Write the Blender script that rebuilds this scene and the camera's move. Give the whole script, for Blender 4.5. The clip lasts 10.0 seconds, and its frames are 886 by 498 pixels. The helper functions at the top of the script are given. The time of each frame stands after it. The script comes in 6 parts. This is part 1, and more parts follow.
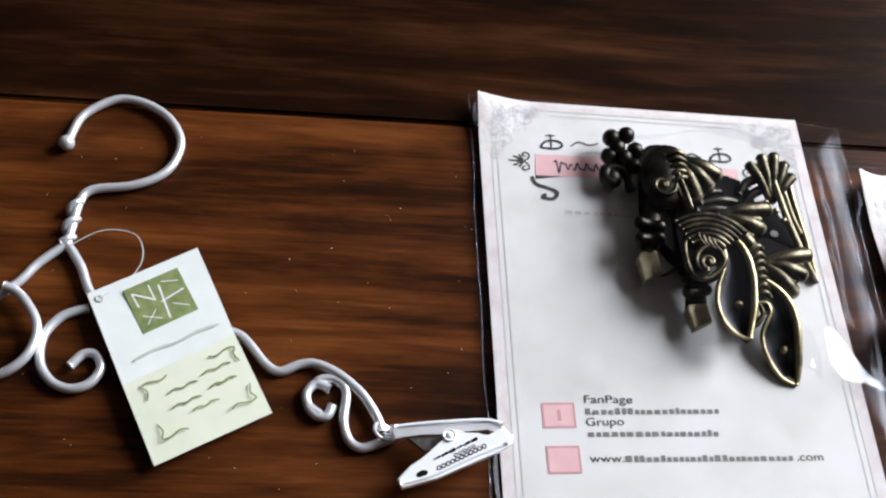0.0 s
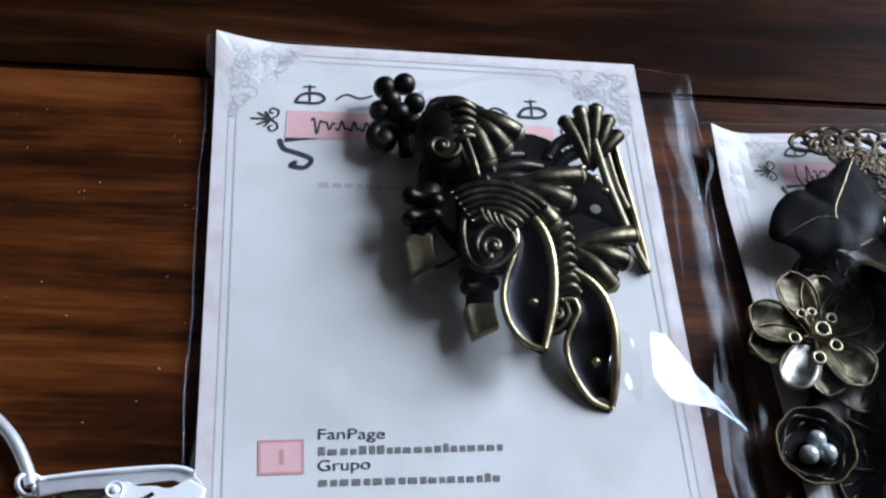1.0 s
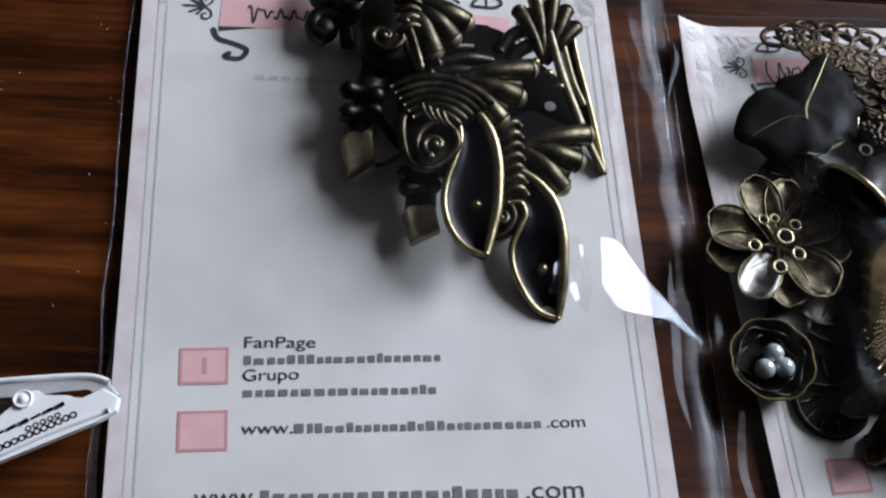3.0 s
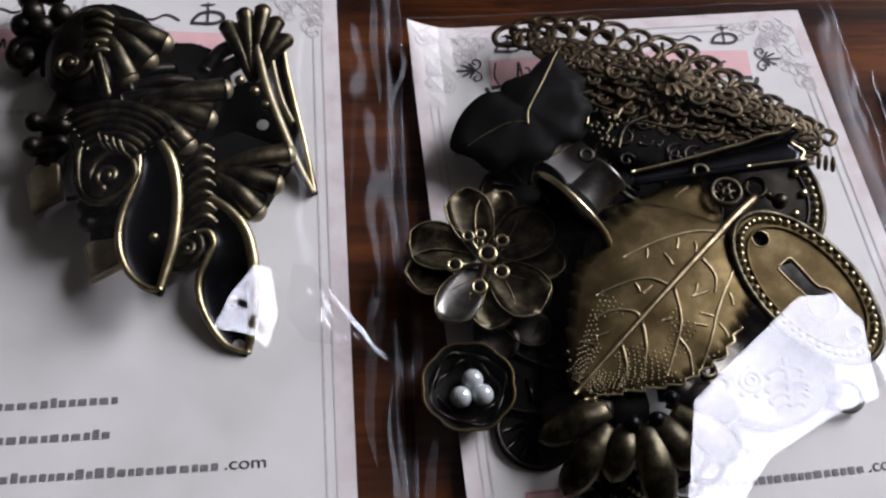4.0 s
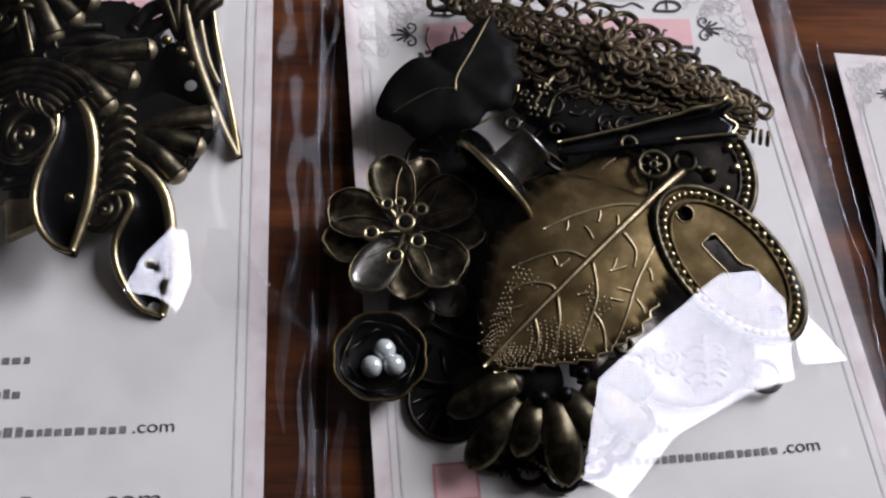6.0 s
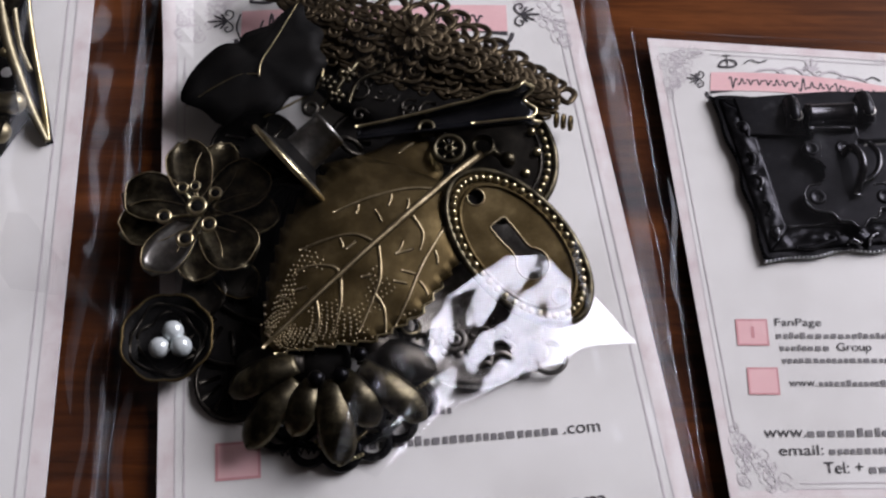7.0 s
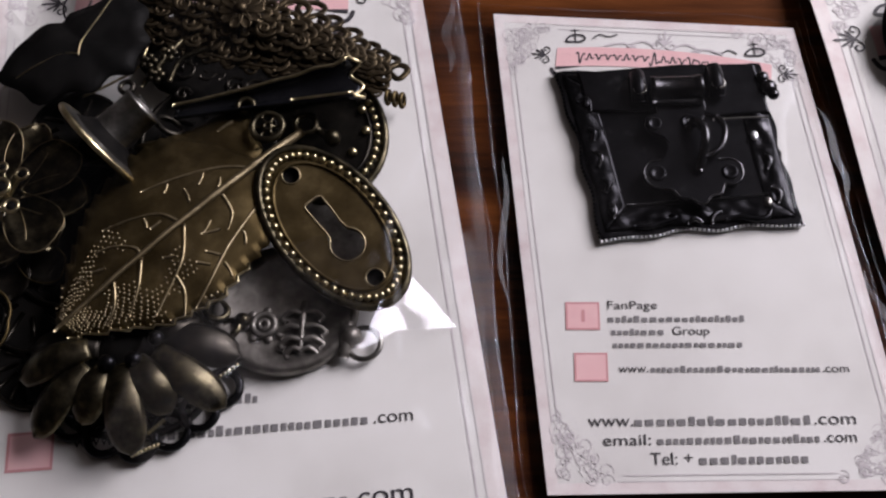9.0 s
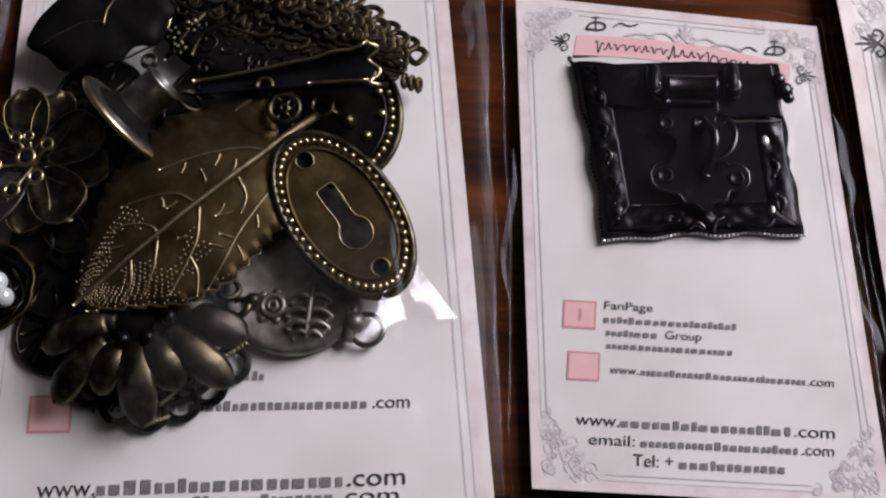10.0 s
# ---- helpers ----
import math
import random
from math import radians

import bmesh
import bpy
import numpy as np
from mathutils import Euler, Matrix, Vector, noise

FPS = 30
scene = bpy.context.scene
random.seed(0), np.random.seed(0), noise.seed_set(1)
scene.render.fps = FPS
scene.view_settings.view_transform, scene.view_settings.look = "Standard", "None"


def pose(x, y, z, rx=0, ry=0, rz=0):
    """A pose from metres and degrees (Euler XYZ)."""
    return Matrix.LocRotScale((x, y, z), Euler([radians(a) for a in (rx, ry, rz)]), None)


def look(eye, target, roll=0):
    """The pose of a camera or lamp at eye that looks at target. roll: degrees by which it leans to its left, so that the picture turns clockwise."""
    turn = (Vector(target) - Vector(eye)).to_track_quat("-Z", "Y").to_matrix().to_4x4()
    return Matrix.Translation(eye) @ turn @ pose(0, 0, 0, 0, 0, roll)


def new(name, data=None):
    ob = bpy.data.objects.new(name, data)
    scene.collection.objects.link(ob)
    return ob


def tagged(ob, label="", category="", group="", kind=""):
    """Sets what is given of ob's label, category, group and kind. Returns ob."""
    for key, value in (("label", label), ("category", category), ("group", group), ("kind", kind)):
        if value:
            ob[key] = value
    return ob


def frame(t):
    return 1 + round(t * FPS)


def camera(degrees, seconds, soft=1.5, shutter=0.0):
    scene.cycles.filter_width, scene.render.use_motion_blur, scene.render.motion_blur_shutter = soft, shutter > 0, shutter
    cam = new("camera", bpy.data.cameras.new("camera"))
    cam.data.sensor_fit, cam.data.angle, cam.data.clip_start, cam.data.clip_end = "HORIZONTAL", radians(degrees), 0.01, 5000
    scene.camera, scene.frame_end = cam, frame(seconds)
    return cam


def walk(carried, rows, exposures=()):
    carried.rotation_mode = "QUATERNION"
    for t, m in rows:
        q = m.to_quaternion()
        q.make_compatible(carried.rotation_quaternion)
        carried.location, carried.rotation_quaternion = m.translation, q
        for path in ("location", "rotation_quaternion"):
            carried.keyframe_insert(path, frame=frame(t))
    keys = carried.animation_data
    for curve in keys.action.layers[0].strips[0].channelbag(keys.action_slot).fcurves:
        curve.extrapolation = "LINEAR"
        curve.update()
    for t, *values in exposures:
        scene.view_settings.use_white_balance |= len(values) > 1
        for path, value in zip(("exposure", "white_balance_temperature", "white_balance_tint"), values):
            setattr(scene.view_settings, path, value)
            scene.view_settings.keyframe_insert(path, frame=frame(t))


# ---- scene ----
# ---------------------------------------------------------------- camera
cam = camera(40.87, 10.0, soft=2.3)
PATH = [
    (0, (-0.05989, -0.12313, 0.28082), (-0.03758, -0.02041, 0.11066), 11.46),
    (0.5, (-0.00757, -0.09978, 0.25897), (0.00621, 0.00314, 0.08804), 4.59),
    (1, (0.00781, -0.08700, 0.21658), (0.03215, 0.01521, 0.04640), 11.54),
    (1.5, (0.00734, -0.07986, 0.19120), (0.02820, 0.02152, 0.02007), 10.54),
    (2, (0.00484, -0.08352, 0.18972), (0.02697, 0.01558, 0.01742), 11.07),
    (2.2, (0.00387, -0.08452, 0.19180), (0.02520, 0.01482, 0.01953), 10.94),
    (3.3, (0.04032, -0.07834, 0.20735), (0.06420, 0.00696, 0.02804), 13.77),
    (3.5, (0.05561, -0.07657, 0.20764), (0.07564, 0.00922, 0.02809), 10.86),
    (4, (0.09575, -0.07279, 0.20201), (0.10558, 0.01374, 0.02196), 3.03),
    (4.5, (0.11202, -0.06903, 0.19866), (0.11905, 0.01720, 0.01834), 1.21),
    (5, (0.11686, -0.06557, 0.18559), (0.12018, 0.01420, 0.00222), -0.49),
    (5.2, (0.11738, -0.06072, 0.19984), (0.12067, 0.01821, 0.01610), -0.56),
    (6.3, (0.11530, -0.07282, 0.20181), (0.12044, 0.00748, 0.01871), 2.14),
    (6.5, (0.12938, -0.06883, 0.20401), (0.12875, 0.00683, 0.01887), -2.48),
    (7, (0.15689, -0.07467, 0.20254), (0.15798, 0.00459, 0.01892), -0.79),
    (7.5, (0.18561, -0.07935, 0.19369), (0.18079, 0.00607, 0.01291), -5.53),
    (8, (0.18831, -0.08141, 0.18735), (0.18363, 0.00418, 0.00665), -4.92),
    (8.5, (0.19340, -0.08249, 0.18671), (0.18689, 0.00289, 0.00597), -6.10),
    (9, (0.19687, -0.08048, 0.18675), (0.19001, 0.00529, 0.00621), -6.04),
    (9.5, (0.19767, -0.06985, 0.20303), (0.18802, -0.00064, 0.01564), -6.41),
    (10, (0.20518, -0.06071, 0.20065), (0.18965, 0.00232, 0.01147), -11.66),
]
EXPOSURES = [(0.0, 0.58, 6350, 12), (0.5, 0.43, 6050, 10), (1.0, 0.28, 5550, 10), (2.0, 0.04, 5350, 12), (2.6, 0.0, 5600, 10), (3.5, -0.05, 6400, 18), (6.5, -0.05, 6500, 20), (10.0, -0.1, 6800, 24)]
walk(cam, [(t, look(eye, target, roll)) for t, eye, target, roll in PATH], EXPOSURES)

# ---------------------------------------------------------------- world and light
world = bpy.data.worlds.new("world")
scene.world = world
world.use_nodes = True
sky = world.node_tree.nodes.new("ShaderNodeTexSky")
sky.sky_type, sky.sun_disc = "NISHITA", False
sky.sun_elevation, sky.sun_rotation = radians(40), radians(60)
world.node_tree.links.new(sky.outputs[0], world.node_tree.nodes["Background"].inputs[0])
world.node_tree.nodes["Background"].inputs[1].default_value = 0.1

WIN_X, WIN_Y, WIN_Z = 1.25, 0.74, 0.90      # middle of the window opening
WIN_W, WIN_H = 1.00, 1.22
lamp = bpy.data.lights.new("window_daylight", "AREA")
lamp.shape, lamp.size, lamp.size_y, lamp.energy, lamp.color = "RECTANGLE", WIN_W, WIN_H, 80.0, (0.93, 0.965, 1.0)
daylight = new("window_daylight", lamp)
daylight.matrix_world = pose(WIN_X + 0.02, WIN_Y, WIN_Z, 0, 90, 0)

# ---------------------------------------------------------------- helpers of this scene
MM = 0.001


def part(name, bm, material, parent=None, label="", smooth=True):
    me = bpy.data.meshes.new(name)
    if smooth:
        for f in bm.faces:
            f.smooth = True
    bm.normal_update()
    bm.to_mesh(me)
    bm.free()
    me.materials.append(material)
    ob = new(name, me)
    ob.parent = parent
    if label:
        ob["label"] = label
    return ob


def thing(name, label, category, group="", kind=""):
    return tagged(new(name), label, category, group, kind)


def V(p, z=None):
    return Vector((p[0] * MM, p[1] * MM, (p[2] if z is None else z) * MM))


def smooth_line(pts, n=6, closed=False):
    """Catmull-Rom through points of three numbers."""
    pts = [Vector(p) for p in pts]
    m = len(pts)
    out = []
    for i in range(m if closed else m - 1):
        if closed:
            a, b, c, d = pts[i - 1], pts[i], pts[(i + 1) % m], pts[(i + 2) % m]
        else:
            a, b, c, d = pts[max(i - 1, 0)], pts[i], pts[i + 1], pts[min(i + 2, m - 1)]
        for k in range(n):
            t = k / n
            out.append(0.5 * (2 * b + (c - a) * t + (2 * a - 5 * b + 4 * c - d) * t * t + (3 * b - a - 3 * c + d) * t ** 3))
    if not closed:
        out.append(pts[-1])
    return out


def tube(bm, pts, r, closed=False, seg=8, n=6, taper=None, flat=1.0):
    """A round wire of radius r along points, all in millimetres."""
    line = smooth_line(pts, n, closed) if n > 1 else [Vector(p) for p in pts]
    m = len(line)
    rings = []
    for i, p in enumerate(line):
        a = line[i - 1] if (i or closed) else p
        b = line[(i + 1) % m] if (i < m - 1 or closed) else p
        d = (b - a).normalized() if (b - a).length > 1e-9 else Vector((1, 0, 0))
        side = d.cross(Vector((0, 0, 1)))
        side = side.normalized() if side.length > 1e-4 else Vector((1, 0, 0))
        up = side.cross(d)
        rr = r * (taper(i / max(m - 1, 1)) if taper else 1.0)
        rings.append([bm.verts.new((p + (side * math.cos(w) + up * math.sin(w) * flat) * rr) * MM) for w in [2 * math.pi * k / seg for k in range(seg)]])
    for i in range(m if closed else m - 1):
        u, v = rings[i], rings[(i + 1) % m]
        for k in range(seg):
            bm.faces.new((u[k], u[(k + 1) % seg], v[(k + 1) % seg], v[k]))
    if not closed:
        bm.faces.new(rings[0])
        bm.faces.new(rings[-1][::-1])
    return bm


def ball(bm, c, r, sz=1.0, seg=12):
    bmesh.ops.create_uvsphere(bm, u_segments=seg, v_segments=max(seg // 2, 4), radius=r * MM, matrix=Matrix.Translation(V(c)) @ Matrix.Diagonal((1, 1, sz, 1)))
    return bm


def ring(bm, c, r, wire, seg=8, n=20, axis=(0, 0, 1)):
    q = Vector((0, 0, 1)).rotation_difference(Vector(axis))
    pts = [Vector(c) + q @ Vector((r * math.cos(2 * math.pi * k / n), r * math.sin(2 * math.pi * k / n), 0)) for k in range(n)]
    return tube(bm, pts, wire, closed=True, seg=seg, n=1)


def slab(bm, outline, z0, z1, bevel=0.0, top=None):
    """An upright prism over an outline in millimetres; top(x, y) lifts the upper face."""
    low = [bm.verts.new(V(p, z0)) for p in outline]
    high = [bm.verts.new(V(p, z1 + (top(p[0], p[1]) if top else 0))) for p in outline]
    m = len(outline)
    bm.faces.new(low[::-1])
    f = bm.faces.new(high)
    for i in range(m):
        bm.faces.new((low[i], low[(i + 1) % m], high[(i + 1) % m], high[i]))
    if bevel:
        bmesh.ops.bevel(bm, geom=list(f.edges), offset=bevel * MM, segments=2, affect="EDGES", profile=0.6)
    bmesh.ops.recalc_face_normals(bm, faces=bm.faces)
    return bm


def sheet(bm, fn, nu, nv, thick=0.0):
    """A surface fn(u, v) -> point in millimetres, with a thickness below it."""
    g = [[bm.verts.new(V(fn(i / nu, j / nv))) for j in range(nv + 1)] for i in range(nu + 1)]
    faces = [bm.faces.new((g[i][j], g[i + 1][j], g[i + 1][j + 1], g[i][j + 1])) for i in range(nu) for j in range(nv)]
    if thick:
        bm.normal_update()
        bmesh.ops.solidify(bm, geom=faces, thickness=thick * MM)
    return bm


def lathe(bm, profile, m, seg=24):
    """profile: (radius, height) pairs turned round m's z axis, millimetres."""
    rings = [[bm.verts.new((m @ Vector((r * math.cos(w), r * math.sin(w), h))) * MM) for w in [2 * math.pi * k / seg for k in range(seg)]] for r, h in profile]
    for a, b in zip(rings, rings[1:]):
        for k in range(seg):
            bm.faces.new((a[k], a[(k + 1) % seg], b[(k + 1) % seg], b[k]))
    return bm


# ---------------------------------------------------------------- materials
def material(name):
    m = bpy.data.materials.new(name)
    m.use_nodes = True
    return m, m.node_tree.nodes, m.node_tree.links, m.node_tree.nodes["Principled BSDF"]


def ramp(nodes, stops):
    r = nodes.new("ShaderNodeValToRGB")
    while len(r.color_ramp.elements) < len(stops):
        r.color_ramp.elements.new(0.5)
    for e, (p, c) in zip(r.color_ramp.elements, stops):
        e.position, e.color = p, (*c, 1)
    return r


def noise_node(nodes, links, scale, detail=6, rough=0.6, stretch=(1, 1, 1), coord="Object"):
    tc, mp, nz = nodes.new("ShaderNodeTexCoord"), nodes.new("ShaderNodeMapping"), nodes.new("ShaderNodeTexNoise")
    mp.inputs["Scale"].default_value = stretch
    nz.inputs["Scale"].default_value, nz.inputs["Detail"].default_value, nz.inputs["Roughness"].default_value = scale, detail, rough
    links.new(tc.outputs[coord], mp.inputs[0])
    links.new(mp.outputs[0], nz.inputs["Vector"])
    return nz


def bump(nodes, links, bsdf, height, strength, distance):
    b = nodes.new("ShaderNodeBump")
    b.inputs["Strength"].default_value, b.inputs["Distance"].default_value = strength, distance
    links.new(height, b.inputs["Height"])
    links.new(b.outputs[0], bsdf.inputs["Normal"])


def speckled(name, stops, scale, rough, metal=0.0, relief=0.2, fine=4000, spec=0.5):
    m, n, l, b = material(name)
    nz = noise_node(n, l, scale)
    r = ramp(n, stops)
    l.new(nz.outputs[0], r.inputs[0])
    l.new(r.outputs[0], b.inputs["Base Color"])
    b.inputs["Roughness"].default_value, b.inputs["Metallic"].default_value = rough, metal
    b.inputs["Specular IOR Level"].default_value = spec
    if relief:
        bump(n, l, b, noise_node(n, l, fine, 3).outputs[0], relief, 0.0001)
    return m


def wood_material(name, stops, seed, gloss=0.42, shine=0.11):
    m, n, l, b = material(name)
    oi = n.new("ShaderNodeObjectInfo")
    tc = n.new("ShaderNodeTexCoord")
    add = n.new("ShaderNodeVectorMath")
    mul = n.new("ShaderNodeMath")
    mul.operation, mul.inputs[1].default_value = "MULTIPLY", 7.0
    l.new(oi.outputs["Random"], mul.inputs[0])
    l.new(tc.outputs["Object"], add.inputs[0])
    l.new(mul.outputs[0], add.inputs[1])
    def layer(scale, stretch, detail, rough):
        mp, nz = n.new("ShaderNodeMapping"), n.new("ShaderNodeTexNoise")
        mp.inputs["Scale"].default_value = stretch
        mp.inputs["Location"].default_value = (seed, seed * 2, 0)
        nz.inputs["Scale"].default_value, nz.inputs["Detail"].default_value, nz.inputs["Roughness"].default_value = scale, detail, rough
        nz.inputs["Distortion"].default_value = 0.35
        l.new(add.outputs[0], mp.inputs[0])
        l.new(mp.outputs[0], nz.inputs["Vector"])
        return nz.outputs[0]
    broad = layer(6, (1.7, 9, 1), 4, 0.62)
    grain = layer(11, (0.9, 8, 1), 6, 0.72)
    pores = layer(60, (0.35, 14, 1), 3, 0.6)
    def mix(a, c, f):
        x = n.new("ShaderNodeMix")
        x.inputs[0].default_value = f
        l.new(a, x.inputs[2])
        l.new(c, x.inputs[3])
        return x.outputs[0]
    val = mix(mix(broad, grain, 0.55), pores, 0.14)
    r = ramp(n, stops)
    l.new(val, r.inputs[0])
    l.new(r.outputs[0], b.inputs["Base Color"])
    rr = n.new("ShaderNodeMapRange")
    rr.inputs["To Min"].default_value, rr.inputs["To Max"].default_value = gloss - 0.1, gloss + 0.18
    l.new(grain, rr.inputs[0])
    l.new(rr.outputs[0], b.inputs["Roughness"])
    b.inputs["Specular IOR Level"].default_value = shine
    bump(n, l, b, val, 0.35, 0.0006)
    return m


WOOD = wood_material("stained_wood", [(0.37, (0.007, 0.0022, 0.0009)), (0.45, (0.027, 0.0072, 0.0015)), (0.53, (0.072, 0.0195, 0.0038)), (0.65, (0.155, 0.047, 0.0105))], 0.3, 0.42, 0.07)
WOOD_DARK = wood_material("almost_black_wood", [(0.38, (0.004, 0.002, 0.001)), (0.48, (0.011, 0.0036, 0.0014)), (0.56, (0.027, 0.009, 0.0032)), (0.68, (0.055, 0.021, 0.0075))], 1.7, 0.36, 0.03)
WOOD_LIGHT = wood_material("light_stained_wood", [(0.36, (0.05, 0.018, 0.006)), (0.46, (0.15, 0.06, 0.02)), (0.54, (0.28, 0.13, 0.05)), (0.65, (0.40, 0.21, 0.095))], 2.9)
PAPER = speckled("card_stock", [(0.3, (0.575, 0.565, 0.545)), (0.55, (0.675, 0.670, 0.650)), (0.75, (0.72, 0.715, 0.70))], 35, 0.55, 0, 0.15, 2500, 0.3)
PAPER_PINK = speckled("blush_border_print", [(0.3, (0.60, 0.51, 0.51)), (0.5, (0.67, 0.62, 0.61)), (0.7, (0.71, 0.68, 0.67))], 160, 0.55, 0, 0.1, 2500, 0.3)
PINK = speckled("pink_print", [(0.3, (0.70, 0.41, 0.42)), (0.7, (0.75, 0.48, 0.48))], 220, 0.6, 0, 0, 1, 0.3)
PINK_DEEP = speckled("deep_pink_print", [(0.3, (0.52, 0.24, 0.25)), (0.7, (0.60, 0.30, 0.31))], 220, 0.6, 0, 0, 1, 0.3)
INK = speckled("black_ink", [(0.3, (0.025, 0.025, 0.03)), (0.7, (0.06, 0.055, 0.06))], 900, 0.5, 0, 0, 1, 0.3)
INK_SOFT = speckled("soft_black_ink", [(0.3, (0.10, 0.098, 0.10)), (0.50, (0.16, 0.155, 0.16)), (0.7, (0.26, 0.25, 0.25))], 2600, 0.5, 0, 0, 1, 0.3)
INK_GREY = speckled("grey_lace_ink", [(0.3, (0.44, 0.41, 0.43)), (0.7, (0.60, 0.56, 0.57))], 700, 0.6, 0, 0, 1, 0.3)
# dark on purpose, to cut fill light and reflections in film and metal
ROOM_DARK = speckled("dark_room_shell", [(0.3, (0.06, 0.05, 0.045)), (0.7, (0.09, 0.078, 0.07))], 3, 0.9, 0, 0.2, 60)
FLOORING = speckled("floor_boards", [(0.3, (0.12, 0.07, 0.04)), (0.7, (0.2, 0.12, 0.07))], 5, 0.6, 0, 0.2, 60)
FRAME_WHITE = speckled("white_window_paint", [(0.3, (0.72, 0.72, 0.7)), (0.7, (0.8, 0.8, 0.78))], 8, 0.5, 0, 0.1, 60)
BRONZE = speckled("antique_bronze", [(0.34, (0.016, 0.014, 0.010)), (0.5, (0.056, 0.048, 0.031)), (0.72, (0.18, 0.155, 0.095))], 260, 0.36, 1.0, 0.25, 3500)
BRONZE_DARK = speckled("blackened_bronze", [(0.3, (0.012, 0.011, 0.010)), (0.6, (0.04, 0.036, 0.030)), (0.8, (0.09, 0.078, 0.055))], 240, 0.40, 1.0, 0.25, 3500)
BRASS_EDGE = speckled("worn_brass_edge", [(0.3, (0.30, 0.25, 0.14)), (0.55, (0.52, 0.45, 0.27)), (0.75, (0.68, 0.60, 0.40))], 420, 0.30, 1.0, 0.2, 3500)
BRASS_LEAF = speckled("aged_brass", [(0.3, (0.040, 0.028, 0.012)), (0.5, (0.072, 0.052, 0.023)), (0.75, (0.145, 0.109, 0.053))], 180, 0.50, 1.0, 0.35, 2600)
SILVER = speckled("bright_nickel_wire", [(0.3, (0.74, 0.76, 0.79)), (0.7, (0.86, 0.87, 0.90))], 300, 0.30, 0.6, 0.1, 2500)
PEWTER = speckled("pewter", [(0.3, (0.10, 0.098, 0.092)), (0.55, (0.24, 0.235, 0.22)), (0.75, (0.42, 0.41, 0.38))], 330, 0.34, 1.0, 0.3, 3000)
BLACK_METAL = speckled("blackened_steel", [(0.3, (0.004, 0.004, 0.005)), (0.6, (0.011, 0.011, 0.013)), (0.8, (0.05, 0.05, 0.055))], 200, 0.32, 0.9, 0.3, 3000)
PEARL = speckled("pearl_bead", [(0.3, (0.42, 0.47, 0.48)), (0.7, (0.56, 0.60, 0.60))], 200, 0.18, 0.25, 0, 1, 0.7)
TAG_CARD = speckled("white_tag_card", [(0.3, (0.68, 0.72, 0.70)), (0.7, (0.78, 0.80, 0.77))], 60, 0.6, 0, 0.1, 2500)
TAG_CREAM = speckled("cream_tag_print", [(0.3, (0.66, 0.70, 0.55)), (0.7, (0.74, 0.76, 0.62))], 80, 0.6, 0, 0.1, 2500)
TAG_GREEN = speckled("olive_print", [(0.3, (0.13, 0.17, 0.05)), (0.7, (0.26, 0.30, 0.12))], 400, 0.6, 0, 0.1, 2500)
TAG_GREY = speckled("grey_script_print", [(0.3, (0.40, 0.43, 0.40)), (0.7, (0.52, 0.55, 0.52))], 400, 0.6, 0, 0, 1)
BRASS_VEIN = speckled("rubbed_brass", [(0.3, (0.17, 0.132, 0.072)), (0.55, (0.29, 0.235, 0.14)), (0.75, (0.44, 0.37, 0.24))], 420, 0.44, 1.0, 0.2, 3500)
PEWTER_MATT = speckled("dull_pewter", [(0.3, (0.08, 0.074, 0.066)), (0.52, (0.19, 0.178, 0.160)), (0.75, (0.36, 0.34, 0.31))], 300, 0.44, 0.85, 0.35, 3000)
NICKEL = speckled("bright_nickel_sheet", [(0.3, (0.84, 0.86, 0.88)), (0.7, (0.92, 0.93, 0.95))], 160, 0.22, 0.12, 0.1, 2500)
BRASS_RIM = speckled("rubbed_brass_rim", [(0.3, (0.20, 0.165, 0.085)), (0.55, (0.36, 0.305, 0.175)), (0.75, (0.52, 0.45, 0.28))], 380, 0.36, 1.0, 0.25, 3500)
BRASS_TOE = speckled("greyed_brass", [(0.3, (0.15, 0.125, 0.075)), (0.55, (0.27, 0.235, 0.15)), (0.75, (0.38, 0.34, 0.235))], 260, 0.48, 0.85, 0.3, 3000)
LEAF_BLACK = speckled("blackened_leaf", [(0.3, (0.002, 0.002, 0.002)), (0.7, (0.007, 0.0065, 0.006))], 150, 0.6, 0.2, 0.3, 2500, 0.06)
# near black, for dark metal and for shade painted into holes and gaps
BLACK_AND_SHADE = speckled("dark_metal_and_shade", [(0.3, (0.003, 0.003, 0.003)), (0.7, (0.009, 0.008, 0.007))], 300, 0.75, 0.3, 0.2, 3000, 0.05)
FILIGREE = speckled("brown_filigree", [(0.3, (0.022, 0.016, 0.009)), (0.55, (0.060, 0.045, 0.026)), (0.78, (0.13, 0.10, 0.06))], 300, 0.44, 0.9, 0.3, 3000)
GLOSS_BLACK = speckled("glossy_black_metal", [(0.3, (0.010, 0.011, 0.014)), (0.7, (0.035, 0.037, 0.045))], 120, 0.20, 0.8, 0.1, 2000)
WORN_BLACK = speckled("worn_black_metal", [(0.3, (0.02, 0.02, 0.022)), (0.55, (0.06, 0.06, 0.064)), (0.78, (0.20, 0.20, 0.21))], 240, 0.26, 1.0, 0.3, 3000)


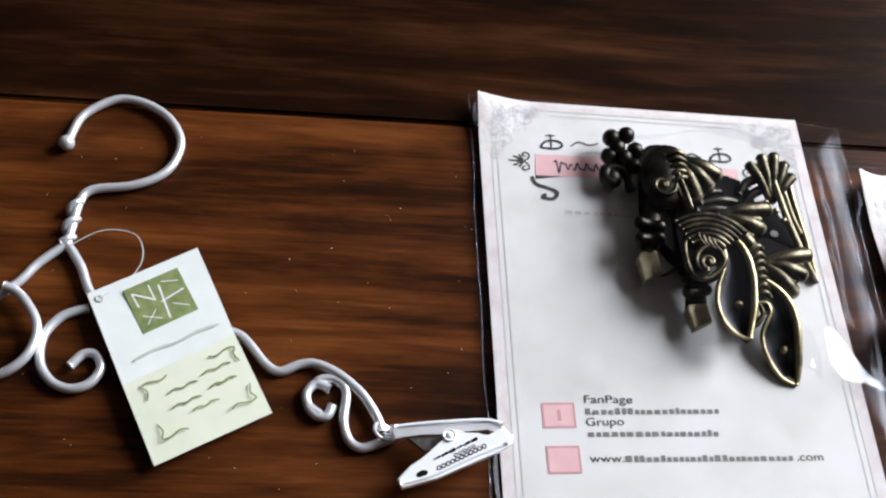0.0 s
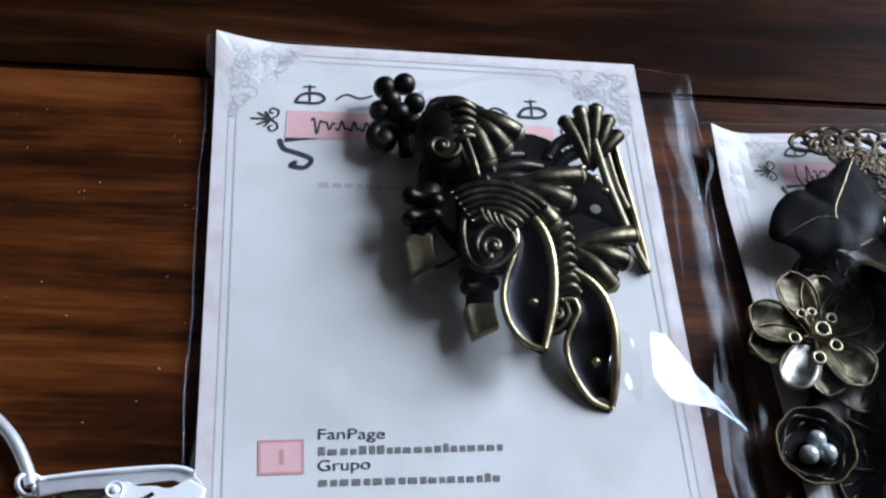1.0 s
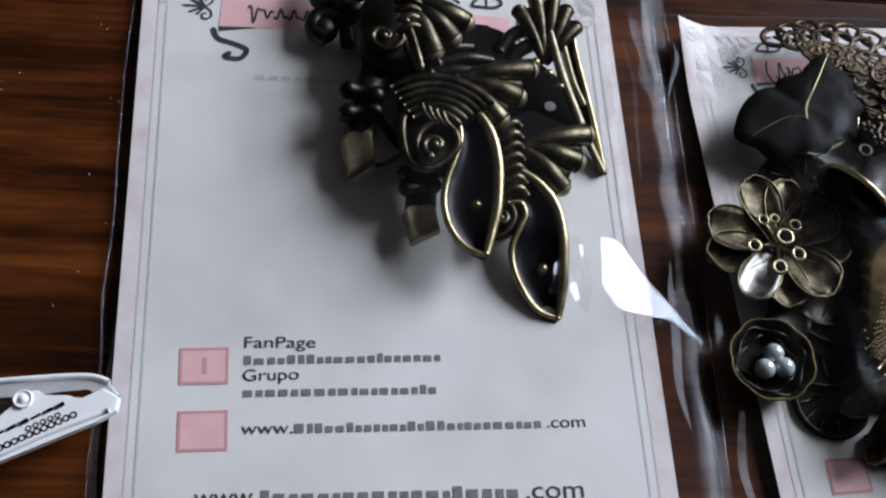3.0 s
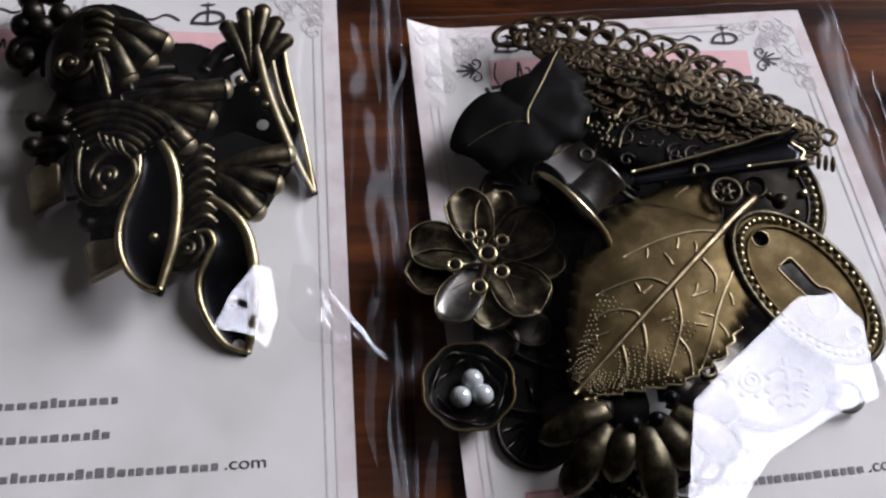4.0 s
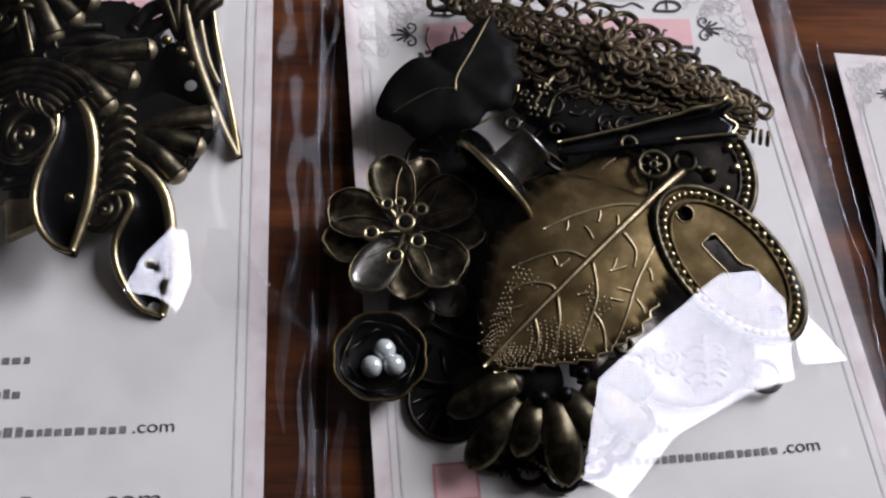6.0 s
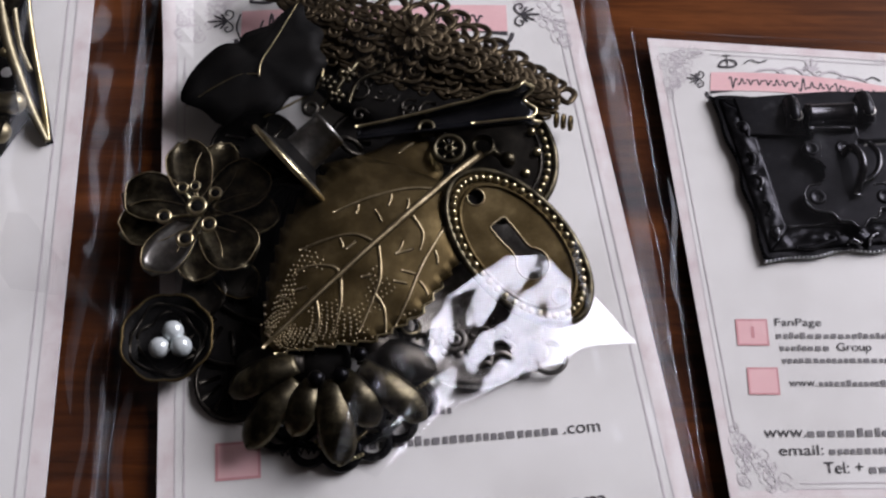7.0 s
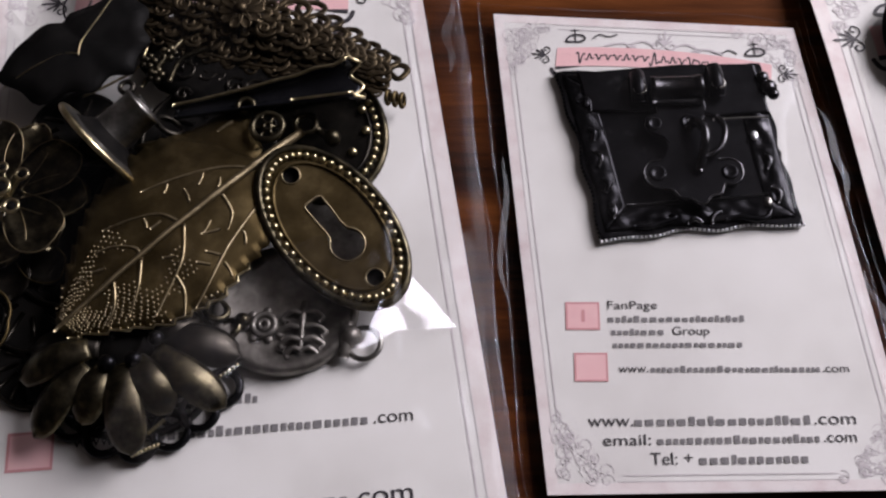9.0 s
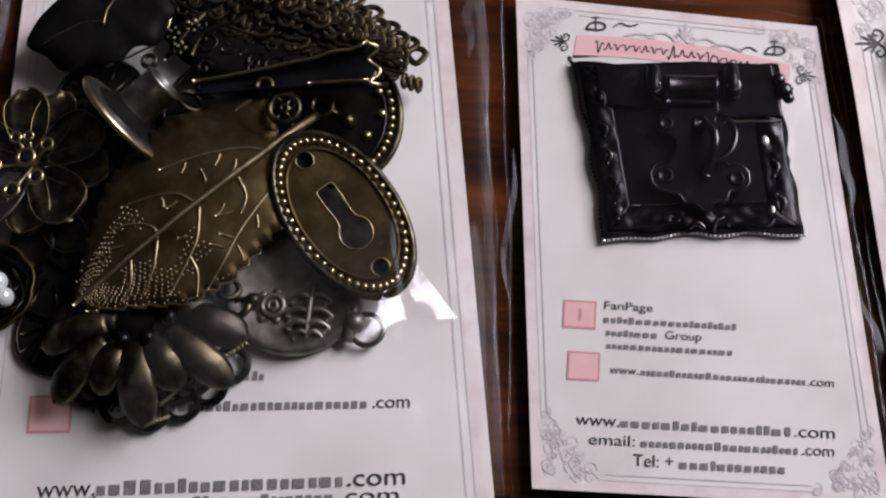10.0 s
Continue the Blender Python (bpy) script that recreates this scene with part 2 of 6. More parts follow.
def film_material(name, gloss, rough, crinkle, relief=0.4, haze=0.003):
    m = bpy.data.materials.new(name)
    m.use_nodes = True
    n, l = m.node_tree.nodes, m.node_tree.links
    n.remove(n["Principled BSDF"])
    clear, shine, mixer = n.new("ShaderNodeBsdfTransparent"), n.new("ShaderNodeBsdfGlossy"), n.new("ShaderNodeMixShader")
    clear.inputs[0].default_value = (0.965, 0.965, 0.97, 1)
    shine.inputs["Color"].default_value = (0.90, 0.94, 1.0, 1)
    shine.inputs["Roughness"].default_value = rough
    lw = n.new("ShaderNodeLayerWeight")
    lw.inputs[0].default_value = 0.35
    mr = n.new("ShaderNodeMapRange")
    mr.inputs["To Min"].default_value, mr.inputs["To Max"].default_value = gloss, min(gloss * 3.0, 0.6)
    l.new(lw.outputs["Facing"], mr.inputs[0])
    l.new(mr.outputs[0], mixer.inputs[0])
    l.new(clear.outputs[0], mixer.inputs[1])
    l.new(shine.outputs[0], mixer.inputs[2])
    nz = noise_node(n, l, crinkle, 4, 0.55)
    b = n.new("ShaderNodeBump")
    b.inputs["Strength"].default_value, b.inputs["Distance"].default_value = relief, 0.0008
    l.new(nz.outputs[0], b.inputs["Height"])
    l.new(b.outputs[0], shine.inputs["Normal"])
    milk, over = n.new("ShaderNodeBsdfDiffuse"), n.new("ShaderNodeMixShader")
    milk.inputs[0].default_value = (0.72, 0.70, 0.74, 1)
    streak = n.new("ShaderNodeMapRange")
    streak.inputs["From Min"].default_value, streak.inputs["From Max"].default_value = 0.42, 0.75
    streak.inputs["To Min"].default_value, streak.inputs["To Max"].default_value = 0.0, haze * 2.2
    l.new(noise_node(n, l, 38, 5, 0.6, (1.0, 0.28, 1.0)).outputs[0], streak.inputs[0])
    l.new(streak.outputs[0], over.inputs[0])
    l.new(mixer.outputs[0], over.inputs[1])
    l.new(milk.outputs[0], over.inputs[2])
    l.new(over.outputs[0], n["Material Output"].inputs[0])
    return m


FILM = film_material("clear_plastic_film", 0.0035, 0.16, 60)
# glossier than the other film, so that the tilted folds glare
FILM_GLARE = film_material("glare_fold_film", 0.033, 0.07, 55, 0.36)
FILM_WRINKLE = film_material("wrinkled_film", 0.006, 0.24, 120, 0.4, 0.02)
FILM_HEM = film_material("doubled_film_seam", 0.020, 0.14, 160, 0.4, 0.03)

# ---------------------------------------------------------------- room
# unseen shell added round the table; its dark walls and ceiling shape the light
def box(bm, x0, x1, y0, y1, z0, z1):
    bmesh.ops.create_cube(bm, size=1, matrix=Matrix.Translation(((x0 + x1) / 2, (y0 + y1) / 2, (z0 + z1) / 2)) @ Matrix.Diagonal((x1 - x0, y1 - y0, z1 - z0, 1)))
    return bm


def setting(name, bm, mat, label):
    return tagged(part(name, bm, mat, None, label, False), kind="structure")


XA, XB, YA, YB, ZA, ZB = -2.2, 1.25, -2.2, 2.0, -0.75, 1.75
setting("floor", box(bmesh.new(), XA - 0.1, XB + 0.1, YA - 0.1, YB + 0.1, ZA - 0.1, ZA), FLOORING, "unseen brown boarded floor of the room")
setting("ceiling", box(bmesh.new(), XA - 0.1, XB + 0.1, YA - 0.1, YB + 0.1, ZB, ZB + 0.1), ROOM_DARK, "unseen ceiling, kept dark to dim reflections")
setting("wall_north", box(bmesh.new(), XA, XB, YB, YB + 0.1, ZA, ZB), ROOM_DARK, "unseen wall, kept dark to dim reflections")
setting("wall_south", box(bmesh.new(), XA, XB, YA - 0.1, YA, ZA, ZB), ROOM_DARK, "unseen wall, kept dark to dim reflections")
setting("wall_west", box(bmesh.new(), XA - 0.1, XA, YA - 0.1, YB + 0.1, ZA, ZB), ROOM_DARK, "unseen wall, kept dark to dim reflections")
w0, w1, h0, h1 = WIN_Y - WIN_W / 2, WIN_Y + WIN_W / 2, WIN_Z - WIN_H / 2, WIN_Z + WIN_H / 2
bm = bmesh.new()
box(bm, XB, XB + 0.1, YA - 0.1, w0, ZA, ZB)
box(bm, XB, XB + 0.1, w1, YB + 0.1, ZA, ZB)
box(bm, XB, XB + 0.1, w0, w1, ZA, h0)
box(bm, XB, XB + 0.1, w0, w1, h1, ZB)
setting("wall_east", bm, ROOM_DARK, "unseen dark wall with a window opening")
window = tagged(new("window_1"), "white painted window letting in daylight", "window", "", "structure")
for y0, y1, z0, z1 in ((w0 - 0.04, w0, h0 - 0.04, h1 + 0.04), (w1, w1 + 0.04, h0 - 0.04, h1 + 0.04), (w0, w1, h0 - 0.04, h0), (w0, w1, h1, h1 + 0.04)):
    part("window_frame", box(bmesh.new(), XB - 0.02, XB - 0.001, y0, y1, z0, z1), FRAME_WHITE, window, "", False)

# ---------------------------------------------------------------- table
table = thing("table", "dark reddish-brown stained plank table", "table")
TURN = Matrix.Rotation(radians(-2.2), 4, "Z")


TOP = -0.0018      # the bags hold the cards this far over the wood


def plank(y0, y1, mat, label):
    bm = box(bmesh.new(), -0.65, 0.85, y0 * MM, y1 * MM, -0.028 + TOP, TOP)
    bmesh.ops.bevel(bm, geom=[e for e in bm.edges if abs(e.verts[0].co.y - e.verts[1].co.y) < 1e-6 and abs(e.verts[0].co.z - e.verts[1].co.z) < 1e-6 and e.verts[0].co.z > TOP - 0.01], offset=0.0009, segments=2, affect="EDGES")
    ob = part("plank", bm, mat, table, label, False)
    ob.matrix_local = TURN
    return ob


plank(-29.8, 90.4, WOOD, "reddish-brown plank with dark grain")
plank(90.8, 214, WOOD_DARK, "almost black plank")
plank(214.4, 338, WOOD_DARK, "almost black plank")
plank(-152, -30.2, WOOD_LIGHT, "lighter tan plank")
plank(-273, -152.4, WOOD, "reddish-brown plank with dark grain")
for lx in (-0.55, 0.72):
    for ly in (-0.22, 0.27):
        part("leg", box(bmesh.new(), lx, lx + 0.05, ly, ly + 0.05, -0.75, -0.028 + TOP), WOOD_DARK, table, "", False)

# ---------------------------------------------------------------- printed cards
def lerp(a, b, t):
    return tuple(x + (y - x) * t for x, y in zip(a, b))


def quad(c, u, v):
    """u across, v down, between the corners tl, tr, bl, br."""
    return lerp(lerp(c[0], c[1], u), lerp(c[2], c[3], u), v)


def word(name, text, a, b, cap, z, mat, parent, label=""):
    """Letters from the left end a of the base line to its right end b, cap mm high."""
    cu = bpy.data.curves.new(name, "FONT")
    cu.body, cu.size = text, 1.0
    tmp = bpy.data.objects.new(name, cu)
    me = bpy.data.meshes.new_from_object(tmp)
    bpy.data.objects.remove(tmp)
    bpy.data.curves.remove(cu)
    xs = [v.co.x for v in me.vertices]
    x0, x1 = min(xs), max(xs)
    d = Vector((b[0] - a[0], b[1] - a[1]))
    L, e = d.length, d.normalized()
    for v in me.vertices:
        s, h = (v.co.x - x0) / (x1 - x0) * L, v.co.y / 0.70 * cap
        v.co = V((a[0] + e.x * s - e.y * h, a[1] + e.y * s + e.x * h, z))
    me.materials.append(mat)
    ob = new(name, me)
    ob.parent = parent
    if label:
        ob["label"] = label
    return ob


def bars(bm, count, a, b, low, z, rng, tall=0.25):
    """A row of small plain blocks that stands for printed words."""
    d = Vector((b[0] - a[0], b[1] - a[1]))
    L, e = d.length, d.normalized()
    n = Vector((-e.y, e.x))
    widths = [rng.uniform(0.7, 1.3) for _ in range(count)]
    unit, at = L / sum(widths), 0.0
    for w in widths:
        wide = unit * w * 0.70
        h = low * (1.28 if rng.random() < tall * 0.6 else rng.uniform(0.86, 1.0))
        q = [Vector(a) + e * (at + x) + n * y for x, y in ((0, 0), (wide, 0), (wide, h), (0, h))]
        bm.faces.new([bm.verts.new(V((p.x, p.y, z))) for p in q])
        at += unit * w
    return bm


def strip(bm, pts, w, z, closed=False, n=5):
    """A flat printed line of width w along points."""
    line = smooth_line([(p[0], p[1], 0) for p in pts], n, closed)
    m = len(line)
    rows = []
    for i, p in enumerate(line):
        d = line[(i + 1) % m if closed else min(i + 1, m - 1)] - line[i - 1 if closed else max(i - 1, 0)]
        s = Vector((-d.y, d.x, 0)).normalized() * w / 2
        ww = s if closed or 0 < i < m - 1 else s * 0.4
        rows.append((bm.verts.new(V(p + ww, z)), bm.verts.new(V(p - ww, z))))
    for i in range(m if closed else m - 1):
        a, b = rows[i], rows[(i + 1) % m]
        bm.faces.new((a[0], a[1], b[1], b[0]))
    return bm


def scroll(c, r, turns, start, sign=1, n=14):
    """Points of a flat spiral that closes in on c."""
    return [(c[0] + r * (1 - 0.82 * k / n) * math.cos(start + sign * turns * 2 * math.pi * k / n), c[1] + r * (1 - 0.82 * k / n) * math.sin(start + sign * turns * 2 * math.pi * k / n)) for k in range(n + 1)]


def lift_none(u, v):
    return 0.0


def card_body(card, c, lift, base=0.25):
    bm = bmesh.new()
    sheet(bm, lambda u, v: (*quad(c, u, v), base + lift(u, v)), 28, 36, 0.3)
    part("card_sheet", bm, PAPER, card, "", False)


def lay(verts, lift, c, up=0.0):
    tl, tr, bl = Vector(c[0]), Vector(c[1]), Vector(c[2])
    ex, ey = tr - tl, bl - tl
    det = ex.x * ey.y - ex.y * ey.x
    for v in verts:
        p = Vector((v.co.x / MM, v.co.y / MM)) - tl
        u, w = (p.x * ey.y - p.y * ey.x) / det, (ex.x * p.y - ex.y * p.x) / det
        v.co.z += (lift(min(max(u, 0), 1), min(max(w, 0), 1)) + up) * MM


def ink(card, name, bm, mat, lift, c, label=""):
    """Lays a flat print on the card's surface."""
    lay(bm.verts, lift, c)
    return part(name, bm, mat, card, label, False)


Z1 = 0.60    # height of the first layer of ink over the table, mm


def card_print(card, c, lift, rng, W):
    """Borders, corner lace and edge tint, the same on every card. W: the card's width in mm."""
    k = W / 98.0
    H = (Vector(c[2]) - Vector(c[0])).length
    fu, fv = 5.0 * k / W, 5.0 * k / H
    q = lambda u, v: quad(c, u, v)
    for name, (u0, u1, v0, v1) in {"top": (0, 1, 0, fv * 0.62), "left": (0, fu * 0.62, fv * 0.62, 1 - fv * 0.62), "right": (1 - fu * 0.62, 1, fv * 0.62, 1 - fv * 0.62), "bottom": (0, 1, 1 - fv * 0.62, 1)}.items():
        bm = bmesh.new()
        sheet(bm, lambda u, v: (*q(u0 + (u1 - u0) * u, v0 + (v1 - v0) * v), Z1 - 0.02), 24, 24)
        ink(card, "border_band", bm, PAPER_PINK, lift, c, "blush pink printed border band")
    for a, b, cc, w in ((fu, 1 - fu, None, 0.35), (fu * 0.66, 1 - fu * 0.66, None, 0.2)):
        bm = bmesh.new()
        va = a * W / H
        for p0, p1 in (((a, va + 0.10), (a, 0.90 - va)), ((b, va + 0.10), (b, 0.90 - va)), ((a + 0.16, va), (b - 0.16, va)), ((a + 0.16, 1 - va), (b - 0.16, 1 - va))):
            strip(bm, [q(*lerp(p0, p1, t / 12)) for t in range(13)], w * k, Z1 + 0.02, n=2)
        ink(card, "border_line", bm, INK_GREY, lift, c, "thin grey printed border line")
    for cu, cv in ((0, 0), (1, 0), (0, 1), (1, 1)):
        bm = bmesh.new()
        for i in range(46):
            du, dv = rng.random() ** 1.2, rng.random() ** 1.2
            if du + dv > 1.0:
                du, dv = 1 - du, 1 - dv
            u, v = fu * 0.7 + du * 0.17, (fu * 0.7 + dv * 0.20) * W / H
            p = q(u if cu == 0 else 1 - u, v if cv == 0 else 1 - v)
            strip(bm, scroll(p, (1.0 + rng.random() * 1.5) * k, 1.1, rng.random() * 6.3, rng.choice((-1, 1)), 9), 0.24 * k, Z1 + 0.02 + 0.0006 * i, n=2)
        ink(card, "corner_lace", bm, INK_GREY, lift, c, "grey printed lace corner ornament")


def box_mark(card, p, w, h, lift, c, turn=0.0, glyph=True):
    a = math.radians(turn)
    ex, ey = Vector((math.cos(a), math.sin(a))), Vector((math.sin(a), -math.cos(a)))
    o = Vector(p)
    def rect(x0, x1, y0, y1, z):
        return [bm.verts.new(V((*(o + ex * x + ey * y), z))) for x, y in ((x0, y0), (x1, y0), (x1, y1), (x0, y1))]
    bm = bmesh.new()
    bm.faces.new(rect(0, w, 0, h, Z1 + 0.03))
    ink(card, "pink_square", bm, PINK, lift, c, "pink printed square")
    bm = bmesh.new()
    t = w * 0.06
    for r in ((0, w, 0, t), (0, w, h - t, h), (0, t, t, h - t), (w - t, w, t, h - t)):
        bm.faces.new(rect(*r, Z1 + 0.05))
    if glyph:
        bm.faces.new(rect(w * 0.46, w * 0.56, h * 0.28, h * 0.72, Z1 + 0.05))
    ink(card, "square_outline", bm, PINK_DEEP, lift, c, "deeper pink square outline")


def plant(bm, p, s, turn, z):
    a = math.radians(turn)
    R = lambda x, y: (p[0] + s * (x * math.cos(a) - y * math.sin(a)), p[1] + s * (x * math.sin(a) + y * math.cos(a)))
    for k, g in enumerate((-55, -28, 0, 28, 55)):
        b = math.radians(90 + g)
        L = 1.0 - abs(g) / 130
        strip(bm, [R(0, 0), R(0.5 * L * math.cos(b), 0.5 * L * math.sin(b)), R(L * math.cos(b), L * math.sin(b))], 0.12 * s, z + 0.001 * k, n=3)
    for sg in (-1, 1):
        strip(bm, [R(x * sg, y) for x, y in ((0, 0), (0.25, -0.28), (0.55, -0.3), (0.68, -0.02), (0.45, 0.1), (0.36, -0.1))], 0.09 * s, z + 0.006 + 0.001 * sg, n=4)


def banner(card, left, right, sag, high, lift, c, strokes, rng):
    """A pink ribbon with dark folded ends between two points, arched by sag mm."""
    a, b = Vector(left), Vector(right)
    d = (b - a)
    L, e = d.length, d.normalized()
    n = Vector((-e.y, e.x))
    at = lambda t, h: a + e * L * t + n * (h + sag * (1 - (2 * t - 1) ** 2))
    def patch(f, nu, mat, name, z, label):
        bm = bmesh.new()
        sheet(bm, lambda u, v: (*f(u, v), z), nu, 2)
        ink(card, name, bm, mat, lift, c, label)
    patch(lambda u, v: at(u, (v - 0.5) * high), 20, PINK, "banner_ribbon", Z1 + 0.06, "pink printed ribbon banner")
    for s, t0 in ((-1, 0.0), (1, 1.0)):
        patch(lambda u, v: at(t0 - s * u * 0.12, -high * (0.5 + v * 0.16 * (1 - u * 0.9))), 5, INK, "ribbon_fold", Z1 + 0.07, "dark printed ribbon fold")
        bm = bmesh.new()
        o = at(t0 - s * 0.08, high * 1.02)
        strip(bm, [(o.x + 0.19 * high * x, o.y + 0.2 * high * y) for x, y in ((-2.2, -0.8), (-1.2, 0.5), (0.6, 0.8), (1.9, 0.4), (2.2, -0.5), (1.0, -1.1), (-1.2, -1.0))], 0.10 * high, Z1 + 0.08, True)
        strip(bm, [(o.x, o.y - 0.2 * high), (o.x + 0.02, o.y + 0.5 * high)], 0.06 * high, Z1 + 0.085)
        strip(bm, [(o.x - 0.2 * high, o.y + 0.4 * high), (o.x + 0.2 * high, o.y + 0.4 * high)], 0.06 * high, Z1 + 0.087)
        strip(bm, [(o.x - s * high * x, o.y + high * y) for x, y in ((0.75, -0.1), (1.1, 0.12), (1.5, -0.02), (1.9, 0.1))], 0.07 * high, Z1 + 0.083)
        ink(card, "ship_ornament", bm, INK, lift, c, "small dark printed ship ornament")
        bm = bmesh.new()
        o = at(t0 + s * 0.055, high * 0.15)
        plant(bm, (o.x, o.y), 0.62 * high, -90 * s + math.degrees(math.atan2(e.y, e.x)), Z1 + 0.08)
        ink(card, "plant_ornament", bm, INK, lift, c, "small dark printed leaf ornament")
        bm = bmesh.new()
        strip(bm, [tuple(at(t0 - s * x, high * y)) for x, y in ((-0.02, -0.55), (0.0, -0.9), (0.05, -1.05), (0.10, -1.25), (0.08, -1.55), (0.03, -1.5), (0.05, -1.35))], 0.15 * high, Z1 + 0.075)
        ink(card, "ribbon_tail", bm, INK, lift, c, "dark printed curling ribbon tail")
    bm = bmesh.new()
    o = at(0.5, high * 0.78)
    plant(bm, (o.x, o.y), 0.75 * high, math.degrees(math.atan2(e.y, e.x)), Z1 + 0.08)
    for s in (-1, 1):
        strip(bm, [tuple(at(0.5 + s * x, high * y)) for x, y in ((0.04, 0.62), (0.1, 0.9), (0.17, 0.62), (0.13, 0.55), (0.2, 0.75), (0.28, 0.58))], 0.09 * high, Z1 + 0.086)
    ink(card, "crest_ornament", bm, INK_GREY, lift, c, "grey printed crest ornament")
    bm = bmesh.new()
    for k in range(strokes):
        t = 0.09 + 0.82 * k / strokes
        w = 0.82 / strokes
        big = k in (0, strokes * 8 // 19, strokes * 12 // 19)
        h = high * (0.36 if big else 0.17)
        ys = (-h, h, -h * 0.7) if rng.random() < 0.5 else (h * 0.6, -h, h * 0.4)
        strip(bm, [tuple(at(t + w * x, y)) for x, y in ((0.0, ys[0] * 0.6), (0.25, ys[0]), (0.5, ys[1]), (0.75, ys[2]), (1.0, ys[2] * 0.4))], 0.07 * high, Z1 + 0.08 + 0.001 * k, n=4)
    ink(card, "banner_strokes", bm, INK, lift, c, "dark handwritten strokes on the banner")


def text_rows(card, rows, lift, c, rng):
    """rows: (kind, text or count, left end, right end, height)."""
    for kind, body_, a, b, h in rows:
        if kind == "word":
            ob = word("printed_word", body_, a, b, h, 0, INK, card)
            lay(ob.data.vertices, lift, c, Z1 + 0.06)
        else:
            bm = bmesh.new()
            bars(bm, body_, a, b, h * 0.58, Z1 + 0.06, rng, 0.3)
            ink(card, "printed_bars", bm, INK_SOFT, lift, c)


def split(a, b, t0, t1):
    return lerp(a, b, t0), lerp(a, b, t1)


# first card, under the box feet
rng = random.Random(3)
C1 = ((-10.7, 99.4), (88.2, 94.6), (-11.4, -62.0), (89.4, -62.0))
lift1 = lambda u, v: 3.5 * max(0, 1 - math.hypot(u / 0.16, v / 0.10)) ** 1.5 + 0.25 * math.sin(u * 5) * math.sin(v * 4)
card1 = thing("printed_card", "white printed backing card under four brass box feet", "card", "printed backing cards")
card_body(card1, C1, lift1)
card_print(card1, C1, lift1, rng, 98)
banner(card1, (5.3, 75.3), (66.1, 71.6), 0.6, 7.6, lift1, C1, 18, rng)
box_mark(card1, (0.4, -0.1), 8.7, 7.0, lift1, C1, 0.6)
box_mark(card1, (0.6, -12), 8.7, 7.4, lift1, C1, 0.6, False)
u0, u1 = (11.7, -16.4), (73.6, -16)
text_rows(card1, [
    ("word", "FanPage", (11.9, -0.1), (24.8, -0.2), 2.2),
    ("bars", 20, (11.9, -3.4), (48.1, -3), 2.3),
    ("word", "Grupo", (11.8, -6.5), (21.8, -6.3), 2.2),
    ("bars", 18, (11.9, -9.5), (47.1, -9.3), 2.3),
    ("word", "www.", *split(u0, u1, 0, 0.145), 2.2),
    ("bars", 26, *split(u0, u1, 0.15, 0.875), 2.3),
    ("word", ".com", *split(u0, u1, 0.885, 1), 2.2),
    ("word", "www.", (4.0, -29.0), (14.8, -29.0), 3.3),
    ("bars", 19, (15.3, -29.0), (61.0, -29.0), 3.4),
    ("word", ".com", (61.6, -29.0), (72.0, -29.0), 3.3),
], lift1, C1, rng)
bm = bmesh.new()
bars(bm, 9, (12.5, 58.4), (32.6, 57.4), 1.2, Z1 + 0.06, rng)
ink(card1, "printed_bars", bm, INK_GREY, lift1, C1)

# second card, under the pile of charms
C2 = ((102.6, 74.3), (184.8, 75.7), (110.0, -66.0), (202.6, -62.0))
lift2 = lambda u, v: 4.0 * max(0, 1 - math.hypot(u / 0.10, v / 0.14)) ** 1.3 + 0.3 * math.sin(u * 4 + 1) * math.sin(v * 5)
card2 = thing("printed_card", "white printed backing card with a curled corner under a charm pile", "card", "printed backing cards")
card_body(card2, C2, lift2)
card_print(card2, C2, lift2, rng, 84)
banner(card2, (118.8, 62.9), (172.3, 62.9), 0.6, 6.2, lift2, C2, 18, rng)
box_mark(card2, (116.8, -10.7), 7.8, 6.4, lift2, C2, 3)
box_mark(card2, (117.7, -23), 7.8, 6.6, lift2, C2, 3, False)
u0, u1 = (128.8, -25.7), (184.5, -22.7)
b0, b1 = (121.6, -40.5), (184.5, -35.7)
text_rows(card2, [
    ("bars", 20, (130.5, -19.4), (159.1, -18.9), 2.2),
    ("word", "www.", *split(u0, u1, 0, 0.13), 2.2),
    ("bars", 27, *split(u0, u1, 0.14, 0.875), 2.3),
    ("word", ".com", *split(u0, u1, 0.885, 1), 2.2),
    ("word", "www.", *split(b0, b1, 0, 0.16), 3.0),
    ("bars", 19, *split(b0, b1, 0.165, 0.84), 3.2),
    ("word", ".com", *split(b0, b1, 0.845, 1), 3.0),
    ("word", "email:", (122.6, -42.9), (133.2, -42.0), 2.4),
    ("bars", 24, (135.0, -42.0), (173.0, -39.2), 2.5),
    ("word", ".com", (173.6, -39.2), (183.6, -38.5), 2.4),
], lift2, C2, rng)

# third card, under the black latch
C3 = ((200.2, 57.3), (256.1, 51.3), (205.6, -35.5), (263.8, -36.2))
lift3 = lambda u, v: 0.25 * math.sin(u * 3) * math.sin(v * 3)
card3 = thing("printed_card", "small white printed backing card under a black latch", "card", "printed backing cards")
card_body(card3, C3, lift3)
card_print(card3, C3, lift3, rng, 58)
banner(card3, (211.6, 46.8), (250.7, 41.2), 1.3, 4.2, lift3, C3, 19, rng)
box_mark(card3, (210.3, -2.8), 5.7, 5.0, lift3, C3, -2)
box_mark(card3, (211.2, -11.9), 5.5, 5.0, lift3, C3, -2, False)
u0, u1 = (218.3, -15.6), (255.6, -16.7)
b0, b1 = (212.7, -24.6), (255.3, -25.4)
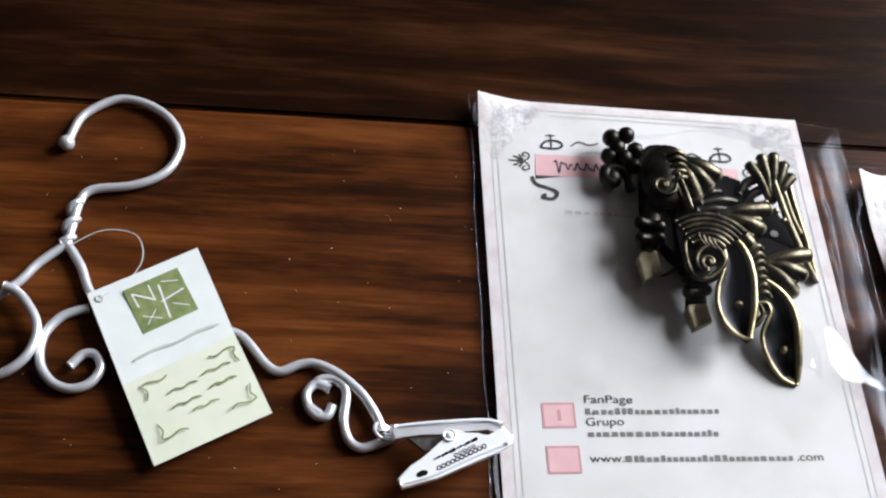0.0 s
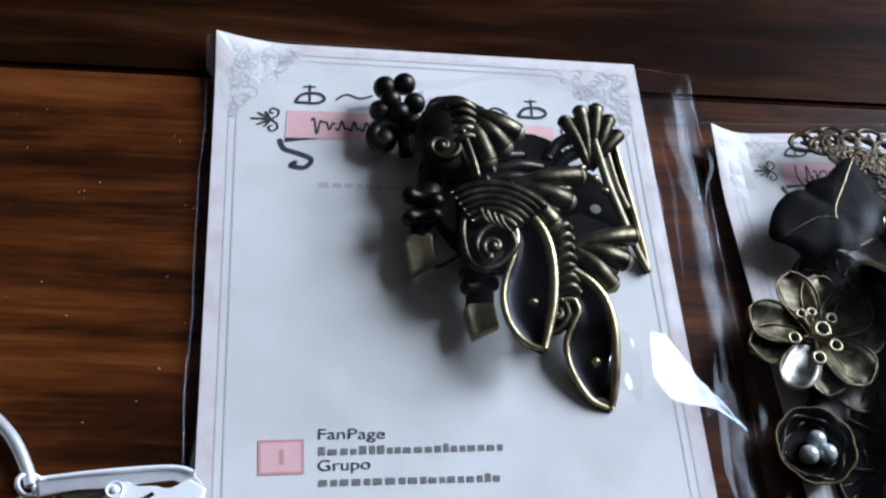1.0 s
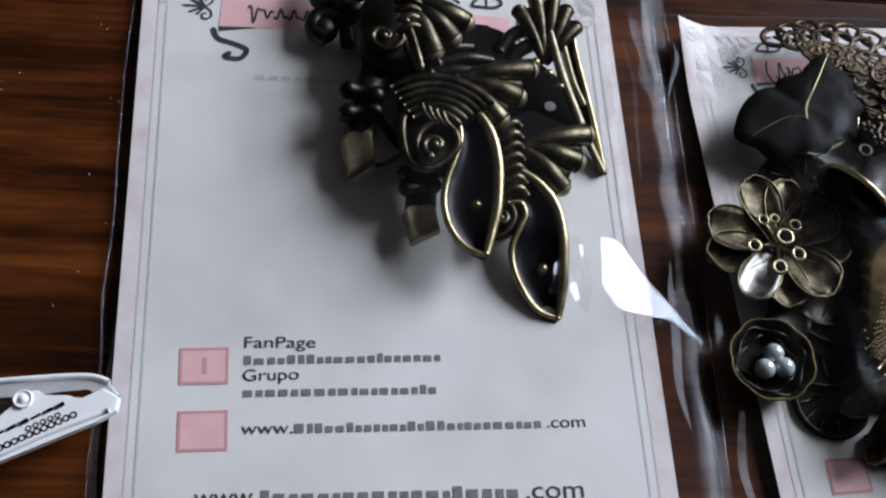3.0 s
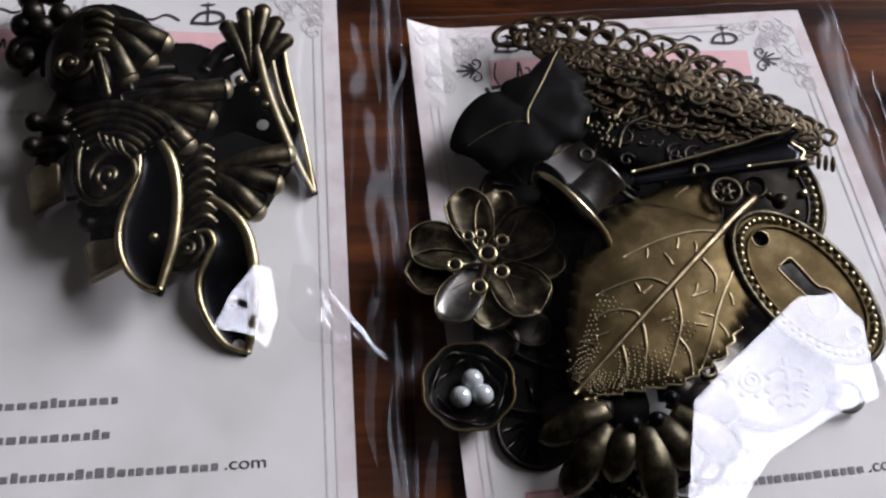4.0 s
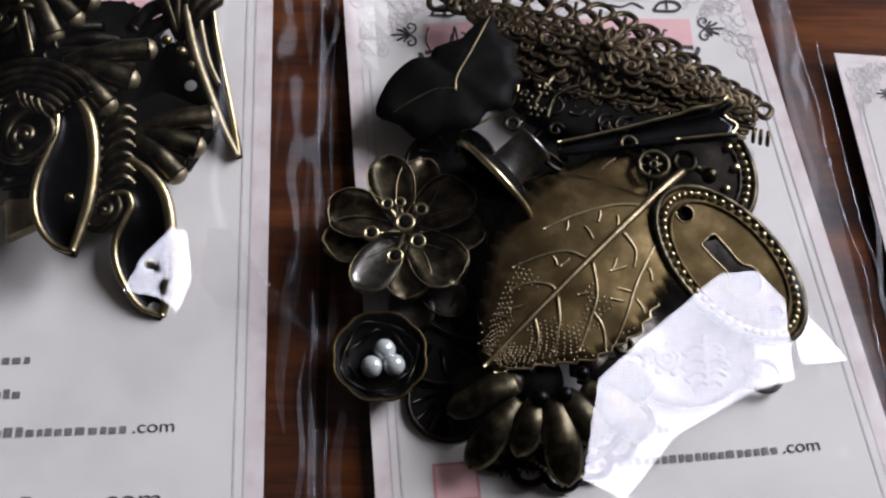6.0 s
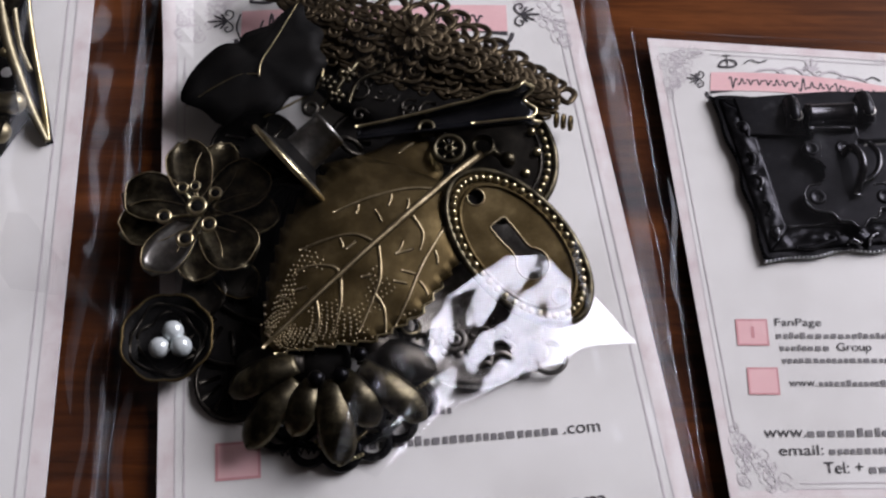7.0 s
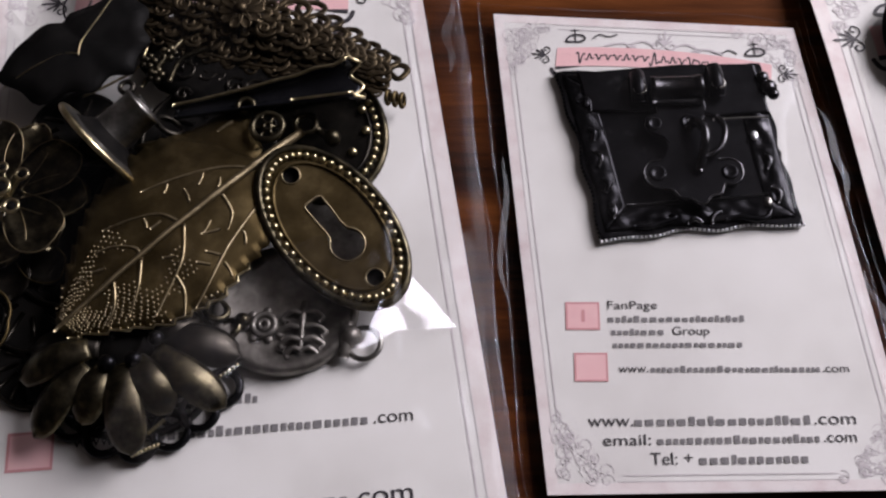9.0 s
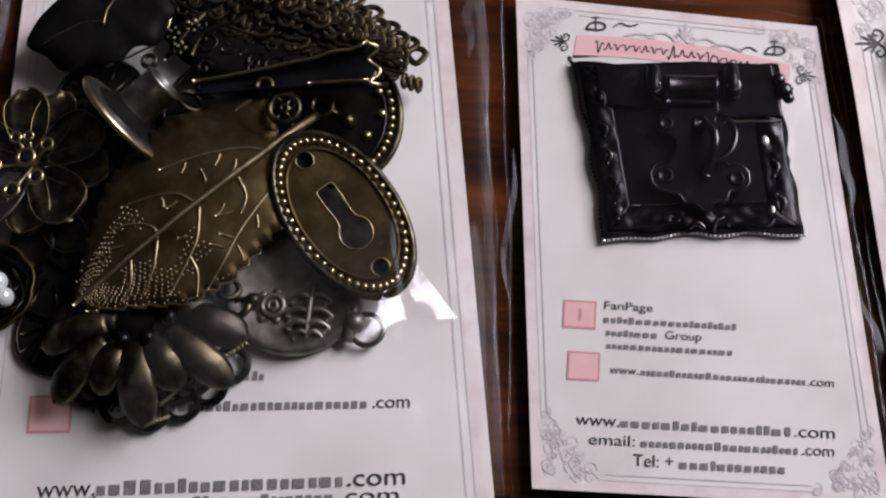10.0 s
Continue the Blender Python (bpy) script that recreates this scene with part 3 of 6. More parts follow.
e0, e1 = (214.9, -27.8), (255, -28.3)
text_rows(card3, [
    ("word", "FanPage", (217.3, -4.3), (225.6, -4.6), 1.45),
    ("bars", 20, (217.2, -6.7), (240, -7.4), 1.5),
    ("bars", 8, (217.6, -9), (226.6, -9.3), 1.5),
    ("word", "Group", (227.7, -9.3), (233.8, -9.5), 1.45),
    ("bars", 19, (217.7, -11.3), (239.2, -11.9), 1.5),
    ("word", "www.", *split(u0, u1, 0, 0.13), 1.45),
    ("bars", 28, *split(u0, u1, 0.14, 0.88), 1.5),
    ("word", ".com", *split(u0, u1, 0.885, 1), 1.45),
    ("word", "www.", *split(b0, b1, 0, 0.17), 2.0),
    ("bars", 18, *split(b0, b1, 0.175, 0.84), 2.0),
    ("word", ".com", *split(b0, b1, 0.845, 1), 2.0),
    ("word", "email:", *split(e0, e1, 0, 0.19), 1.8),
    ("bars", 22, *split(e0, e1, 0.215, 0.86), 1.8),
    ("word", ".com", *split(e0, e1, 0.87, 1), 1.8),
    ("word", "Tel:", (222.2, -31.1), (226.4, -31.2), 2.0),
    ("word", "+", (227.5, -31.1), (228.9, -31.1), 1.9),
    ("bars", 12, (229.8, -31.3), (247.3, -31.5), 2.0),
], lift3, C3, rng)

# fourth card, only its side comes into view
C4 = ((258.4, 66.0), (345.0, 72.0), (271.5, -60.0), (355.0, -56.0))
lift4 = lambda u, v: 2.6 * (math.sin(v * 9) * 0.5 + 0.5) * max(0, 1 - u * 3)
card4 = thing("printed_card", "white printed backing card with a wavy edge", "card", "printed backing cards")
card_body(card4, C4, lift4)
card_print(card4, C4, lift4, rng, 80)
banner(card4, (269.6, 46.4), (330.0, 52.0), 1.0, 6.6, lift4, C4, 18, rng)
# ---------------------------------------------------------------- wire hanger with its tag
hanger = thing("clip_hanger", "silvery scrolled wire hanger with a clip, lying flat", "hanger")
hanger.location, hanger.scale = V((2.03, -0.93, -1.7)), (0.9924, 0.9924, 1)
WR = 1.25
bm = bmesh.new()
tube(bm, [(-131.2, 80.8, 1.6), (-128.7, 89.4, 1.6), (-123.6, 94.5, 1.6), (-117.4, 97.1, 1.6), (-109.9, 95.3, 1.6), (-103.1, 90.0, 1.6), (-99.7, 82.2, 1.6), (-101.3, 74.4, 1.6), (-105.7, 69.5, 1.6), (-112.5, 66.6, 1.6), (-122.0, 65.2, 1.6), (-125.4, 62.0, 1.6), (-126.6, 54.0, 1.6), (-127.4, 47.0, 1.6)], WR, seg=12, n=8)
ball(bm, (-131.4, 80.6, 1.9), 2.3, seg=16)
part("hook", bm, SILVER, hanger)
bm = bmesh.new()
tube(bm, [(-126.4 - 0.11 * k + 1.5 * math.cos(k * 1.25), 61.0 - 1.15 * k, 1.7 + 1.5 * math.sin(k * 1.25)) for k in range(13)], 0.95, seg=8, n=4)
part("twisted_neck", bm, SILVER, hanger)
bm = bmesh.new()
tube(bm, [(-127.4, 47.3, 1.6), (-123.1, 40.4, 1.5), (-119.4, 31.9, 1.4), (-112.0, 25.5, 1.3), (-100.0, 23.0, 1.3), (-90.0, 22.6, 1.3), (-81.7, 21.1, 1.3), (-77.9, 18.2, 1.3), (-73.3, 12.1, 1.3), (-69.5, 9.9, 1.3), (-64.4, 11.9, 1.4), (-60.0, 12.0, 1.6), (-54.0, 8.8, 1.9), (-48.1, 3.2, 1.9), (-44.5, -3.1, 1.8), (-43.2, -7.0, 1.6)], WR, seg=12, n=7)
part("arm", bm, SILVER, hanger)
bm = bmesh.new()
tube(bm, [(-127.6, 47.3, 1.6), (-134.3, 41.1, 1.5), (-139.0, 34.8, 1.6), (-147.0, 29.0, 1.4), (-160.0, 27.0, 1.3), (-176.0, 22.0, 1.3)], WR, seg=12, n=7)
part("arm", bm, SILVER, hanger)
bm = bmesh.new()
tube(bm, [(-119.7, 27.9, 1.3), (-126.2, 25.4, 1.3), (-130.2, 19.6, 1.3), (-130.2, 12.2, 1.3), (-126.9, 6.9, 1.3), (-122.0, 4.8, 1.3), (-117.4, 6.2, 1.3), (-114.9, 10.4, 1.3), (-116.4, 14.2, 1.3), (-119.6, 14.5, 1.3), (-122.6, 11.2, 1.3)], WR, seg=12, n=7)
part("scroll", bm, SILVER, hanger)
bm = bmesh.new()
tube(bm, [(-141.5, 33.0, 3.6), (-137.3, 30.8, 3.4), (-132.9, 24.6, 3.2), (-131.6, 19.4, 3.2), (-133.0, 13.8, 3.0), (-136.6, 9.9, 2.4), (-142.0, 8.0, 1.4), (-149.0, 9.0, 1.3), (-153.0, 14.0, 1.3), (-150.5, 19.0, 1.3), (-146.0, 19.0, 1.3), (-144.6, 15.8, 1.3)], WR, seg=12, n=7)
part("scroll", bm, SILVER, hanger)
bm = bmesh.new()
tube(bm, [(-58.9, -1.6, 1.3), (-55.9, 0.6, 1.3), (-56.6, 5.0, 1.3), (-59.9, 6.6, 1.3), (-62.4, 4.0, 1.3), (-62.0, 0.4, 1.3), (-58.9, -2.2, 1.3)][2:], WR, seg=12, n=7)
tube(bm, [(-57.0, 5.4, 1.3), (-59.9, 6.9, 1.3), (-57.5, 8.0, 1.3), (-54.4, 7.2, 1.4), (-52.3, 4.0, 1.4), (-53.0, -3.8, 1.3), (-51.7, -9.0, 1.3), (-48.3, -11.2, 1.3), (-42.5, -9.4, 1.4), (-39.2, -8.2, 1.6)], WR, seg=12, n=7)
tube(bm, [(-55.9, 0.6, 1.3), (-57.2, -2.4, 1.3), (-60.0, -2.4, 1.3), (-62.2, 0.2, 1.3)], WR, seg=12, n=6)
part("scroll", bm, SILVER, hanger)
bm = bmesh.new()
ring(bm, (-43.0, -7.2, 2.3), 2.6, 0.5, axis=(0.5, 0.3, 0.8))
ring(bm, (-40.6, -6.9, 2.4), 2.1, 0.45, axis=(-0.3, 0.6, 0.7))
part("link_ring", bm, SILVER, hanger)
clip = part("clip", slab(bmesh.new(), [(-41.0, -6.0), (-33.0, -5.0), (-17.0, -3.9), (-13.0, -4.7), (-10.6, -7.8), (-13.6, -8.2), (-16.2, -6.2), (-22.0, -6.8), (-26.0, -8.0), (-33.0, -8.0), (-40.0, -9.2)], 1.2, 2.6, 0.4), SILVER, hanger, "flat nickel spring clip", False)
clip.location = V((-0.5, -1.6, 3.8))
part("jaw", slab(bmesh.new(), [(-38.6, -22.6), (-39.7, -20.2), (-36.4, -16.8), (-30.8, -13.4), (-28.4, -10.4), (-26.6, -7.6), (-24.2, -7.2), (-22.4, -8.8), (-19.0, -8.2), (-16.4, -9.4), (-13.2, -6.9), (-10.2, -8.8), (-10.6, -11.2), (-14.0, -13.2), (-30.0, -20.2)], 2.9, 4.4, 0.5), NICKEL, clip, "", False)
bm = bmesh.new()
lathe(bm, [(0.01, 0.5), (0.7, 0.5), (0.8, 0.2), (1.3, 0.2), (1.5, 0.5), (1.7, 0.3), (1.7, -0.6)], Matrix.Translation((-26.4, -9.0, 4.5)))
part("pivot", bm, NICKEL, clip)
bm = bmesh.new()
for k in range(11):
    ring(bm, (-29.3 + 1.15 * k, -17.5 + 0.56 * k, 4.42), 0.52, 0.15, 5, 10)
    if 3 < k < 9:
        ring(bm, (-29.6 + 1.15 * k, -16.4 + 0.56 * k, 4.42), 0.42, 0.13, 5, 10)
for k in range(6):
    tube(bm, [(-30.5 + 1.9 * k, -15.4 + 0.95 * k, 4.42), (-29.0 + 1.9 * k, -14.5 + 0.95 * k, 4.42)], 0.24 + 0.09 * (k % 3), seg=6, n=1)
part("stamped_pattern", bm, BLACK_METAL, clip, "dark stamped lace pattern")
# the jaw is not pierced: a near-black disc paints the hole's shade
part("clip_hole", slab(bmesh.new(), [(-33.6 + 1.5 * math.cos(k * 0.4), -19.0 + 0.85 * math.sin(k * 0.4) + 0.4 * math.cos(k * 0.4), 0) for k in range(16)], 4.3, 4.43), BLACK_AND_SHADE, clip, "near-black disc painted for the shaded hole", False)
part("spring_plate", slab(bmesh.new(), [(-37.0, -8.6), (-27.6, -8.2), (-28.4, -11.6), (-32.6, -12.4)], 1.2, 2.2, 0.3), PEWTER, clip, "dull spring plate", False)
bm = bmesh.new()
tube(bm, [(-39.0, -21.6, 4.2), (-31.0, -19.4, 4.4), (-22.0, -15.2, 4.4), (-12.0, -11.2, 4.4)], 0.5, seg=8, n=5)
part("jaw_lip", bm, NICKEL, clip)
bm = bmesh.new()
tube(bm, [(-40.0, -5.9, 2.6), (-30.0, -4.9, 2.8), (-17.0, -4.2, 2.8), (-12.4, -5.4, 2.8)], 0.5, seg=8, n=5)
part("clip_edge", bm, NICKEL, clip)

tag = thing("paper_tag", "white and cream folded paper tag tied to the hanger", "tag")
tag.location, tag.scale = V((2.03, -0.93, -1.7)), (0.9924, 0.9924, 1)
TL, TR, BL, BR = (-120.2, 30.9), (-92.6, 45.6), (-99.2, -16.4), (-71.1, -2.3)
FL, FR = (-108.6, 4.6), (-81.4, 19.4)
tz = lambda p, s: (p[0], p[1], s)
for nm, a, b, c, d, mat, za, zb in (("front_leaf", TL, TR, FL, FR, TAG_CARD, 3.2, 3.4), ("printed_leaf", FL, FR, BL, BR, TAG_CREAM, 3.4, 2.6)):
    bm = bmesh.new()
    sheet(bm, lambda u, v: (*lerp(lerp(a, b, u), lerp(c, d, u), v), za + (zb - za) * v + 0.5 * math.sin(v * math.pi)), 6, 8, 0.35)
    part(nm, bm, mat, tag, "", False)
tq = lambda u, v: lerp(lerp(TL, TR, u), lerp(BL, BR, u), v)
bm = bmesh.new()
bm.faces.new([bm.verts.new(V(p, 4.25)) for p in ((-110.9, 31.6), (-97.5, 38.9), (-91.1, 26.4), (-104.6, 18.9))])
part("logo_square", bm, TAG_GREEN, tag, "olive green printed square", False)
bm = bmesh.new()
lq = lambda u, v: lerp(lerp((-110.9, 31.6), (-97.5, 38.9), u), lerp((-104.6, 18.9), (-91.1, 26.4), u), v)
for k, (pts, w_) in enumerate(((((0.10, 0.14), (0.42, 0.44)), 1.3), (((0.10, 0.14), (0.12, 0.46)), 1.1), (((0.42, 0.10), (0.42, 0.46)), 1.1), (((0.58, 0.18), (0.52, 0.92)), 1.4), (((0.50, 0.54), (0.94, 0.46)), 1.2), (((0.64, 0.14), (0.92, 0.26)), 0.7), (((0.12, 0.66), (0.40, 0.86)), 0.6), (((0.66, 0.66), (0.90, 0.84)), 0.7), (((0.14, 0.86), (0.36, 0.64)), 0.6))):
    strip(bm, [lq(*p) for p in pts], w_, 4.3 + 0.004 * k, n=1)
part("logo_shapes", bm, TAG_CARD, tag, "white shapes in the square", False)
for u0, u1, v, w in ((0.15, 0.9, 0.455, 0.7), (0.30, 0.56, 0.695, 0.5), (0.60, 0.86, 0.675, 0.5), (0.28, 0.54, 0.775, 0.5), (0.62, 0.86, 0.755, 0.6), (0.42, 0.66, 0.83, 0.4)):
    bm = bmesh.new()
    strip(bm, [tq(u0 + (u1 - u0) * t / 4, v + 0.006 * (-1) ** t) for t in range(5)], w, 4.35 - 0.5 * max(0, v - 0.6), n=3)
    part("printed_bar", bm, TAG_GREY if v < 0.5 else TAG_GREEN, tag, "unreadable printed line", False)
for su, sv in ((-1, -1), (1, -1), (-1, 1), (1, 1)):
    bm = bmesh.new()
    p_ = lambda x, y: tq(0.53 + su * (0.40 - 0.22 * x), 0.755 + sv * (0.155 - 0.09 * y))
    strip(bm, [p_(1.0, 0.0), p_(0.7, 0.18), p_(0.3, 0.0), p_(0.0, 0.1), p_(0.12, 0.5), p_(0.0, 1.0)], 0.45, 4.3 - 0.06 * (sv + 1), n=5)
    part("corner_ornament", bm, TAG_GREEN, tag, "olive printed corner scroll", False)
bm = bmesh.new()
ring(bm, (-116.8, 29.4, 3.8), 0.9, 0.25)
part("eyelet", bm, TAG_GREY, tag)
bm = bmesh.new()
tube(bm, [(-126.0, 46.5, 2.8), (-118.0, 51.0, 3.0), (-109.5, 50.0, 2.6), (-107.0, 43.0, 2.4), (-110.0, 36.0, 2.6), (-116.6, 29.6, 4.0)], 0.17, seg=6)
part("thread", bm, TAG_GREY, tag, "clear nylon thread")

# ---------------------------------------------------------------- brass corner brackets on the first card
def leaf_plate(bm, rim, zf, dip, thick=0.8):
    """A dished plate inside a closed rim: the middle lies dip below the rim."""
    m = len(rim)
    cx, cy = sum(p[0] for p in rim) / m, sum(p[1] for p in rim) / m
    rows = []
    for s in (0.12, 0.45, 0.75, 1.0):
        rows.append([bm.verts.new(V((cx + (p[0] - cx) * s, cy + (p[1] - cy) * s, zf(cx + (p[0] - cx) * s, cy + (p[1] - cy) * s) - dip * (1 - s * s)))) for p in rim])
    faces = [bm.faces.new(rows[0])]
    for a, b in zip(rows, rows[1:]):
        for i in range(m):
            faces.append(bm.faces.new((a[i], b[i], b[(i + 1) % m], a[(i + 1) % m])))
    bm.normal_update()
    bmesh.ops.solidify(bm, geom=faces, thickness=thick * MM)
    return bm


def spiral(c, r, turns, start, z, sign=1, n=22):
    return [(c[0] + r * (1 - 0.86 * k / n) * math.cos(start + sign * turns * 6.283 * k / n), c[1] + r * (1 - 0.86 * k / n) * math.sin(start + sign * turns * 6.283 * k / n), z) for k in range(n + 1)]


def pointed_leaf(foot, inner, outer, dip, bright=1.05, rim_mat=None):
    """A dished dark leaf between two edges that meet in a point; the outer edge is a thick worn rim."""
    a, b = smooth_line(inner, 6), smooth_line(outer, 6)
    n = 24
    pick = lambda line, t: line[min(int(t * (len(line) - 1) + 0.5), len(line) - 1)]
    bm = bmesh.new()
    def f(u, v):
        p = pick(a, u).lerp(pick(b, u), v)
        return (p.x, p.y, p.z - dip * math.sin(math.pi * v) ** 0.6 - 0.2)
    sheet(bm, f, n, 10, 0.7)
    part("leaf_panel", bm, BLACK_METAL, foot, "dark dished leaf panel")
    bm = bmesh.new()
    tube(bm, [tuple(p) for p in a], 0.62, seg=10, n=1, taper=lambda t: 0.8 + 0.35 * math.sin(math.pi * t))
    tube(bm, [tuple(p) for p in b], bright, seg=12, n=1, taper=lambda t: 0.7 + 0.35 * math.sin(math.pi * t))
    part("leaf_rim", bm, rim_mat or BRASS_RIM, foot, "worn bright brass rim")


def flutes(foot, hub, tips, r0=0.9, r1=2.1, hump=1.2, tip_mat=None):
    """A fluted shell: swelling ribs from the hub out to rounded, rubbed tips."""
    bm = bmesh.new()
    hub = Vector(hub)
    ends = [Vector(t) for t in tips]
    for t in ends:
        mid = hub.lerp(t, 0.55) + Vector((0, 0, hump))
        tube(bm, [tuple(hub), tuple(mid), tuple(t)], r1, seg=14, n=8, taper=lambda u: (r0 + (r1 - r0) * u ** 0.8) / r1, flat=0.85)
    for a, b in zip(ends, ends[1:]):
        c = a.lerp(b, 0.5) - Vector((0, 0, 1.0))
        tube(bm, [tuple(hub), tuple(hub.lerp(c, 0.6) + Vector((0, 0, hump * 0.4))), tuple(hub.lerp(c, 0.95))], r1 * 0.62, seg=10, n=6, taper=lambda u: 0.5 + 0.5 * u)
    part("fluted_shell", bm, BRONZE, foot)
    bm = bmesh.new()
    for t in ends:
        d = (t - hub).normalized()
        ball(bm, tuple(t - d * r1 * 0.25), r1 * 0.97, 0.86, 14)
    part("shell_tip", bm, tip_mat or BRASS_TOE, foot, "worn bright shell tips")


def ridge_fan(foot, centre, radii, g0, g1, z, squash=0.9, lean=0.0, thick=1.05, name="ridges"):
    """Parallel swept ridges, like combed strands, round a centre."""
    bm = bmesh.new()
    for k, r in enumerate(radii):
        pts = []
        for i in range(7):
            w = math.radians(g0 + (g1 - g0) * i / 6)
            pts.append((centre[0] + r * math.cos(w), centre[1] + r * squash * math.sin(w), z + 0.25 * k + lean * (i / 6 - 0.5)))
        tube(bm, pts, thick, seg=10, n=3, taper=lambda t: 0.45 + 0.65 * math.sin(math.pi * min(1, t * 0.9 + 0.08)))
    return part(name, bm, BRONZE, foot)


def curl(foot, lead, centre, r, turns, start, z, wire=0.9):
    """A lead line that winds into a spiral."""
    bm = bmesh.new()
    tube(bm, list(lead) + spiral(centre, r, turns, start, z, -1), wire, seg=10, n=3, flat=0.85)
    ball(bm, (centre[0], centre[1], z), wire * 1.3, 0.9, 12)
    return part("scroll", bm, BRONZE, foot)


def toe_stub(owner, top, beads, neck, low):
    """The stub that the box stands on: pairs of beads, a neck and a worn, round-shouldered toe."""
    bm = bmesh.new()
    for (x, y, z), r in beads:
        ball(bm, (x, y, z), r, 1.0, 16)
    for i in range(0, len(beads) - 1, 2):
        tube(bm, [beads[i][0], beads[i + 1][0]], beads[i][1] * 0.82, seg=12, n=1)
    end_ = Vector(neck[-1]) + (Vector(neck[-1]) - Vector(neck[-2])) * 0.6
    tube(bm, list(neck) + [(end_.x, end_.y, 3.6)], 3.0, seg=14, n=4, flat=0.8)
    part("ringed_neck", bm, BRONZE_DARK, owner)
    bm = bmesh.new()
    high = [bm.verts.new(V(p)) for p in top]
    deep = [bm.verts.new(V((p[0], p[1], low))) for p in top]
    m = len(top)
    f = bm.faces.new(high)
    bm.faces.new(deep[::-1])
    for i in range(m):
        bm.faces.new((deep[i], deep[(i + 1) % m], high[(i + 1) % m], high[i]))
    bmesh.ops.recalc_face_normals(bm, faces=bm.faces)
    bmesh.ops.bevel(bm, geom=list(f.edges), offset=0.7 * MM, segments=3, affect="EDGES", profile=0.6)
    part("toe", bm, BRASS_TOE, owner, "worn square-ended brass toe", False)


def peg(foot, p):
    bm = bmesh.new()
    lathe(bm, [(0.01, 1.1), (0.7, 0.95), (1.0, 0.2), (1.0, -1.6)], Matrix.Translation(p), 16)
    part("peg", bm, BRASS_RIM, foot, "small brass peg in the leaf")


# a solid near-black slab that paints in the shade of hollows and gaps
def hollow(foot, outline, z0, z1, label="solid near-black slab in place of the shaded hollow"):
    part("shade_slab", slab(bmesh.new(), outline, z0, z1, 0.8), BLACK_AND_SHADE, foot, label, False)


# the upper bracket, its leaf raised over the card
foot = thing("corner_bracket", "antique brass corner bracket with leaf, scroll and shell", "bracket", "brass corner brackets")
pointed_leaf(foot, [(49.8, 43.7, 14.4), (51.9, 40.2, 14), (52.1, 36.6, 13.4), (51, 33.1, 12.8), (49.4, 29.2, 12), (48.6, 24.9, 11.2), (49.2, 20.6, 10.6), (51, 17.2, 10.2), (53.5, 15, 10), (56, 14.2, 10)],
             [(51.5, 45.5, 14.8), (55.5, 42.3, 14.4), (58.1, 37.9, 13.8), (59.1, 31.5, 12.8), (58.6, 23.9, 11.4), (57.3, 18.6, 10.5), (56, 14.2, 10)], 1.5)
peg(foot, (54.8, 24.4, 10.2))
curl(foot, [(43.7, 46.1, 14), (41.3, 41.1, 13.8), (41.2, 35.7, 13.4), (42.6, 31.9, 13), (46, 30.8, 12.8), (49.3, 32.7, 13), (51.5, 35.6, 13.8), (50.5, 38.8, 14.2), (47.3, 39.9, 14.4), (44.4, 38, 14.2), (43.5, 34.6, 14), (45.1, 32, 14)], (47, 35, 14.2)[:2], 2.5, 1.0, 4.4, 14.4, 0.85)
bm = bmesh.new()
leaf_plate(bm, [p[:2] for p in ((42.5, 45.5, 13), (40.7, 39.7, 13), (40.8, 34.2, 13), (43.1, 30.6, 13), (48.2, 30.6, 13), (51.6, 34.9, 13), (52.7, 41.2, 13), (50.3, 45.6, 13), (46.2, 47.5, 13))], lambda x, y: 12.6, -0.4)
part("scroll_panel", bm, BRONZE_DARK, foot)
ridge_fan(foot, (46.7, 35.7, 14)[:2], (6.6, 8.1, 9.6, 11.1, 12.6, 14.1), 34, 124, 14.6, 0.95)
bm = bmesh.new()
for k in range(4):
    a = Vector((45.6, 41.4, 15)) + Vector((1.3 * k, -0.55 * k, 0))
    tube(bm, [tuple(a + Vector((-0.9, 2.2, 0.3))), tuple(a), tuple(a + Vector((1.6, -1.6, -0.3)))], 0.75, seg=8, n=4, taper=lambda t: 1.0 - 0.6 * t)
part("side_ridges", bm, BRONZE, foot)
flutes(foot, (52.3, 50.6, 13.2), [(67.2, 53.9, 12.4), (64.4, 47.4, 12.2), (60.5, 42, 12)], 1.4, 2.35)
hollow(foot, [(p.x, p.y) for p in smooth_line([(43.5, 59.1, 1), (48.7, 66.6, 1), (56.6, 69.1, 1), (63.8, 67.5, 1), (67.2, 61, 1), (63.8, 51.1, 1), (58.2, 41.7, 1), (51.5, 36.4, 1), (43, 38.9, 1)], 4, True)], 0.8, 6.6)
bm = bmesh.new()
for a, c in (((49.3, 56.9, 9.5), (61, 58.8, 8)), ((47.8, 54, 10), (59.1, 54.7, 9)), ((47.4, 58.9, 8.6), (57, 62.6, 7.4))):
    tube(bm, [a, tuple(Vector(a).lerp(Vector(c), 0.5) + Vector((0, 0.4, 1.0))), c], 1.5, seg=10, n=5, taper=lambda t: 1.0 - 0.3 * t)
part("back_ridges", bm, BRONZE_DARK, foot)
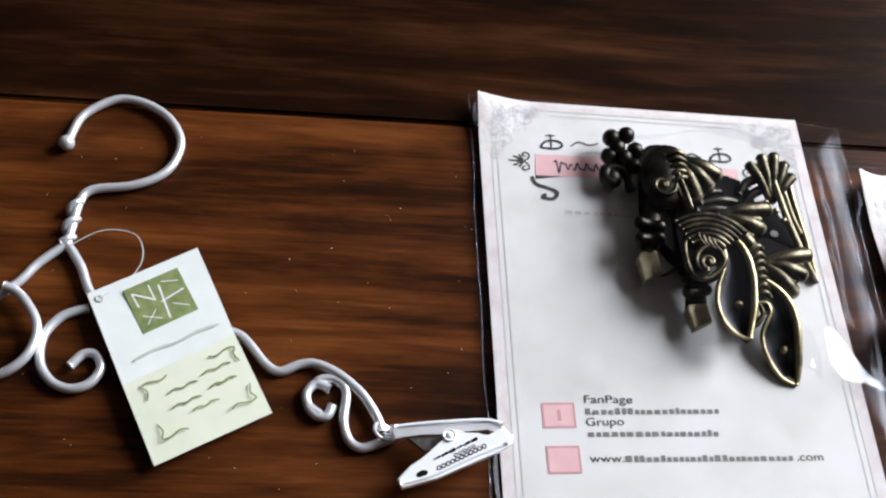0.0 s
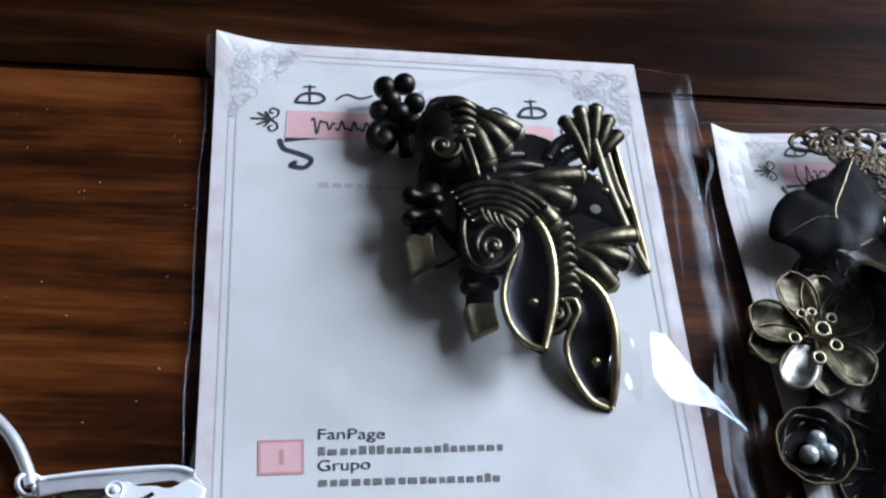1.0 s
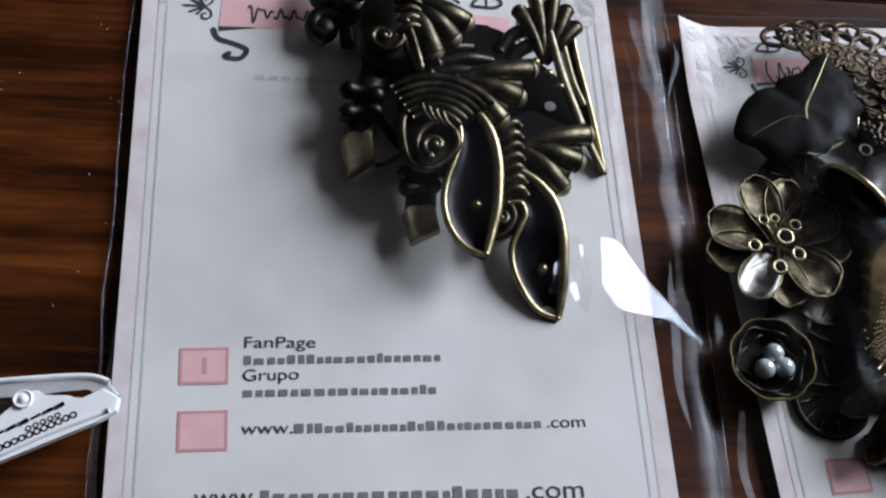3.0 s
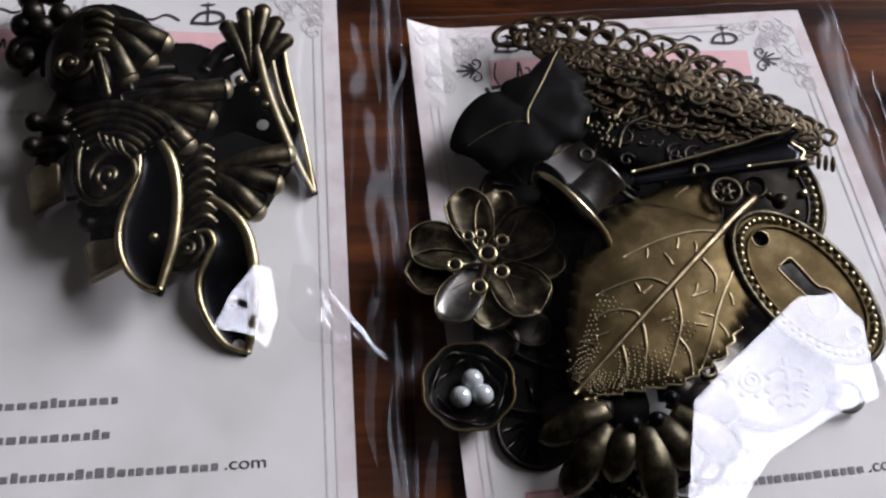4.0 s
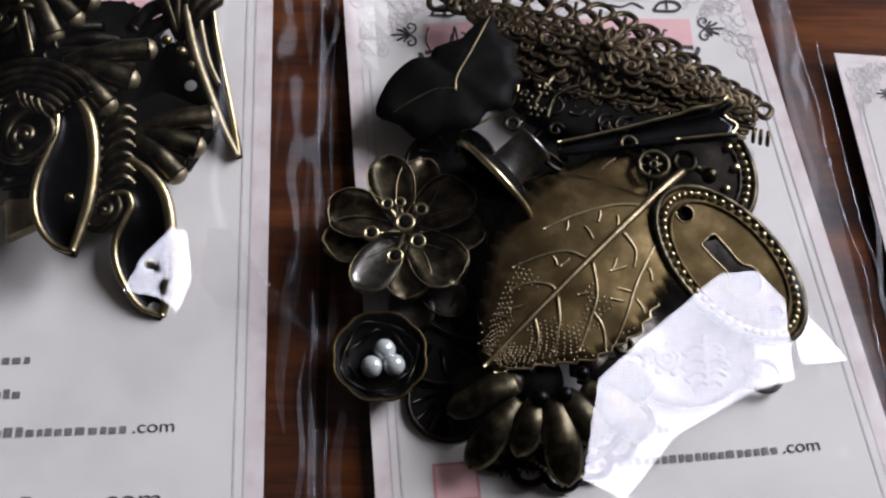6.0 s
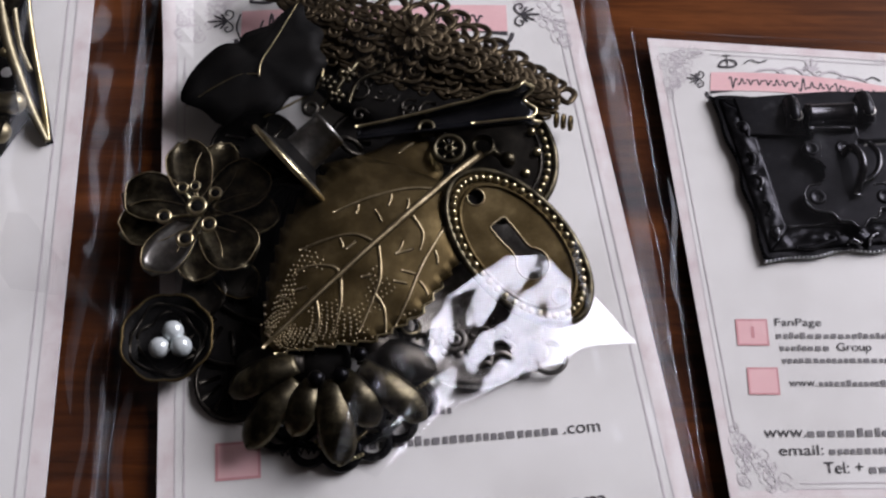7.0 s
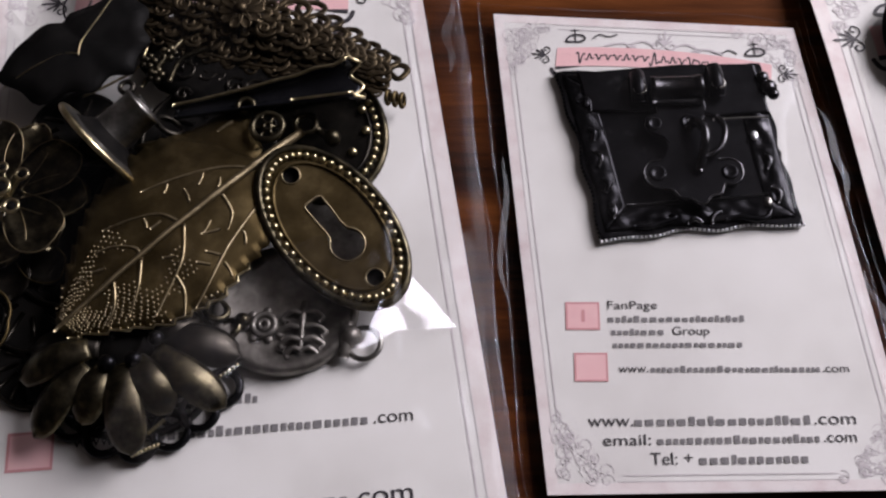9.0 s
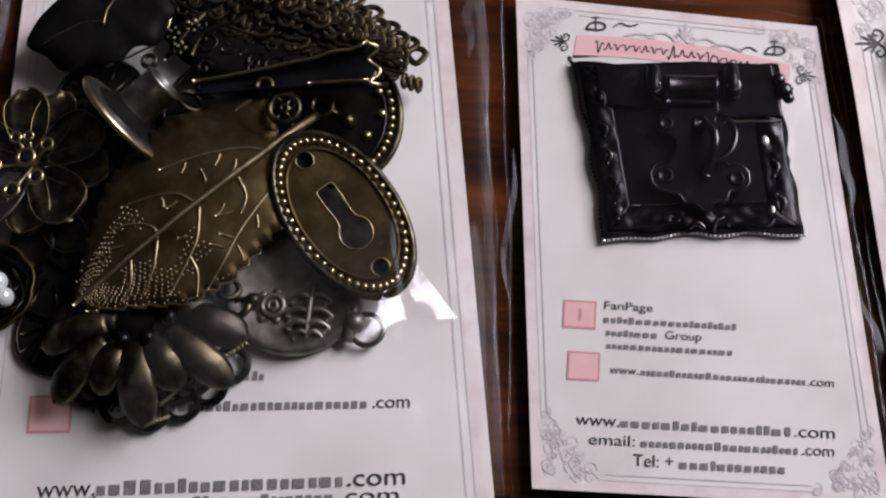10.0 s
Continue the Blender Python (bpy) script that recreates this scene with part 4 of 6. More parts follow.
toe_stub(foot, [(41.3, 25, 7), (42.1, 26.1, 7.2), (46.6, 26.6, 7.2), (47.6, 25.8, 7), (48.3, 21.6, 6.4), (42.7, 18.8, 6.4)], [((42.1, 29.1, 8.2), 1.7), ((47.1, 29.9, 8.2), 1.7), ((41.9, 31.9, 9), 1.7), ((46.8, 32.8, 9), 1.7)], [(46.1, 36.3, 7), (45.2, 32, 6), (44.9, 27.7, 5)], 3.9)
# the lower bracket, its tip on the card
foot = thing("corner_bracket", "antique brass corner bracket lying low with its tip on the card", "bracket", "brass corner brackets")
pointed_leaf(foot, [(61.5, 26.7, 7.2), (63.9, 26.7, 7.2), (64.8, 24.4, 6.6), (63.5, 21.7, 6), (62, 18.5, 5), (62, 14.8, 4), (63.6, 10.6, 2.8), (66.5, 6.7, 1.6), (70.3, 5.2, 1)],
             [(64, 33.2, 8.6), (67.8, 30.4, 8), (70.7, 26.4, 7), (71.9, 20.7, 5.6), (71.8, 14.2, 3.8), (71.3, 9.3, 2.2), (70.3, 5.2, 1)], 1.3)
peg(foot, (67.9, 14.6, 3))
curl(foot, [(56.9, 20.9, 6), (58.6, 19.8, 6), (61, 21.1, 6.2), (62.6, 24, 6.6), (61.6, 26.7, 6.8), (59.4, 26.2, 6.8)], (59.8, 23.5, 6.6)[:2], 1.9, 1.0, 2.6, 6.8, 0.75)
bm = bmesh.new()
for k in range(7):
    a, b = Vector((59.2, 39.6, 9.6)).lerp(Vector((59.2, 27.3, 7.4)), k / 6), Vector((64.9, 42.2, 9.6)).lerp(Vector((65.5, 28.1, 7.4)), k / 6)
    m_ = a.lerp(b, 0.55) + Vector((0.5, 1.5, 1.0))
    tube(bm, [tuple(a), tuple(m_), tuple(b)], 1.0, seg=10, n=6, taper=lambda t: 0.65 + 0.5 * math.sin(math.pi * min(1, t + 0.15)))
part("ridges", bm, BRONZE, foot)
flutes(foot, (64.8, 38.5, 8.2), [(78.4, 42, 7.6), (76.1, 35.9, 7), (72.6, 30.6, 6.2)], 1.4, 2.4)
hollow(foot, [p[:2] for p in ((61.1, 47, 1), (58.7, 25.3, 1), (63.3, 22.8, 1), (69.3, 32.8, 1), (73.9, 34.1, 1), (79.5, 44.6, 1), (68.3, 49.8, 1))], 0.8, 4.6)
# the bracket on its side
foot = thing("corner_bracket", "antique brass corner bracket on its side showing its hollow", "bracket", "brass corner brackets")
pointed_leaf(foot, [(72.7, 69.2, 9), (73.6, 62.8, 8), (75.2, 55.8, 6.6), (77.2, 49.6, 5), (80.1, 42.5, 3), (82.9, 36.9, 1.2)], [(77.7, 67.8, 8.4), (78.5, 60.9, 7), (80, 52.9, 5.4), (81.3, 46.6, 3.6), (82.2, 41.6, 2.4), (82.9, 36.9, 1.2)], 0.8, 0.6)
bm = bmesh.new()
tube(bm, [(72.4, 70.1, 9.6), (73.4, 62.4, 8.8), (75, 55.3, 7.2), (77.2, 49, 5.4), (79.9, 42.2, 3.4), (82.7, 36.7, 1.5)], 0.95, seg=12, n=8, taper=lambda t: 0.6 + 0.5 * math.sin(math.pi * t))
tube(bm, [(75, 69.2, 9), (75.8, 62.1, 8.2), (77.3, 54.9, 6.8), (79.3, 50.2, 5.4)], 0.55, seg=10, n=8)
part("worn_ridge", bm, BRASS_TOE, foot, "worn bright ridge")
flutes(foot, (71.7, 59.6, 6.6), [(66.8, 71.4, 8.6), (70.4, 73.7, 9.4), (74.1, 74.1, 9.8), (76.8, 71.3, 9.4), (78.6, 67.6, 8.6)], 0.9, 1.75, 1.0, BRASS_LEAF)
bm = bmesh.new()
for p in ((69.4, 58.8, 8), (72.2, 56.5, 7.4), (74.3, 53.7, 6.8)):
    ball(bm, p, 1.05, 0.9, 12)
part("bead", bm, BRASS_RIM, foot, "small rubbed beads")
hollow(foot, [p[:2] for p in ((56.8, 49.7, 1), (67.6, 62.4, 1), (71.8, 64, 1), (75.5, 60.3, 1), (78.3, 55, 1), (79.8, 48.4, 1), (65.7, 48.2, 1))], 0.7, 1.4)
bm = bmesh.new()
lathe(bm, [(0.01, 0.02), (1.2, 0.0)], Matrix.Translation((73.1, 52.5, 1.55)), 20)
part("screw_hole", bm, PAPER, foot, "screw hole showing the white card")
bm = bmesh.new()
tube(bm, [(62.5, 62.7, 6), (65.5, 66.3, 7), (70.1, 67.6, 8)], 1.5, seg=10, n=5)
tube(bm, [(63.3, 59.3, 5), (66.3, 62.5, 6.4), (70.7, 64.7, 7)], 1.5, seg=10, n=5)
part("side_ridges", bm, BRONZE_DARK, foot)
# the bracket turned with its knob outward
foot = thing("corner_bracket", "antique brass corner bracket turned with its knob outward", "bracket", "brass corner brackets")
bm = bmesh.new()
leaf_plate(bm, [(p[0], p[1]) for p in smooth_line([(35.2, 70.7, 11), (39.1, 74.9, 11), (43.9, 75.3, 11), (46.9, 71, 11), (46.9, 62.5, 11), (44.5, 55.6, 11), (37.9, 54.6, 11), (34, 58.1, 11), (33.3, 64.9, 11)], 4, True)], lambda x, y: 10.4, -3.0)
part("scroll_panel", bm, BRONZE_DARK, foot)
curl(foot, [(42.6, 64.7, 14), (43.9, 60.3, 13.6), (45.4, 54.1, 12.6), (44.8, 53.9, 12.2), (42.8, 58.4, 12.6)], (38.3, 60.7, 13)[:2], 3.8, 1.2, 0.2, 13.2, 0.75)
bm = bmesh.new()
for k in range(5):
    a, b = Vector((40, 70.6, 13.6)).lerp(Vector((40.7, 61.1, 13.2)), k / 4), Vector((46.1, 70.4, 13.4)).lerp(Vector((46.4, 62.9, 12.6)), k / 4)
    tube(bm, [tuple(a), tuple(a.lerp(b, 0.5) + Vector((0, 0.9, 0.9))), tuple(b)], 0.9, seg=10, n=6, taper=lambda t: 0.7 + 0.4 * math.sin(math.pi * t))
part("ridges", bm, BRONZE, foot)
flutes(foot, (43.4, 70.4, 11.6), [(55.3, 65.8, 11), (52.3, 62.1, 10.6), (48.4, 58.8, 10.2)], 1.8, 2.5, 1.6)
bm = bmesh.new()
for p, r in (((27.3, 81.3, 6.6), 2.7), ((31.7, 82.1, 7), 2.6), ((26, 75.3, 6), 2.5), ((30.2, 74.3, 6.6), 2.6), ((33.7, 76.7, 7), 2.5), ((28.4, 77.2, 7.6), 2.4), ((32.8, 71.4, 6.6), 2.4)):
    ball(bm, p, r, 1.0, 16)
part("beaded_knob", bm, BRONZE_DARK, foot)
bm = bmesh.new()
tube(bm, [(27.3, 66.5, 4), (24.7, 68.4, 4.4), (25.2, 71.3, 4.8), (28.6, 71.8, 5), (31, 69.3, 5), (31.5, 64.4, 4.6)], 1.9, seg=12, n=6, taper=lambda t: 1.1 - 0.3 * t)
ball(bm, (26.5, 68.8, 4), 3.2, 0.8, 16)
part("side_scroll", bm, BRONZE_DARK, foot)
toe_stub(foot, [(29.6, 40.5, 6.8), (30.9, 42.3, 7.2), (34.3, 43.3, 7.4), (35.8, 42.4, 7.2), (36.4, 36.4, 6.4), (31, 33.4, 6.2)], [((31.1, 45.5, 8.6), 2.0), ((36.1, 45.8, 8.6), 2.0), ((31.3, 50.4, 9.4), 1.9), ((36.6, 49.2, 9.4), 1.9)], [(37.5, 58.2, 7.4), (35.2, 51.8, 6.8), (33.7, 43.7, 5.2)], 3.9)
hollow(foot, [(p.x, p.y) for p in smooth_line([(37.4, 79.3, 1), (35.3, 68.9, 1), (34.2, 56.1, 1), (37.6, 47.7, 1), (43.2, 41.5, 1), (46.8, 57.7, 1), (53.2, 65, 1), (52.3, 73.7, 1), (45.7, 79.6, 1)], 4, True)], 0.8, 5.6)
bm = bmesh.new()
tube(bm, [(36.3, 37.4, 2.4), (38.6, 37.8, 2.6), (42.9, 40.7, 3)], 0.5, seg=8)
part("wire", bm, BRONZE, foot)

# ---------------------------------------------------------------- charms on the second card
def petal(bm, c, angle, L, W, z, rise, cup, thick=0.35, round_=1.35, dish=0.10):
    a = math.radians(angle)
    ex, ey = Vector((math.cos(a), math.sin(a))), Vector((-math.sin(a), math.cos(a)))
    def f(u, v):
        w = W * 0.5 * math.sin(math.pi * min(0.985, 0.04 + u ** round_ * 0.95)) ** 0.48
        s = (2 * v - 1)
        p = Vector(c[:2]) + ex * (u * L) + ey * (s * w)
        return (p.x, p.y, z + rise * u - cup * u * u + dish * W * s * s)
    return sheet(bm, f, 9, 6, thick)


def petal_rim(bm, c, angle, L, W, z, rise, cup, wire=0.15, round_=1.35):
    a = math.radians(angle)
    ex, ey = Vector((math.cos(a), math.sin(a))), Vector((-math.sin(a), math.cos(a)))
    pts = []
    for s, us in ((-1, [k / 8 for k in range(1, 9)]), (1, [k / 8 for k in range(7, 0, -1)])):
        for u in us:
            w = W * 0.5 * math.sin(math.pi * min(0.985, 0.04 + u ** round_ * 0.95)) ** 0.5
            p = Vector(c[:2]) + ex * (u * L) + ey * (s * w)
            pts.append((p.x, p.y, z + rise * u - cup * u * u + 0.10 * W + 0.1))
    return tube(bm, pts, wire, seg=6, n=2)


flower = thing("metal_flower", "dark bronze metal flower with two layers of petals", "flower charm", "bronze flowers")
FC = (114.1, 18.2)
# the lower-left petal gets paler pewter, painting in its silvery sheen
for i, (ang, L, W, z, mat) in enumerate(((104, 15.0, 7.8, 5.8, BRONZE), (74, 14.8, 7.2, 5.2, BRONZE), (33, 14.4, 9.2, 5.8, BRONZE), (-2, 14.4, 7.6, 4.8, BRONZE), (-48, 14.0, 9.4, 5.6, BRONZE), (-88, 13.4, 7.6, 4.8, BRONZE), (-126, 14.4, 7.4, 5.8, PEWTER), (-170, 14.8, 8.2, 5.0, BRONZE), (160, 14.8, 8.8, 5.6, BRONZE))):
    bm = bmesh.new()
    petal(bm, FC, ang, L, W * 1.08, z, 2.6, 1.6, 0.35, 1.7, 0.12)
    pl = part("petal", bm, mat, flower)
    bm = bmesh.new()
    petal_rim(bm, FC, ang, L, W * 1.08, z + 0.02 * W, 2.6, 1.6, 0.12, 1.7)
    part("petal_edge", bm, BRASS_VEIN, pl, "thin worn edge")
for x, y, r, h in ((0.0, -0.1, 1.75, 10), (2.2, -3.6, 1.4, 9.6), (-1.9, -6.2, 1.45, 9.4), (-6.0, -1.6, 1.35, 9.2), (3.0, 2.9, 1.2, 9), (-3.1, 4.2, 1.1, 8.8), (-0.8, 4.5, 1, 8.8)):
    bm = bmesh.new()
    tube(bm, [(FC[0], FC[1], 6.0), (FC[0] + x * 0.6, FC[1] + y * 0.6, 7.8), (FC[0] + x, FC[1] + y, h - 0.6)], 0.35, seg=6)
    ring(bm, (FC[0] + x, FC[1] + y, h), r * 0.86, r * 0.26, 8, 16)
    st = part("stamen", bm, BRASS_EDGE, flower)
    bm = bmesh.new()
    ball(bm, (FC[0] + x, FC[1] + y, h - 0.2), r * 0.72, 0.6, 12)
    part("stamen_cup", bm, BLACK_AND_SHADE, st, "dark cup")
bm = bmesh.new()
petal(bm, (113, 9.5), -70, 10, 8, 3.0, 1.0, 1.2)
petal(bm, (116, 9.0), -30, 10, 7, 3.0, 1.0, 1.2)
part("under_leaf", bm, BRONZE_DARK, flower)
bm = bmesh.new()
petal_rim(bm, (116, 9.0), -30, 10, 7, 3.2, 1.0, 1.2, 0.14)
part("under_leaf_edge", bm, BRASS_LEAF, flower, "worn bright edge")
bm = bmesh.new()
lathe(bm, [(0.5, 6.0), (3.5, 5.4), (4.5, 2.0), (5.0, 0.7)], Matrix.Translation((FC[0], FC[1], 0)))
part("base", bm, BLACK_AND_SHADE, flower)

nest = thing("nest_charm", "small bronze flower cup holding three white pearl beads", "charm")
NC = (109.2, -5.0)
bm = bmesh.new()
prof = [(0.4, 1.2), (3.0, 1.1), (5.6, 1.8), (7.2, 3.4), (7.9, 5.2), (7.5, 5.3), (6.6, 3.9), (5.0, 2.6), (0.4, 1.9)]
def wavy(r, h, w):
    return r * (1 + 0.055 * abs(math.sin(w * 4)) * (h > 3))
rings_ = [[bm.verts.new(V((NC[0] + wavy(r, h, 2 * math.pi * k / 48) * math.cos(2 * math.pi * k / 48), NC[1] + wavy(r, h, 2 * math.pi * k / 48) * math.sin(2 * math.pi * k / 48), h))) for k in range(48)] for r, h in prof]
for a, b in zip(rings_, rings_[1:]):
    for k in range(48):
        bm.faces.new((a[k], a[(k + 1) % 48], b[(k + 1) % 48], b[k]))
part("cup", bm, LEAF_BLACK, nest)
bm = bmesh.new()
tube(bm, [(NC[0] + wavy(7.8, 5, 2 * math.pi * k / 48) * math.cos(2 * math.pi * k / 48), NC[1] + wavy(7.8, 5, 2 * math.pi * k / 48) * math.sin(2 * math.pi * k / 48), 5.4) for k in range(48)], 0.28, True, 6, 1)
part("cup_rim", bm, BRASS_LEAF, nest)
bm = bmesh.new()
for k, (r, h) in enumerate(((6.6, 4.2), (5.3, 3.1))):
    tube(bm, [(NC[0] + (r + 0.5 * math.sin(4 * w + 2 * k)) * math.cos(w), NC[1] + (r + 0.5 * math.sin(4 * w + 2 * k)) * math.sin(w), h + 0.45 * math.sin(7 * w + k)) for w in [2 * math.pi * q / 30 for q in range(30)]], 0.3, True, 6, 1)
part("wound_wire", bm, BRONZE_DARK, nest, "wound dark wire")
for x, y in ((107.8, -6.6), (110.0, -3.6), (111.6, -6.4)):
    part("pearl", ball(bmesh.new(), (x, y, 4.4), 1.95, seg=20), PEARL, nest, "white pearl bead")

def spoon(bm, base, tip, wide, arch, thick=0.45):
    """A long petal, rounded over like the back of a spoon."""
    a, b = Vector(base), Vector(tip)
    d = b - a
    side = Vector((-d.y, d.x, 0)).normalized()
    def f(u, v):
        w = wide * 0.5 * (0.42 + 0.58 * math.sin(math.pi * min(1, 0.12 + 0.62 * u))) * (1 - max(0, (u - 0.62) / 0.38) ** 2.6) ** 0.5
        q = 2 * v - 1
        p = a + d * u + side * (q * max(w, 0.05))
        return (p.x, p.y, p.z + arch * (1 - q * q) * (0.5 + 0.5 * math.sin(math.pi * u)) + 1.6 * math.sin(math.pi * u))
    return sheet(bm, f, 16, 8, thick)


flower = thing("metal_flower", "bronze metal flower with long drooping oval petals", "flower charm", "bronze flowers")
for base, tip_, wide, mat in (((132.5, -11.4, 8.4), (120.4, -15.5, 5.2), 5.8, BRONZE), ((132.2, -14.2, 8), (123.8, -25.1, 4.4), 6.0, BRONZE), ((135.6, -14.7, 8.4), (131.8, -23.6, 5.8), 5.6, BRONZE), ((137.9, -14.8, 9), (140.3, -28.7, 5.2), 6.6, BRONZE),
                              ((139.9, -13.7, 8.6), (146.1, -22.1, 6), 6.2, BRONZE), ((143.2, -12.5, 8.2), (154.5, -20.9, 4.4), 6.2, BRONZE), ((143.1, -9.2, 6.8), (156.5, -12.2, 4.6), 7.0, BRONZE_DARK), ((133.7, -10.6, 6.6), (121, -10.1, 4), 6.0, BRONZE_DARK), ((141.5, -7.9, 6.6), (150.5, -7.5, 5), 7.0, BRONZE_DARK)):
    bm = bmesh.new()
    spoon(bm, base, tip_, wide, 1.3)
    part("petal", bm, mat, flower)
for p, r in (((136, -14.6, 9.6), 1.5), ((140.2, -14.1, 9.6), 1.4), ((143.4, -10.3, 9), 1.3)):
    part("stamen", ball(bmesh.new(), p, r, 0.9, 16), BLACK_METAL, flower)
bm = bmesh.new()
c_ = (135.5, -9.1, 0)
lathe(bm, [(0.4, 7.0), (4.4, 6.4), (5.6, 2.0), (5.8, 0.7)], Matrix.Translation((c_[0], c_[1], 0)))
part("base", bm, BLACK_AND_SHADE, flower)

lace = thing("filigree_disc", "round dark filigree disc with beaded loops under a flower", "filigree")
for p, r in (((128.7, -21.5, 1.5), 2.9), ((134.2, -24.2, 1.5), 3.0), ((139.7, -25.2, 1.5), 3.0), ((145, -23.4, 1.5), 3.0), ((149.4, -20.5, 1.5), 2.9), ((153, -16.5, 1.5), 2.9)):
    part("loop", ring(bmesh.new(), p, r, 0.75, 8, 22), BLACK_METAL, lace)
bm = bmesh.new()
hub_ = (138.1, -17.8, 1.5)
for k in range(13):
    w = math.radians(-172 + 190 * k / 12)
    tube(bm, [(hub_[0] + 3 * math.cos(w), hub_[1] + 3 * math.sin(w), 1.5), (hub_[0] + 10.6 * math.cos(w), hub_[1] + 7.6 * math.sin(w), 1.5)], 0.5, seg=6, n=1)
tube(bm, [(hub_[0] + 12.0 * math.cos(w), hub_[1] + 6.6 * math.sin(w), 1.5) for w in [math.radians(-172 + 10 * k) for k in range(20)]], 0.7, seg=8, n=2)
part("spokes", bm, BLACK_METAL, lace)
bm = bmesh.new()
for a, b, n_ in (((135.4, -23.7, 2.6), (139.4, -27.7, 2.4), 6), ((139.4, -27.7, 2.4), (143.9, -25.8, 2.4), 7), ((141.8, -24.1, 2.6), (144.4, -21.8, 2.6), 6), ((152.1, -15.2, 2.4), (156.1, -12.4, 2.4), 6)):
    for k in range(n_):
        p = lerp(a, b, k / n_)
        ball(bm, p, 0.42, 1.0, 8)
part("beads", bm, BRASS_EDGE, lace, "tiny bright beads")
# the pressed leaf
leaf = thing("metal_leaf", "aged brass leaf with raised veins and toothed edge", "leaf charm")
tip, base_ = Vector((126.8, -9.0)), Vector((159.0, 22.5))
ax = (base_ - tip)
LL = ax.length
e = ax.normalized()
nrm = Vector((-e.y, e.x))
LEAF_L = [(0, 0.6), (0.19, 8.0), (0.41, 14.6), (0.65, 17.0), (0.83, 15.8), (0.92, 10.5), (1.0, 1.0)]
LEAF_R = [(0, 0.6), (0.16, 5.8), (0.31, 11.8), (0.5, 14.3), (0.775, 12.2), (0.92, 7.0), (1.0, 1.0)]
def leaf_half(t, side):
    tab = LEAF_L if side > 0 else LEAF_R
    w = float(np.interp(t, [q[0] for q in tab], [q[1] for q in tab]))
    return w + 1.1 * (t * 15 % 1.0) * (abs(side) > 0.9)
def leaf_z(t, s):
    return 9.6 - 1.2 * t + 1.4 * math.sin(t * math.pi) - 1.6 * s * s + 0.08 * math.sin(t * 26)
def leaf_pt(t, s, lift=0.0):
    w = leaf_half(t, s) * s
    p = tip + e * (LL * t) + nrm * w
    return (p.x, p.y, leaf_z(t, s) + lift)
bm = bmesh.new()
sheet(bm, lambda u, v: leaf_pt(0.015 + 0.97 * u, 2 * v - 1), 75, 14, 0.4)
part("leaf_blade", bm, BRASS_LEAF, leaf)
bm = bmesh.new()
tube(bm, [leaf_pt(t / 12, 0, 0.35) for t in range(13)] + [(162.5, 25.8, 8.0), (165.6, 28.4, 7.6)], 0.62, seg=8, n=3, taper=lambda t: 0.55 + 0.75 * t)
part("midrib", bm, BRASS_VEIN, leaf, "worn bright midrib")
rng = random.Random(11)
def leaf_surface(x, y, lift):
    x, y = x + 0.4, y - 0.8
    p = Vector((x, y)) - tip
    t, w = min(max(p.dot(e) / LL, 0.02), 0.98), p.dot(nrm)
    s = max(-1, min(1, w / max(leaf_half(t, 0.5 if w > 0 else -0.5), 0.5)))
    return (x, y, leaf_z(t, s) + lift)
VEINS = (((139.7, 4.0), (138.6, 6.1), (134.7, 6.6), (131.5, 5.4)), ((146.3, 10.3), (142.2, 12.4), (137.3, 11.7), (132.3, 9.8)), ((158.4, 21.5), (152.2, 21.9), (144.8, 20.0), (138.1, 17.0)),
         ((135.5, 0.2), (135.9, -3.8), (134.7, -7.0)), ((139.7, 4.0), (139.7, -0.7), (138.4, -5.8)), ((146.3, 10.3), (146.6, 4.4), (145.1, -0.2), (142.8, -5.7)), ((145.6, 1.1), (147.2, -1.6), (147.4, -5.8)), ((158.0, 14.1), (154.0, 6.9), (151.3, 0.2), (149.1, -4.4)),
         ((152.4, 16.0), (154.2, 12.6), (153.6, 9.4)), ((131.0, 0.4), (128.6, 1.4)))
for line in VEINS:
    bm = bmesh.new()
    tube(bm, [leaf_surface(*p, 0.10) for p in line], 0.30, seg=8, n=6, taper=lambda t: 1.1 - 0.5 * t, flat=0.7)
    part("vein", bm, BRASS_VEIN, leaf, "rubbed lighter vein")
for x, y, dx, dy in ((148.6, 20.6, -0.6, -2.4), (151.6, 19.6, -0.2, -2.2), (145.6, 17.4, 1.2, -2.6), (142.6, 18.6, -0.4, -2.0), (139.4, 11.6, 0.6, -1.8), (142.4, 11.2, -1.8, -1.6), (149.2, 8.6, 3.2, 1.0), (150.2, 5.4, 2.6, -0.6), (148.8, 3.4, 2.4, -0.4), (143.2, 4.2, 2.0, 0.4), (153.4, 3.6, 1.4, -2.6), (150.6, 11.2, -1.0, -2.4), (156.2, 9.4, 0.4, -2.4), (133.8, 2.6, -2.4, -0.6)):
    bm = bmesh.new()
    tube(bm, [leaf_surface(x, y, 0.08), leaf_surface(x + dx * 0.5 + 0.2, y + dy * 0.5, 0.10), leaf_surface(x + dx, y + dy, 0.06)], 0.24, seg=6, n=3, flat=0.7)
    part("veinlet", bm, BRASS_VEIN, leaf, "rubbed lighter vein")
bm = bmesh.new()
